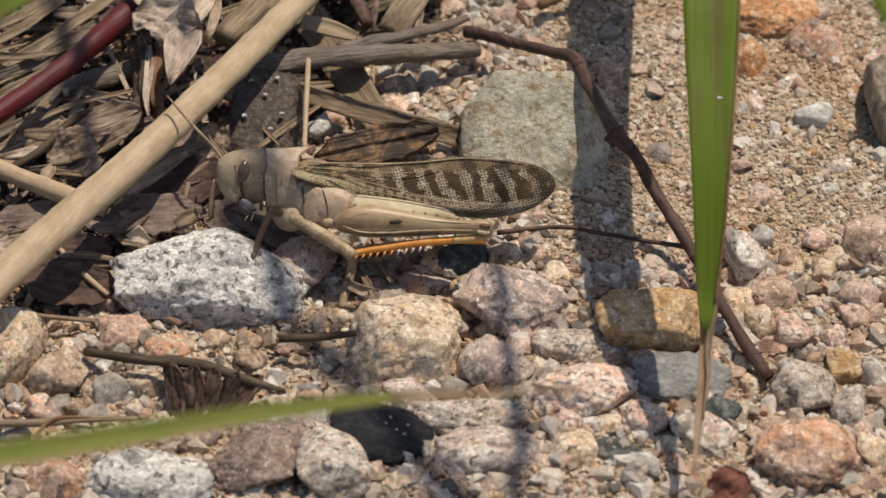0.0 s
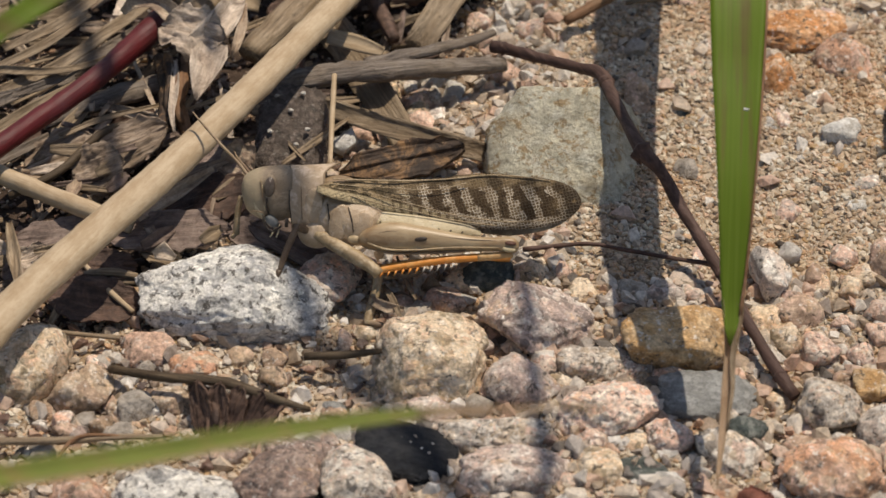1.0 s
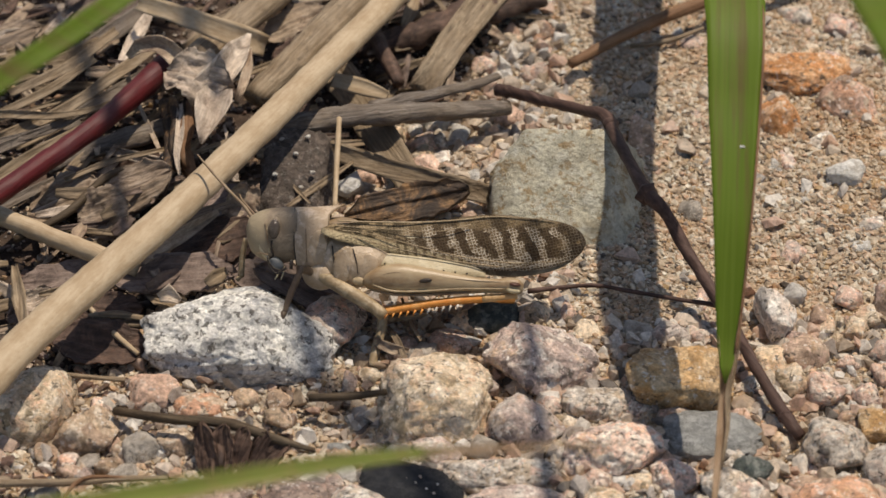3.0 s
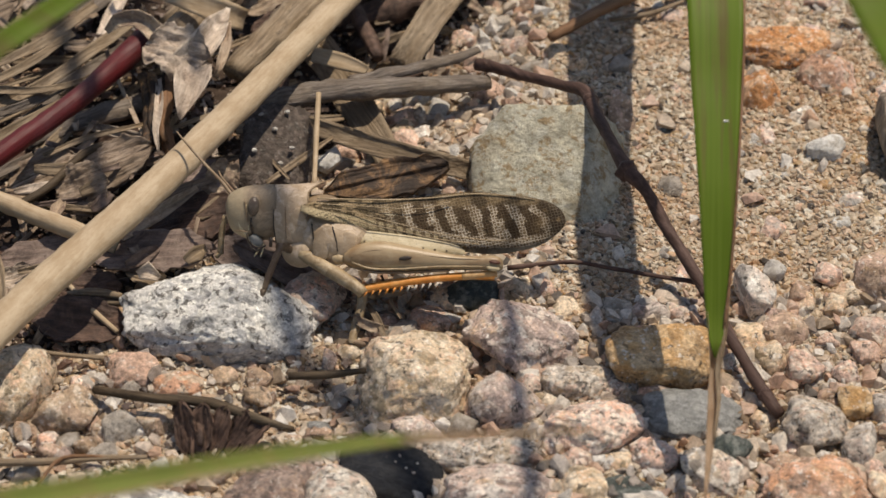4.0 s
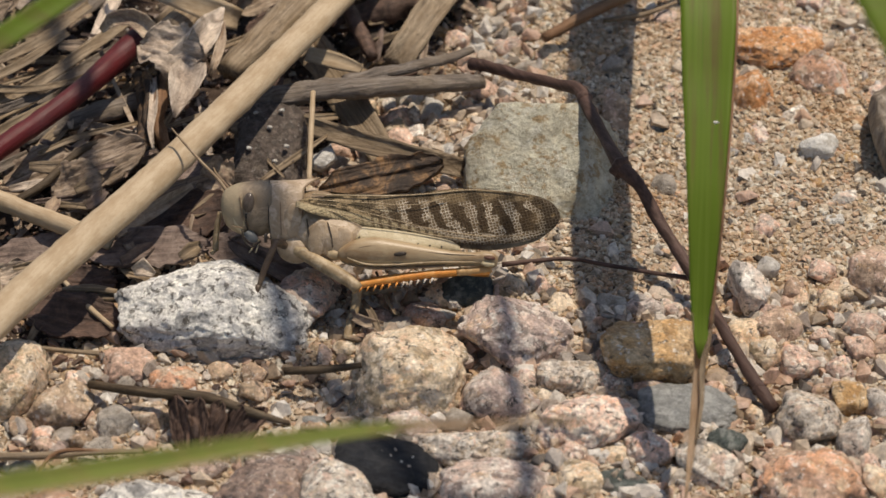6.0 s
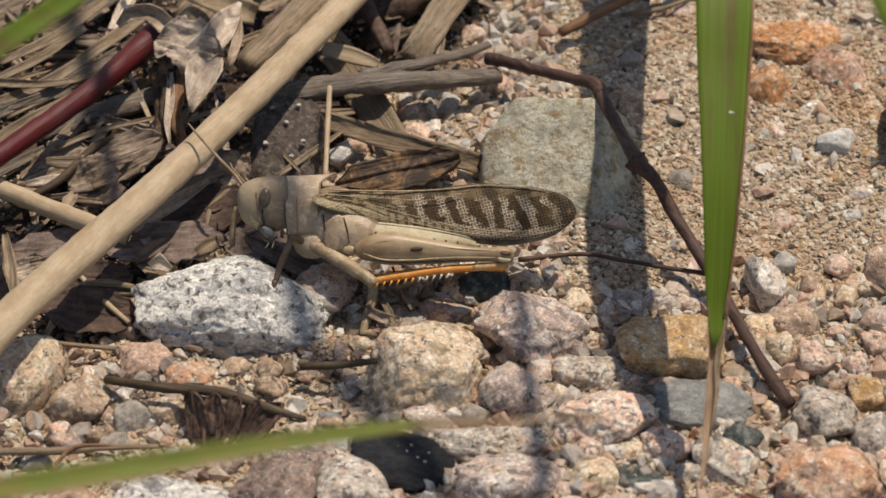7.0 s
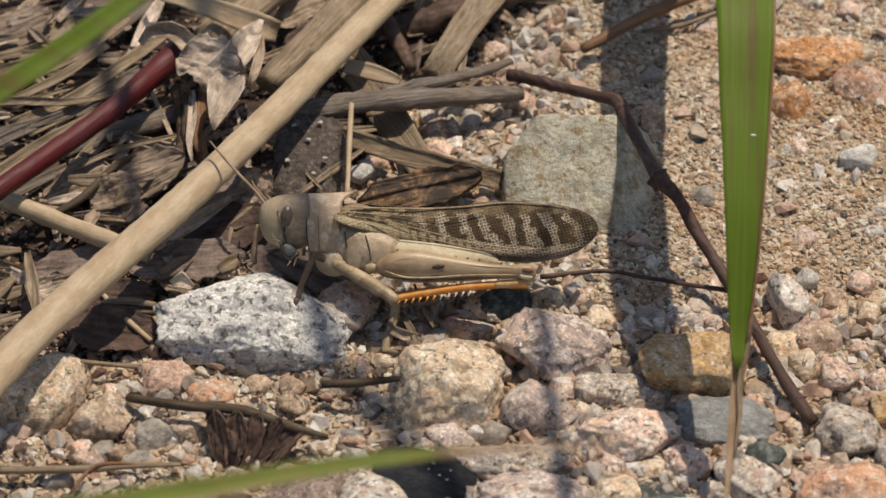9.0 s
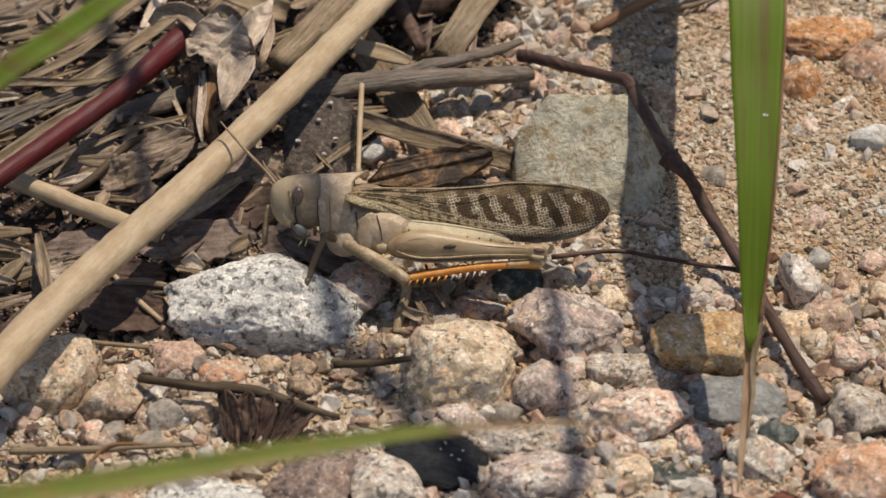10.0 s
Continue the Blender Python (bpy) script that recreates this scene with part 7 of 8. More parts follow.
def blob(x, y, z, rx, ry, rz, turn=0.0, sub=3):
    bm = bmesh.new()
    bmesh.ops.create_icosphere(bm, subdivisions=sub, radius=1.0)
    m = Matrix.Translation((x * MM, y * MM, z * MM)) @ Matrix.Rotation(radians(turn), 4, "Y") @ Matrix.Diagonal((rx * MM, ry * MM, rz * MM, 1))
    bmesh.ops.transform(bm, matrix=m, verts=bm.verts)
    return bm


def limb(pts, sides=10, flat=1.0, rough=0.04):
    return rings_mesh([[v * MM for v in r] for r in tube(pts, sides, 0.4, rough, flat, freq=1.5)])


def sheet(outline, depth, side=-1, thick=0.1, across=14, lift=0.0, root=0.0):
    """A wing: a thin bulging sheet through (x, top, bottom)."""
    fine = smooth_line([(a, b, c) for a, b, c in outline], 0.5)
    n = len(fine)
    rows = []
    for i, (x, a, b) in enumerate(fine):
        s = i / (n - 1)
        deep = depth * (0.35 + 0.65 * math.sin(math.pi * min(1, 0.15 + s * 0.95)) ** 0.6)
        outer, inner = [], []
        for k in range(across + 1):
            t = k / across
            y = side * (0.25 + lift + root * max(0.0, 1 - s / 0.3) ** 1.3 + deep * math.sin(t * math.pi * 0.55))
            z = a + (b - a) * t
            outer.append(Vector((x, y + side * thick / 2, z)) * MM)
            inner.append(Vector((x, y - side * thick / 2, z)) * MM)
        rows.append(outer + inner[::-1])
    return rings_mesh(rows)


def grasshopper():
    tan = cuticle("tan_cuticle", (0.37, 0.28, 0.165), (0.22, 0.155, 0.082), (0.5, 0.4, 0.265))
    shield = cuticle("pronotum_cuticle", (0.45, 0.34, 0.23), (0.29, 0.21, 0.13), (0.6, 0.48, 0.37), 0.4)
    pinkish = cuticle("side_plate_cuticle", (0.5, 0.39, 0.28), (0.32, 0.235, 0.15), (0.62, 0.52, 0.42))
    skull = cuticle("head_cuticle", (0.23, 0.174, 0.115), (0.145, 0.107, 0.068), (0.33, 0.255, 0.175), face=(0.35, 0.285, 0.185))
    brown = cuticle("brown_cuticle", (0.24, 0.17, 0.1), (0.16, 0.1, 0.06), (0.3, 0.22, 0.14))
    cream = cuticle("cream_cuticle", (0.48, 0.41, 0.26), (0.36, 0.285, 0.17), (0.58, 0.51, 0.36))
    orange = cuticle("orange_cuticle", (0.74, 0.3, 0.06), (0.64, 0.23, 0.04), (0.78, 0.39, 0.12), 0.45)
    rustred = cuticle("dark_knee_cuticle", (0.09, 0.035, 0.02), (0.05, 0.02, 0.012), (0.16, 0.07, 0.04))
    pale_side = cuticle("flank_cuticle", (0.46, 0.35, 0.235), (0.31, 0.225, 0.14), (0.6, 0.49, 0.37), 0.36)
    # leg brown, darkened to carry the shade under the head
    shaded_brown = cuticle("shaded_leg_cuticle", (0.12, 0.08, 0.05), (0.07, 0.045, 0.028), (0.18, 0.13, 0.08))
    amber = cuticle("amber_cuticle", (0.5, 0.3, 0.13), (0.4, 0.22, 0.08), (0.58, 0.4, 0.2))
    bone = cuticle("bone_white_cuticle", (0.62, 0.58, 0.5), (0.5, 0.45, 0.38), (0.7, 0.68, 0.62))
    black = cuticle("black_cuticle", (0.035, 0.025, 0.018), (0.02, 0.015, 0.01), (0.05, 0.035, 0.025))
    bluish = cuticle("blue_grey_cuticle", (0.2, 0.21, 0.205), (0.13, 0.135, 0.135), (0.32, 0.33, 0.33))
    eye_paint = cuticle("eye_cuticle", (0.1, 0.077, 0.06), (0.07, 0.053, 0.042), (0.15, 0.12, 0.095), 0.2)
    wing_skin, thigh = wing_paint(), leg_paint()
    hopper = base("grasshopper", "tan grasshopper with brown-barred wings and orange shins on stony ground", "grasshopper")
    hopper.matrix_world = pose(-14.76 * MM, -2.35 * MM, 5.50 * MM, -28)

    # head
    head = part("head", loft([(-11.54, 6.98, 5.96, 0.50), (-11.25, 7.81, 4.60, 1.30), (-10.77, 8.29, 3.73, 1.80), (-9.98, 8.70, 3.18, 2.15), (-9.05, 8.97, 2.74, 2.35), (-7.74, 9.11, 2.56, 2.50), (-6.43, 9.18, 2.76, 2.50), (-5.52, 9.04, 3.15, 2.40)]), skull, hopper)
    part("eye_rim", blob(-8.15, -2.12, 7.05, 0.82, 0.72, 1.36, 8), skull, head, "pale rim of the eye")
    part("eye", blob(-8.15, -2.24, 7.05, 0.72, 0.78, 1.24, 8), eye_paint, head, "dark grey-brown oval eye")
    part("eye", blob(-8.04, 2.20, 7.16, 0.92, 0.75, 1.5, 8), eye_paint, head, "grey-brown oval eye")
    part("cheek_line", limb([(-8.45, -2.52, 5.75, 0.10), (-8.5, -2.50, 4.75, 0.14), (-8.3, -2.42, 3.9, 0.14), (-8.75, -2.3, 3.55, 0.1)], 6), black, head)
    part("face_ridge", limb([(-10.32, -1.30, 7.60, 0.23), (-10.05, -1.75, 6.22, 0.36), (-9.57, -1.60, 4.33, 0.36), (-8.56, -1.30, 2.94, 0.29)], 8), cream, head, "pale ridge down the face")
    part("cheek_stripe", limb([(-8.96, -2.10, 7.28, 0.08), (-8.90, -2.25, 6.44, 0.13), (-8.75, -2.10, 4.23, 0.10)], 6), cream, head, "pale stripe before the eye")
    part("face_groove", limb([(-10.35, -1.7, 4.1, 0.05), (-9.6, -2.2, 4.15, 0.08), (-8.9, -2.4, 4.0, 0.08)], 6), brown, head)
    part("face_groove", limb([(-9.2, -2.15, 7.9, 0.05), (-9.05, -2.38, 6.6, 0.07), (-8.85, -2.48, 5.2, 0.07)], 6), brown, head)
    part("jaw_edge", limb([(-9.00, -2.30, 3.80, 0.10), (-8.75, -2.35, 2.61, 0.13), (-7.91, -2.40, 1.82, 0.13), (-6.85, -2.50, 2.51, 0.13)], 6), black, head)
    part("mandible", blob(-8.0, -1.75, 2.95, 1.0, 0.5, 0.6, 40), bluish, head, "blue-grey jaw")
    part("lip", blob(-8.00, -1.00, 2.48, 0.7, 0.8, 0.4, 25), tan, head)
    part("palp", limb([(-7.09, -1.90, 2.52, 0.11), (-7.20, -2.30, 1.80, 0.10), (-7.45, -2.60, 1.13, 0.08)], 6), cream, head)
    part("palp", limb([(-7.63, -1.70, 2.08, 0.11), (-7.95, -2.00, 1.41, 0.10), (-8.20, -2.20, 1.12, 0.08)], 6), cream, head)
    part("antenna", limb([(-10.62, 0.06, 7.62, 0.23), (-12.08, 1.41, 9.24, 0.20), (-14.15, 3.62, 10.87, 0.18), (-16.19, 5.40, 12.73, 0.15), (-17.81, 7.28, 14.18, 0.10)], 6), brown, head, "thin brown segmented feeler")
    part("antenna", limb([(-10.44, 1.20, 7.75, 0.20), (-11.62, 3.00, 8.70, 0.16), (-12.48, 5.50, 9.07, 0.13), (-13.01, 8.00, 9.32, 0.10)], 6), brown, head, "thin brown segmented feeler")

    # pronotum: a saddle whose hind edge runs to a point on the back
    bm = bmesh.new()
    rows = []
    x0, x1, top, low, wide = -5.87, -0.11, 9.03, 2.79, 2.85
    for level in (0.0, -0.14):
        grid = []
        for i in range(25):
            s = i / 24
            line = []
            for k in range(-22, 23):
                t = abs(k) / 22
                back = x1 - 1.75 * min(1, t / 0.32) ** 0.7 - 1.3 * max(0, (t - 0.62) / 0.38) ** 1.6
                front = x0 + 0.25 * max(0, t - 0.8) / 0.2
                x = front + (back - front) * s
                a = t * 1.72
                w = wide * (0.93 + 0.07 * math.sin(s * math.pi)) + level
                y = w * math.sin(a) ** 0.75
                hump = 0.16 * math.exp(-((t - 0.0) / 0.06) ** 2) + 0.28 * s * s * (1 - t) - 0.07 * math.exp(-((s - 0.45) / 0.02) ** 2)
                z = low + (top - low) * (1 - (1 - math.cos(a)) / (1 - math.cos(1.72))) ** 0.9 + hump + level
                line.append(bm.verts.new((x * MM, math.copysign(y, k) * MM, z * MM)))
            grid.append(line)
        rows.append(grid)
    a, b = rows
    for i in range(24):
        for k in range(44):
            bm.faces.new((a[i][k], a[i + 1][k], a[i + 1][k + 1], a[i][k + 1]))
            bm.faces.new((b[i][k + 1], b[i + 1][k + 1], b[i + 1][k], b[i][k]))
        bm.faces.new((a[i][0], b[i][0], b[i + 1][0], a[i + 1][0]))
        bm.faces.new((a[i][44], a[i + 1][44], b[i + 1][44], b[i][44]))
    for k in range(44):
        bm.faces.new((a[0][k], a[0][k + 1], b[0][k + 1], b[0][k]))
        bm.faces.new((a[24][k], b[24][k], b[24][k + 1], a[24][k + 1]))
    bmesh.ops.recalc_face_normals(bm, faces=bm.faces)
    rim = [tuple(v.co / MM) + (0.11,) for v in a[24]]
    lip = [tuple(v.co / MM) + (0.07,) for v in a[0]]
    saddle = part("pronotum", bm, shield, hopper, "olive-tan saddle with a pointed hind edge")
    part("hind_rim", limb(rim, 6), brown, saddle)
    part("front_rim", limb(lip, 6), black, saddle)
    part("side_plate", blob(-3.1, -2.68, 4.9, 1.05, 0.28, 2.1, 4), pale_side, saddle, "pale glossy plate on the saddle's side")
    part("furrow", limb([(-4.5, -2.0, 7.6, 0.04), (-4.5, -2.52, 6.7, 0.05), (-4.45, -2.85, 4.75, 0.05), (-4.4, -2.87, 3.3, 0.04)], 6), brown, saddle)

    # trunk
    thorax = part("thorax", loft([(-5.81, 7.10, 2.18, 1.90), (-4.17, 7.31, 0.8, 2.4), (-2.20, 7.0, 0.1, 2.9), (-0.6, 6.8, -0.2, 3.6), (0.6, 6.6, -0.3, 3.9), (2.05, 6.3, -0.1, 3.9), (4.01, 5.8, 0.6, 3.2), (5.32, 5.4, 1.40, 2.20)], 0.0, 28, 1.9, 2.2), pale_side, hopper)
    part("side_plate", blob(-0.1, -3.45, 3.0, 1.2, 0.38, 2.3, 14), pale_side, thorax)
    part("side_plate", blob(2.5, -3.5, 2.6, 1.2, 0.4, 1.9, 20), pale_side, thorax)
    part("suture", limb([(-1.45, -2.75, 5.1, 0.09), (-1.25, -3.4, 3.60, 0.09), (-1.05, -3.4, 1.92, 0.08)], 6), black, thorax)
    part("suture", limb([(0.95, -3.42, 4.9, 0.09), (1.25, -3.85, 3.9, 0.09), (1.45, -3.95, 3.0, 0.07), (1.5, -3.85, 2.0, 0.05)], 6), black, thorax)
    part("leg_socket", blob(-1.8, -3.2, 1.2, 0.9, 0.6, 0.75, 20), tan, thorax)
    part("leg_socket", blob(1.77, -3.6, 1.10, 0.95, 0.5, 0.6, 10), tan, thorax)
    part("breast_plate", blob(-2.9, -1.95, 1.5, 2.1, 1.3, 1.75, 8), pale_side, thorax)
    part("back_plate", blob(-0.70, -0.30, 7.42, 2.2, 1.9, 0.55, 0), brown, thorax)
    abdomen = part("abdomen", loft([(3.36, 6.77, 1.36, 2.00), (6.63, 6.64, 1.10, 2.10), (10.56, 6.43, 1.07, 1.90), (13.84, 5.95, 1.15, 1.50), (16.46, 5.26, 1.47, 0.90), (17.78, 4.57, 1.94, 0.40)]), cream, hopper, "cream belly rings under the wings")
    for k in range(7):
        x = 5.0 + 1.75 * k
        part("ring_edge", limb([(x, -2.0 + 0.02 * k * k, 2.6, 0.05), (x + 0.1, -2.05 + 0.02 * k * k, 1.9, 0.06), (x + 0.05, -1.8 + 0.02 * k * k, 1.2, 0.05)], 5), brown, abdomen)

    # wings
    shape = [(-2.67, 7.17, 6.83), (-1.88, 7.43, 6.44), (-0.89, 7.63, 5.97), (0.74, 7.63, 5.44), (2.71, 7.50, 4.91), (5.33, 7.43, 4.18), (8.60, 7.43, 3.45), (11.88, 7.70, 2.72), (15.15, 8.10, 2.25), (18.10, 8.17, 1.98), (21.04, 7.83, 1.98), (23.67, 7.57, 2.18), (25.63, 7.10, 2.72), (26.82, 6.50, 3.45), (27.48, 5.84, 4.18), (27.81, 5.17, 4.84)]
    near = part("tegmen", sheet(shape, 1.9, -1, root=2.3), wing_skin, hopper, "brown-barred fore wing with pale net veins")
    part("tegmen", sheet(shape, 1.9, 1, root=2.3), wing_skin, hopper, "brown-barred fore wing with pale net veins")
    part("wing_edge", limb([(-0.80, -2.30, 7.98, 0.10), (2.75, -1.40, 7.68, 0.10), (8.60, -0.55, 7.46, 0.10), (13.19, -0.55, 7.73, 0.08), (17.11, -0.50, 8.12, 0.07), (21.04, -0.45, 7.91, 0.06), (24.32, -0.42, 7.44, 0.05)], 6), tan, near, "pale upper edge of the folded wings")
    part("vein", limb([(-1.43, -3.00, 6.85, 0.06), (1.49, -3.00, 6.05, 0.06), (5.38, -2.75, 4.95, 0.06), (9.28, -2.65, 4.07, 0.05), (13.19, -2.60, 3.19, 0.08), (17.76, -2.50, 2.58, 0.07)], 6), tan, near)
    part("vein", limb([(-1.43, -2.90, 7.09, 0.06), (2.78, -2.50, 6.49, 0.05), (7.98, -2.40, 5.15, 0.05), (13.19, -2.50, 3.84, 0.07), (19.07, -2.45, 3.03, 0.07), (23.64, -2.10, 3.10, 0.07)], 6), tan, near)
    part("vein", limb([(-1.12, -2.60, 7.44, 0.06), (4.06, -1.75, 6.95, 0.05), (10.58, -1.65, 6.60, 0.05), (14.50, -1.20, 7.31, 0.08)], 6), tan, near)
    part("hind_wing", sheet([(3.79, 4.31, 2.79), (6.01, 4.05, 2.33), (9.27, 3.65, 1.93), (12.54, 3.12, 1.60), (14.82, 2.58, 1.40), (16.20, 1.85, 1.40)], 1.0, -1, lift=2.0), cream, hopper, "cream strip of folded hind wing")
    part("hind_wing", sheet([(15.81, 4.12, 1.32), (19.75, 3.79, 1.05), (23.68, 3.79, 1.65), (25.98, 4.12, 2.65), (26.83, 4.39, 3.59)], 0.5, -1), cuticle("smoky_wing", (0.2, 0.17, 0.12), (0.12, 0.1, 0.07), (0.3, 0.27, 0.2)), hopper, "smoky edge of the folded hind wing")

    for k in range(8):
        x = 4.6 + 1.35 * k
        part("dot", blob(x, -3.25 + 0.03 * k, 3.1 - 0.17 * k, 0.13, 0.1, 0.13, 0, 1), black, near)

    # hind legs
    for side, near_leg in ((-1, True), (1, False)):
        leg = new("hind_leg")
        leg.parent = hopper
        femur = part("femur", loft([(2.15, 1.63, 0.76, 0.40), (2.67, 2.17, 0.43, 0.80), (3.78, 2.78, 0.10, 1.15), (5.41, 3.19, -0.13, 1.35), (7.03, 3.19, -0.19, 1.35), (9.30, 2.79, -0.16, 1.20), (12.22, 2.18, -0.07, 0.95), (15.15, 1.64, 0.03, 0.75), (17.75, 1.44, 0.08, 0.70), (19.05, 1.58, -0.03, 0.80), (20.09, 1.37, -0.12, 0.70), (20.55, 0.90, 0.09, 0.40)], side * 4.0, 20, 2.6), thigh, leg, "swollen cream and brown thigh")
        if not near_leg:
            leg.location = (0.0, -2.0 * MM, -1.5 * MM)
        part("shin", limb([(p[0], p[1] * -side, p[2], p[3]) for p in [(19.58, -4.00, -0.78, 0.43), (15.80, -4.20, -0.80, 0.43), (11.90, -4.40, -1.09, 0.46), (7.99, -4.50, -1.61, 0.49), (5.39, -4.50, -2.07, 0.49), (4.21, -4.50, -2.34, 0.43)]], 10), orange, leg, "orange shin with pale spines")
        if near_leg:
            part("knee", blob(19.56, -4.60, 0.94, 0.7, 0.5, 0.26, 8), rustred, leg, "dark red-brown crescent on the knee")
            part("knee", blob(19.37, -4.60, 0.21, 0.8, 0.48, 0.36, 8), cream, leg, "cream knee lobe")
            part("thigh_spot", blob(9.32, -5.25, 1.53, 0.75, 0.2, 0.27, -6), black, femur, "dark brown spot on the thigh")
            part("thigh_ridge", limb([(3.09, -4.95, 1.54, 0.05), (5.43, -5.22, 2.45, 0.04), (8.67, -5.07, 2.22, 0.04), (13.20, -4.77, 1.57, 0.04), (18.39, -4.57, 1.20, 0.03)], 6), brown, femur)
            part("thigh_ridge", limb([(3.21, -4.90, 1.00, 0.13), (5.42, -5.20, 0.33, 0.13), (8.66, -5.10, 0.25, 0.13), (13.20, -4.80, 0.45, 0.13), (18.40, -4.60, 0.41, 0.10)], 6), tan, femur)
            part("lower_edge", limb([(2.80, -4.40, 0.63, 0.13), (5.40, -4.70, -0.17, 0.16), (9.30, -4.60, -0.26, 0.16), (14.50, -4.40, -0.03, 0.16)], 6), brown, femur)
            part("shin_base", limb([(19.84, -4.05, -0.50, 0.43), (17.75, -4.15, -0.68, 0.46), (15.80, -4.25, -0.79, 0.47)], 10), amber, leg, "amber base of the shin")
            for k in range(11):
                x, z = 4.86 + k * 0.82, -2.54 + k * 0.105
                part("spine", limb([(x, -4.8, z + 0.1, 0.15), (x - 0.15, -4.95, z - 0.2, 0.1), (x - 0.32, -5.05, z - 0.52, 0.03)], 5), bone if k > 5 else orange, leg)
            part("foot", limb([(4.08, -0.63, -3.17, 0.33), (5.25, -0.29, -4.12, 0.26), (7.08, 0.83, -4.09, 0.23)], 8), tan, leg)

    # middle leg
    leg = new("middle_leg")
    leg.parent = hopper
    part("femur", limb([(-2.80, -2.80, 1.57, 0.59), (-0.81, -3.60, 0.60, 0.79), (1.83, -4.80, -0.68, 0.82), (3.73, -5.60, -1.77, 0.72), (4.52, -5.90, -2.50, 0.66)], 12), tan, leg)
    part("shin", limb([(4.29, -2.85, -2.76, 0.66), (4.17, -3.71, -4.58, 0.56), (3.54, -4.71, -6.70, 0.56), (3.11, -5.86, -8.44, 0.49)], 10), tan, leg)
    part("foot", limb([(3.17, -5.72, -8.14, 0.36), (4.74, -6.00, -8.40, 0.36), (6.83, -6.29, -8.67, 0.26)], 8), brown, leg)
    # front leg, the head's shade put into its dark brown
    leg = new("front_leg")
    leg.parent = hopper
    part("femur", limb([(-3.80, -2.40, 1.82, 0.46), (-4.50, -3.60, 2.46, 0.5), (-5.22, -4.50, 2.77, 0.45)], 10), shaded_brown, leg)
    part("shin", limb([(-4.84, -4.40, 3.02, 0.36), (-5.61, -4.90, 1.33, 0.4), (-6.38, -5.40, -0.55, 0.38), (-6.90, -5.80, -2.26, 0.3)], 10), shaded_brown, leg, "brown shin with shade put into the colour")
    part("foot", limb([(-6.89, -5.80, -1.99, 0.39), (-7.14, -6.10, -2.72, 0.29), (-7.26, -6.40, -3.45, 0.20)], 8), shaded_brown, leg)
    part("claw", limb([(-6.05, -4.60, 3.85, 0.23), (-6.13, -4.60, 2.79, 0.23)], 6), black, leg)
    leg = new("front_leg")
    leg.parent = hopper
    part("shin", limb([(-11.88, 3.00, 4.93, 0.33), (-12.33, 3.20, 3.07, 0.36), (-12.59, 3.40, 0.26, 0.39)], 8), tan, leg)
    part("foot", limb([(-12.59, 3.40, 0.39, 0.29), (-13.03, 3.00, -0.07, 0.26)], 8), tan, leg)
    return hopper


grasshopper()

# ---- torn bits of litter ----
bits = random.Random(21)
made = 0
while made < 250:
    x, y = bits.uniform(-75, 12), bits.uniform(-12, 80)
    if litter_share(x, y) < 0.1:
        continue
    made += 1
    turn, size, w = radians(bits.gauss(42, 38)), bits.uniform(1.5, 7), bits.uniform(0.4, 2.0)
    z = bits.uniform(0.6, 4.4)
    step = Vector((math.cos(turn), math.sin(turn), bits.uniform(-0.15, 0.15))) * size
    tint = bits.choice(("husk", "oldstraw", "barkfibre", "crumpled", "darkleaf", "deadleaf", "bark", "oldstraw"))
    word = {"crumpled": "pale papery leaf shred in the litter", "husk": "tan dry leaf shred in the litter", "oldstraw": "weathered straw shred in the litter", "barkfibre": "torn brown bark shred in the litter", "darkleaf": "dark leaf shred in the litter", "deadleaf": "brown dead leaf shred in the litter", "bark": "dark rotten shred in the litter"}[tint]
    mid = Vector((x, y, z + 0.3))
    strip("leaf_shred", word, "leaf", tint, [(*(mid - step), w * 0.6), (*mid, w), (*(mid + step), w * 0.4)], wave=1.0, cup=0.5, thick=0.18, seed=made, group="shreds of plant litter", across=4)

# ---- loose grains ----
FIELD = (-76.0, 74.0, -54.0, 84.0)
grains("sand_grain", "coarse pinkish sand of tan, white and dark grains", 165000, 0.45, 1.35, FIELD, lambda x, y: max(0.05, 0.75 - 0.8 * litter_share(x, y)), SHADES, 3, lift=0.1, flatten=0.75)
grains("gravel", "fine granite gravel of pink, cream and grey chips", 30000, 1.2, 3.3, FIELD, lambda x, y: (0.03 if x > 12 and y > -2 else 0.22 if x < -14 else 0.5) * (litter_share(x, y) < 0.2), CHIPS, 5, lift=0.16, flatten=0.85, earth=0.25)
grains("humus_crumbs", "dark crumbs of rotten leaf and soil", 17000, 0.4, 2.0, FIELD, lambda x, y: 0.2 + 0.8 * litter_share(x, y) + 0.55 * (x < -12 and y < -10), HUMUS, 7, flatten=0.6)


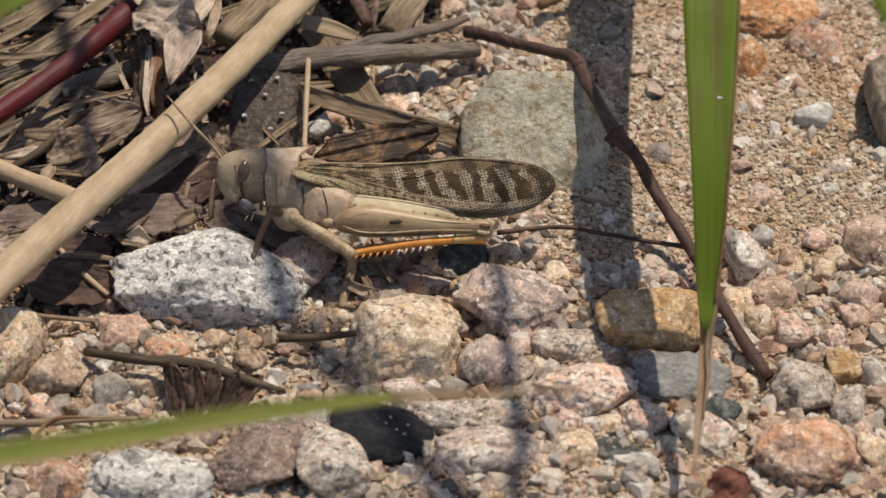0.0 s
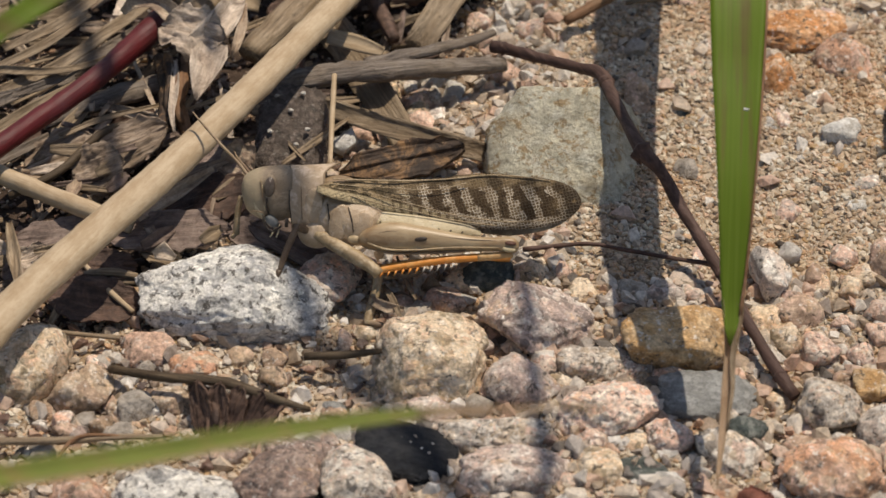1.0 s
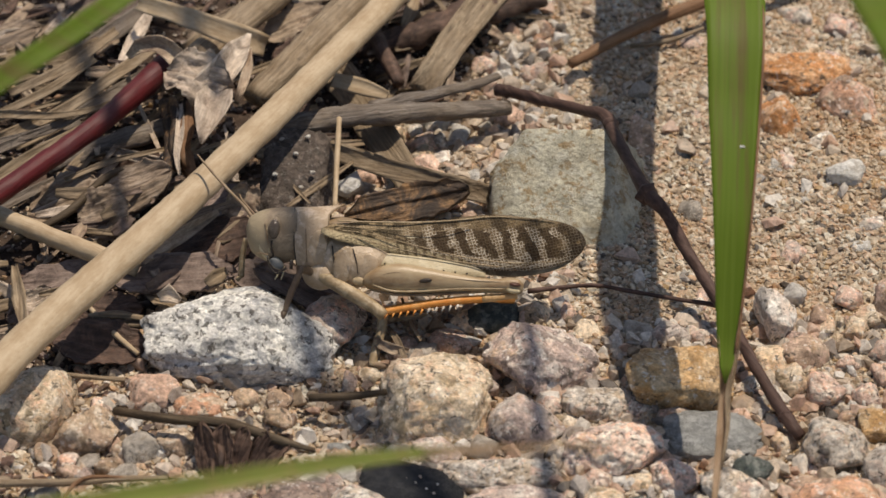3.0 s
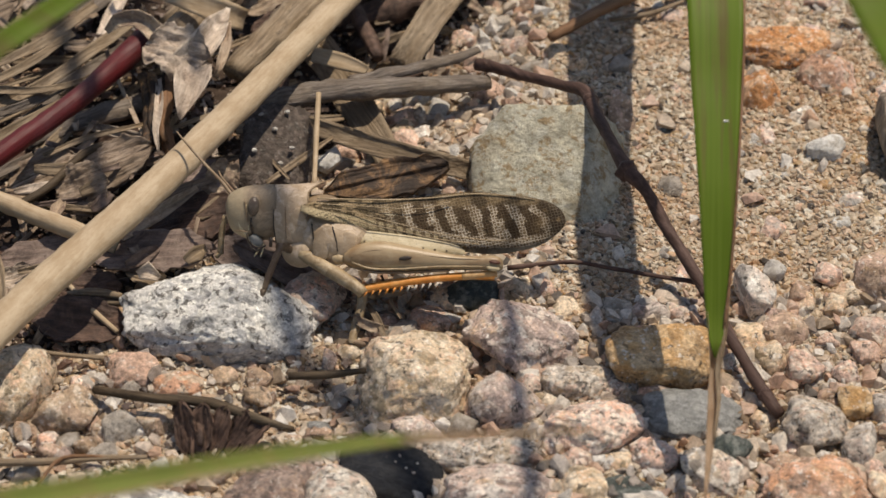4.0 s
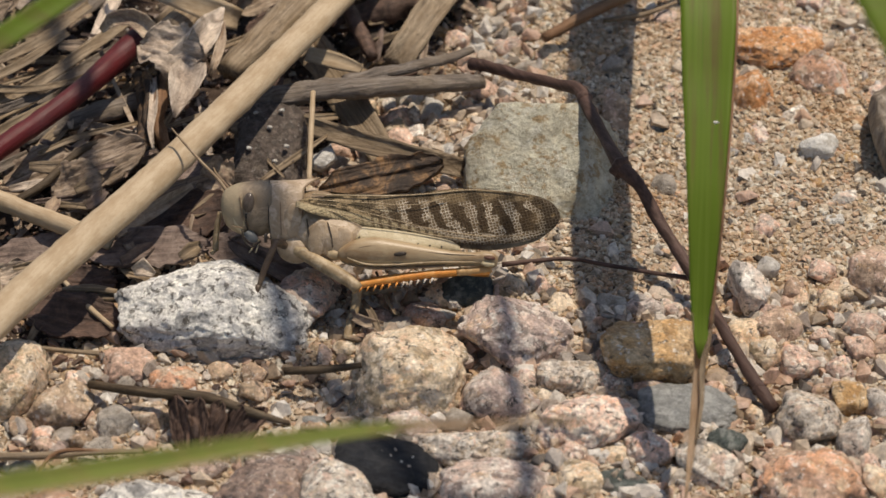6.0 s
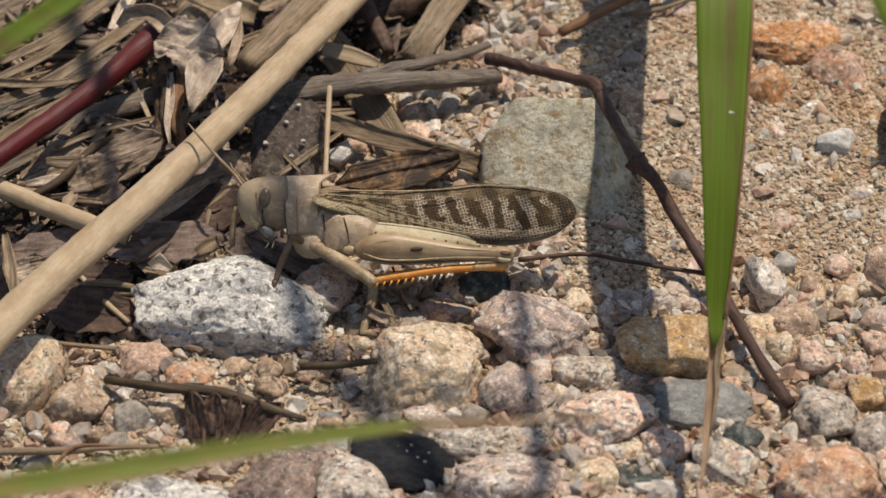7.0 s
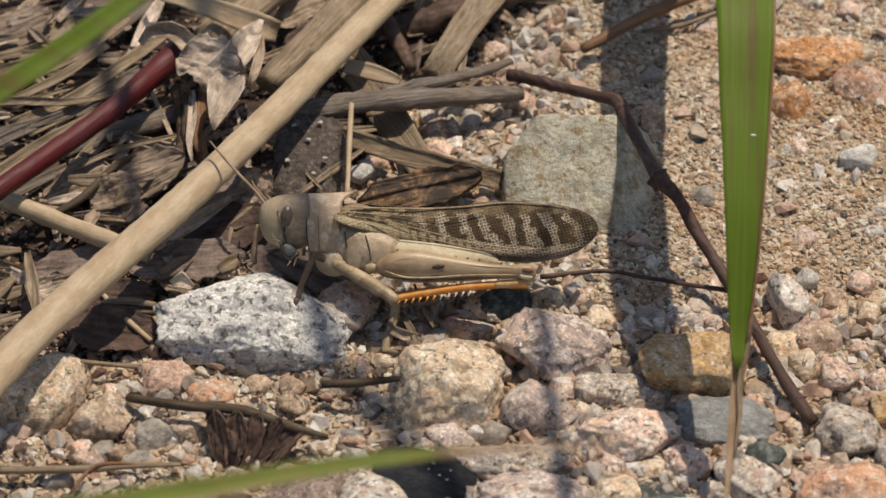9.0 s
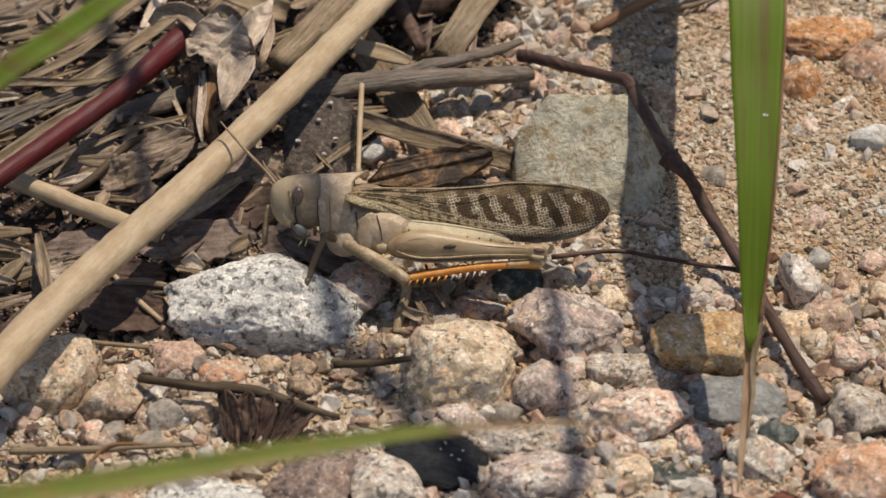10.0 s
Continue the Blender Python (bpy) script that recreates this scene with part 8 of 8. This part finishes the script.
def motions():
    """All that moves: the grass blades sway in the wind."""
    sway = {
        blade_a: [
            (0, 0.000, 0.000, 0.000, 0.000, -0.000, 0.000),
            (0.5, -0.363, 0.550, -0.154, -0.275, 0.497, -0.239),
            (1, -0.354, 1.184, 0.399, -0.067, 0.768, 0.170),
            (1.5, -0.530, 0.785, 0.106, -0.060, 0.592, 0.650),
            (2, -0.975, 1.317, 0.607, 0.581, 0.642, 0.977),
            (2.5, -1.692, 1.717, 1.175, 1.216, 1.646, -0.255),
            (4, -0.303, 1.412, 0.495, 0.084, -0.252, 0.781),
            (4.5, -4.156, 0.548, -0.410, 0.071, 2.558, -2.549),
            (5, -1.845, 0.898, 0.297, 0.077, 0.881, -0.950),
            (5.5, -1.237, 0.978, 0.527, 0.377, 0.590, -0.538),
            (7, -1.435, 1.438, 1.448, 0.471, 0.976, -0.076),
            (7.5, -2.193, 0.257, 0.108, 0.581, 1.451, -0.173),
            (8, -0.902, 0.889, 0.924, 0.886, 0.791, -0.013),
            (8.5, -1.463, 1.444, 1.024, 1.168, 0.857, -0.189),
            (9, -1.639, 1.279, 0.988, 0.712, 1.307, 0.351),
            (9.5, -2.444, 1.071, 0.692, 0.474, 1.889, -0.158),
            (10, -1.637, 1.463, 0.443, 0.424, 1.258, 0.463),
        ],
        blade_b: [
            (0, 0.000, 0.000, 0.000, 0.000, -0.000, 0.000),
            (0.5, -0.239, 0.017, -0.784, -0.273, 0.068, 0.124),
            (1, -1.060, 0.989, 0.180, -0.063, 0.329, 0.538),
            (1.5, -1.562, -0.327, -1.191, -0.061, 0.612, 0.633),
            (2, -2.467, 1.179, 0.487, 0.579, 0.800, 0.847),
            (2.5, -1.237, 2.315, 1.909, 1.232, 0.558, 0.619),
            (4, -0.379, 1.268, 0.325, 0.083, 0.360, 0.269),
            (4.5, 1.137, 0.880, 0.033, 0.118, -0.065, -0.354),
            (5, 0.803, 0.458, -0.216, 0.082, 0.119, -0.313),
            (5.5, 0.007, 0.898, 0.432, 0.379, 0.173, -0.193),
            (7, -0.906, 0.881, 0.764, 0.476, 0.417, 0.386),
            (7.5, -1.551, 1.390, 1.473, 0.594, 0.567, 0.553),
            (8, -0.344, 1.283, 1.402, 0.890, 0.371, 0.328),
            (8.5, -0.679, 1.816, 1.478, 1.172, 0.378, 0.197),
            (9, -1.918, 0.979, 0.629, 0.719, 0.847, 0.727),
            (9.5, -2.368, 0.857, 0.430, 0.494, 0.900, 0.659),
            (10, -2.413, 0.973, -0.125, 0.429, 0.934, 0.731),
        ],
        blade_c: [
            (0, 0.000, 0.000, 0.000, 0.000, -0.000, 0.000),
            (0.5, -0.476, 0.220, -0.543, -0.273, 0.068, 0.124),
            (1, -2.111, 0.957, 0.160, -0.063, 0.329, 0.538),
            (1.5, -2.985, -0.596, -1.478, -0.061, 0.612, 0.633),
            (2, -4.706, -0.055, -0.942, 0.579, 0.800, 0.847),
            (2.5, -2.459, 1.530, 0.960, 1.232, 0.558, 0.619),
            (4, -0.819, 1.369, 0.451, 0.083, 0.360, 0.269),
            (4.5, 2.088, 1.597, 0.899, 0.118, -0.065, -0.354),
            (5, 1.481, 0.585, -0.061, 0.082, 0.119, -0.313),
            (5.5, 0.072, 0.646, 0.128, 0.379, 0.173, -0.193),
            (7, -1.754, 0.466, 0.275, 0.476, 0.417, 0.386),
            (7.5, -2.943, 0.356, 0.245, 0.594, 0.567, 0.553),
            (8, -0.720, 0.318, 0.220, 0.890, 0.371, 0.328),
            (8.5, -1.293, 1.113, 0.611, 1.172, 0.378, 0.197),
            (9, -3.619, -0.289, -0.869, 0.719, 0.847, 0.727),
            (9.5, -4.479, -0.449, -1.090, 0.494, 0.900, 0.659),
            (10, -4.557, -0.452, -1.780, 0.429, 0.934, 0.731),
        ],
        blade_d: [
            (0, 0.000, 0.000, 0.000, 0.000, -0.000, 0.000),
            (0.5, 0.635, 0.637, -0.055, -0.273, 0.068, 0.124),
            (1, -0.181, 1.774, 1.098, -0.063, 0.329, 0.538),
            (1.5, -1.379, 0.238, -0.524, -0.061, 0.612, 0.633),
            (2, -4.689, 3.948, 3.926, 0.579, 0.800, 0.847),
            (2.5, -5.948, 5.809, 6.368, 1.232, 0.558, 0.619),
            (4, -3.093, 3.259, 2.736, 0.083, 0.360, 0.269),
            (4.5, -0.242, 2.090, 1.469, 0.118, -0.065, -0.354),
            (5, -0.199, 1.879, 1.478, 0.082, 0.119, -0.313),
            (5.5, -0.958, 2.228, 2.038, 0.379, 0.173, -0.193),
            (7, -2.585, 2.194, 2.382, 0.476, 0.417, 0.386),
            (7.5, -3.590, 2.560, 2.941, 0.594, 0.567, 0.553),
            (8, -2.888, 4.104, 4.906, 0.890, 0.371, 0.328),
            (8.5, -3.133, 4.887, 5.320, 1.172, 0.378, 0.197),
            (9, -3.553, 3.593, 3.875, 0.719, 0.847, 0.727),
            (9.5, -4.107, 2.902, 2.962, 0.494, 0.900, 0.659),
            (10, -3.999, 2.491, 1.762, 0.429, 0.934, 0.731),
        ],
    }
    for blade, rows in sway.items():
        rest = blade.matrix_basis.copy()
        walk(blade, [(t, pose(x * MM, y * MM, z * MM, rx, ry, rz) @ rest) for t, x, y, z, rx, ry, rz in rows])


motions()
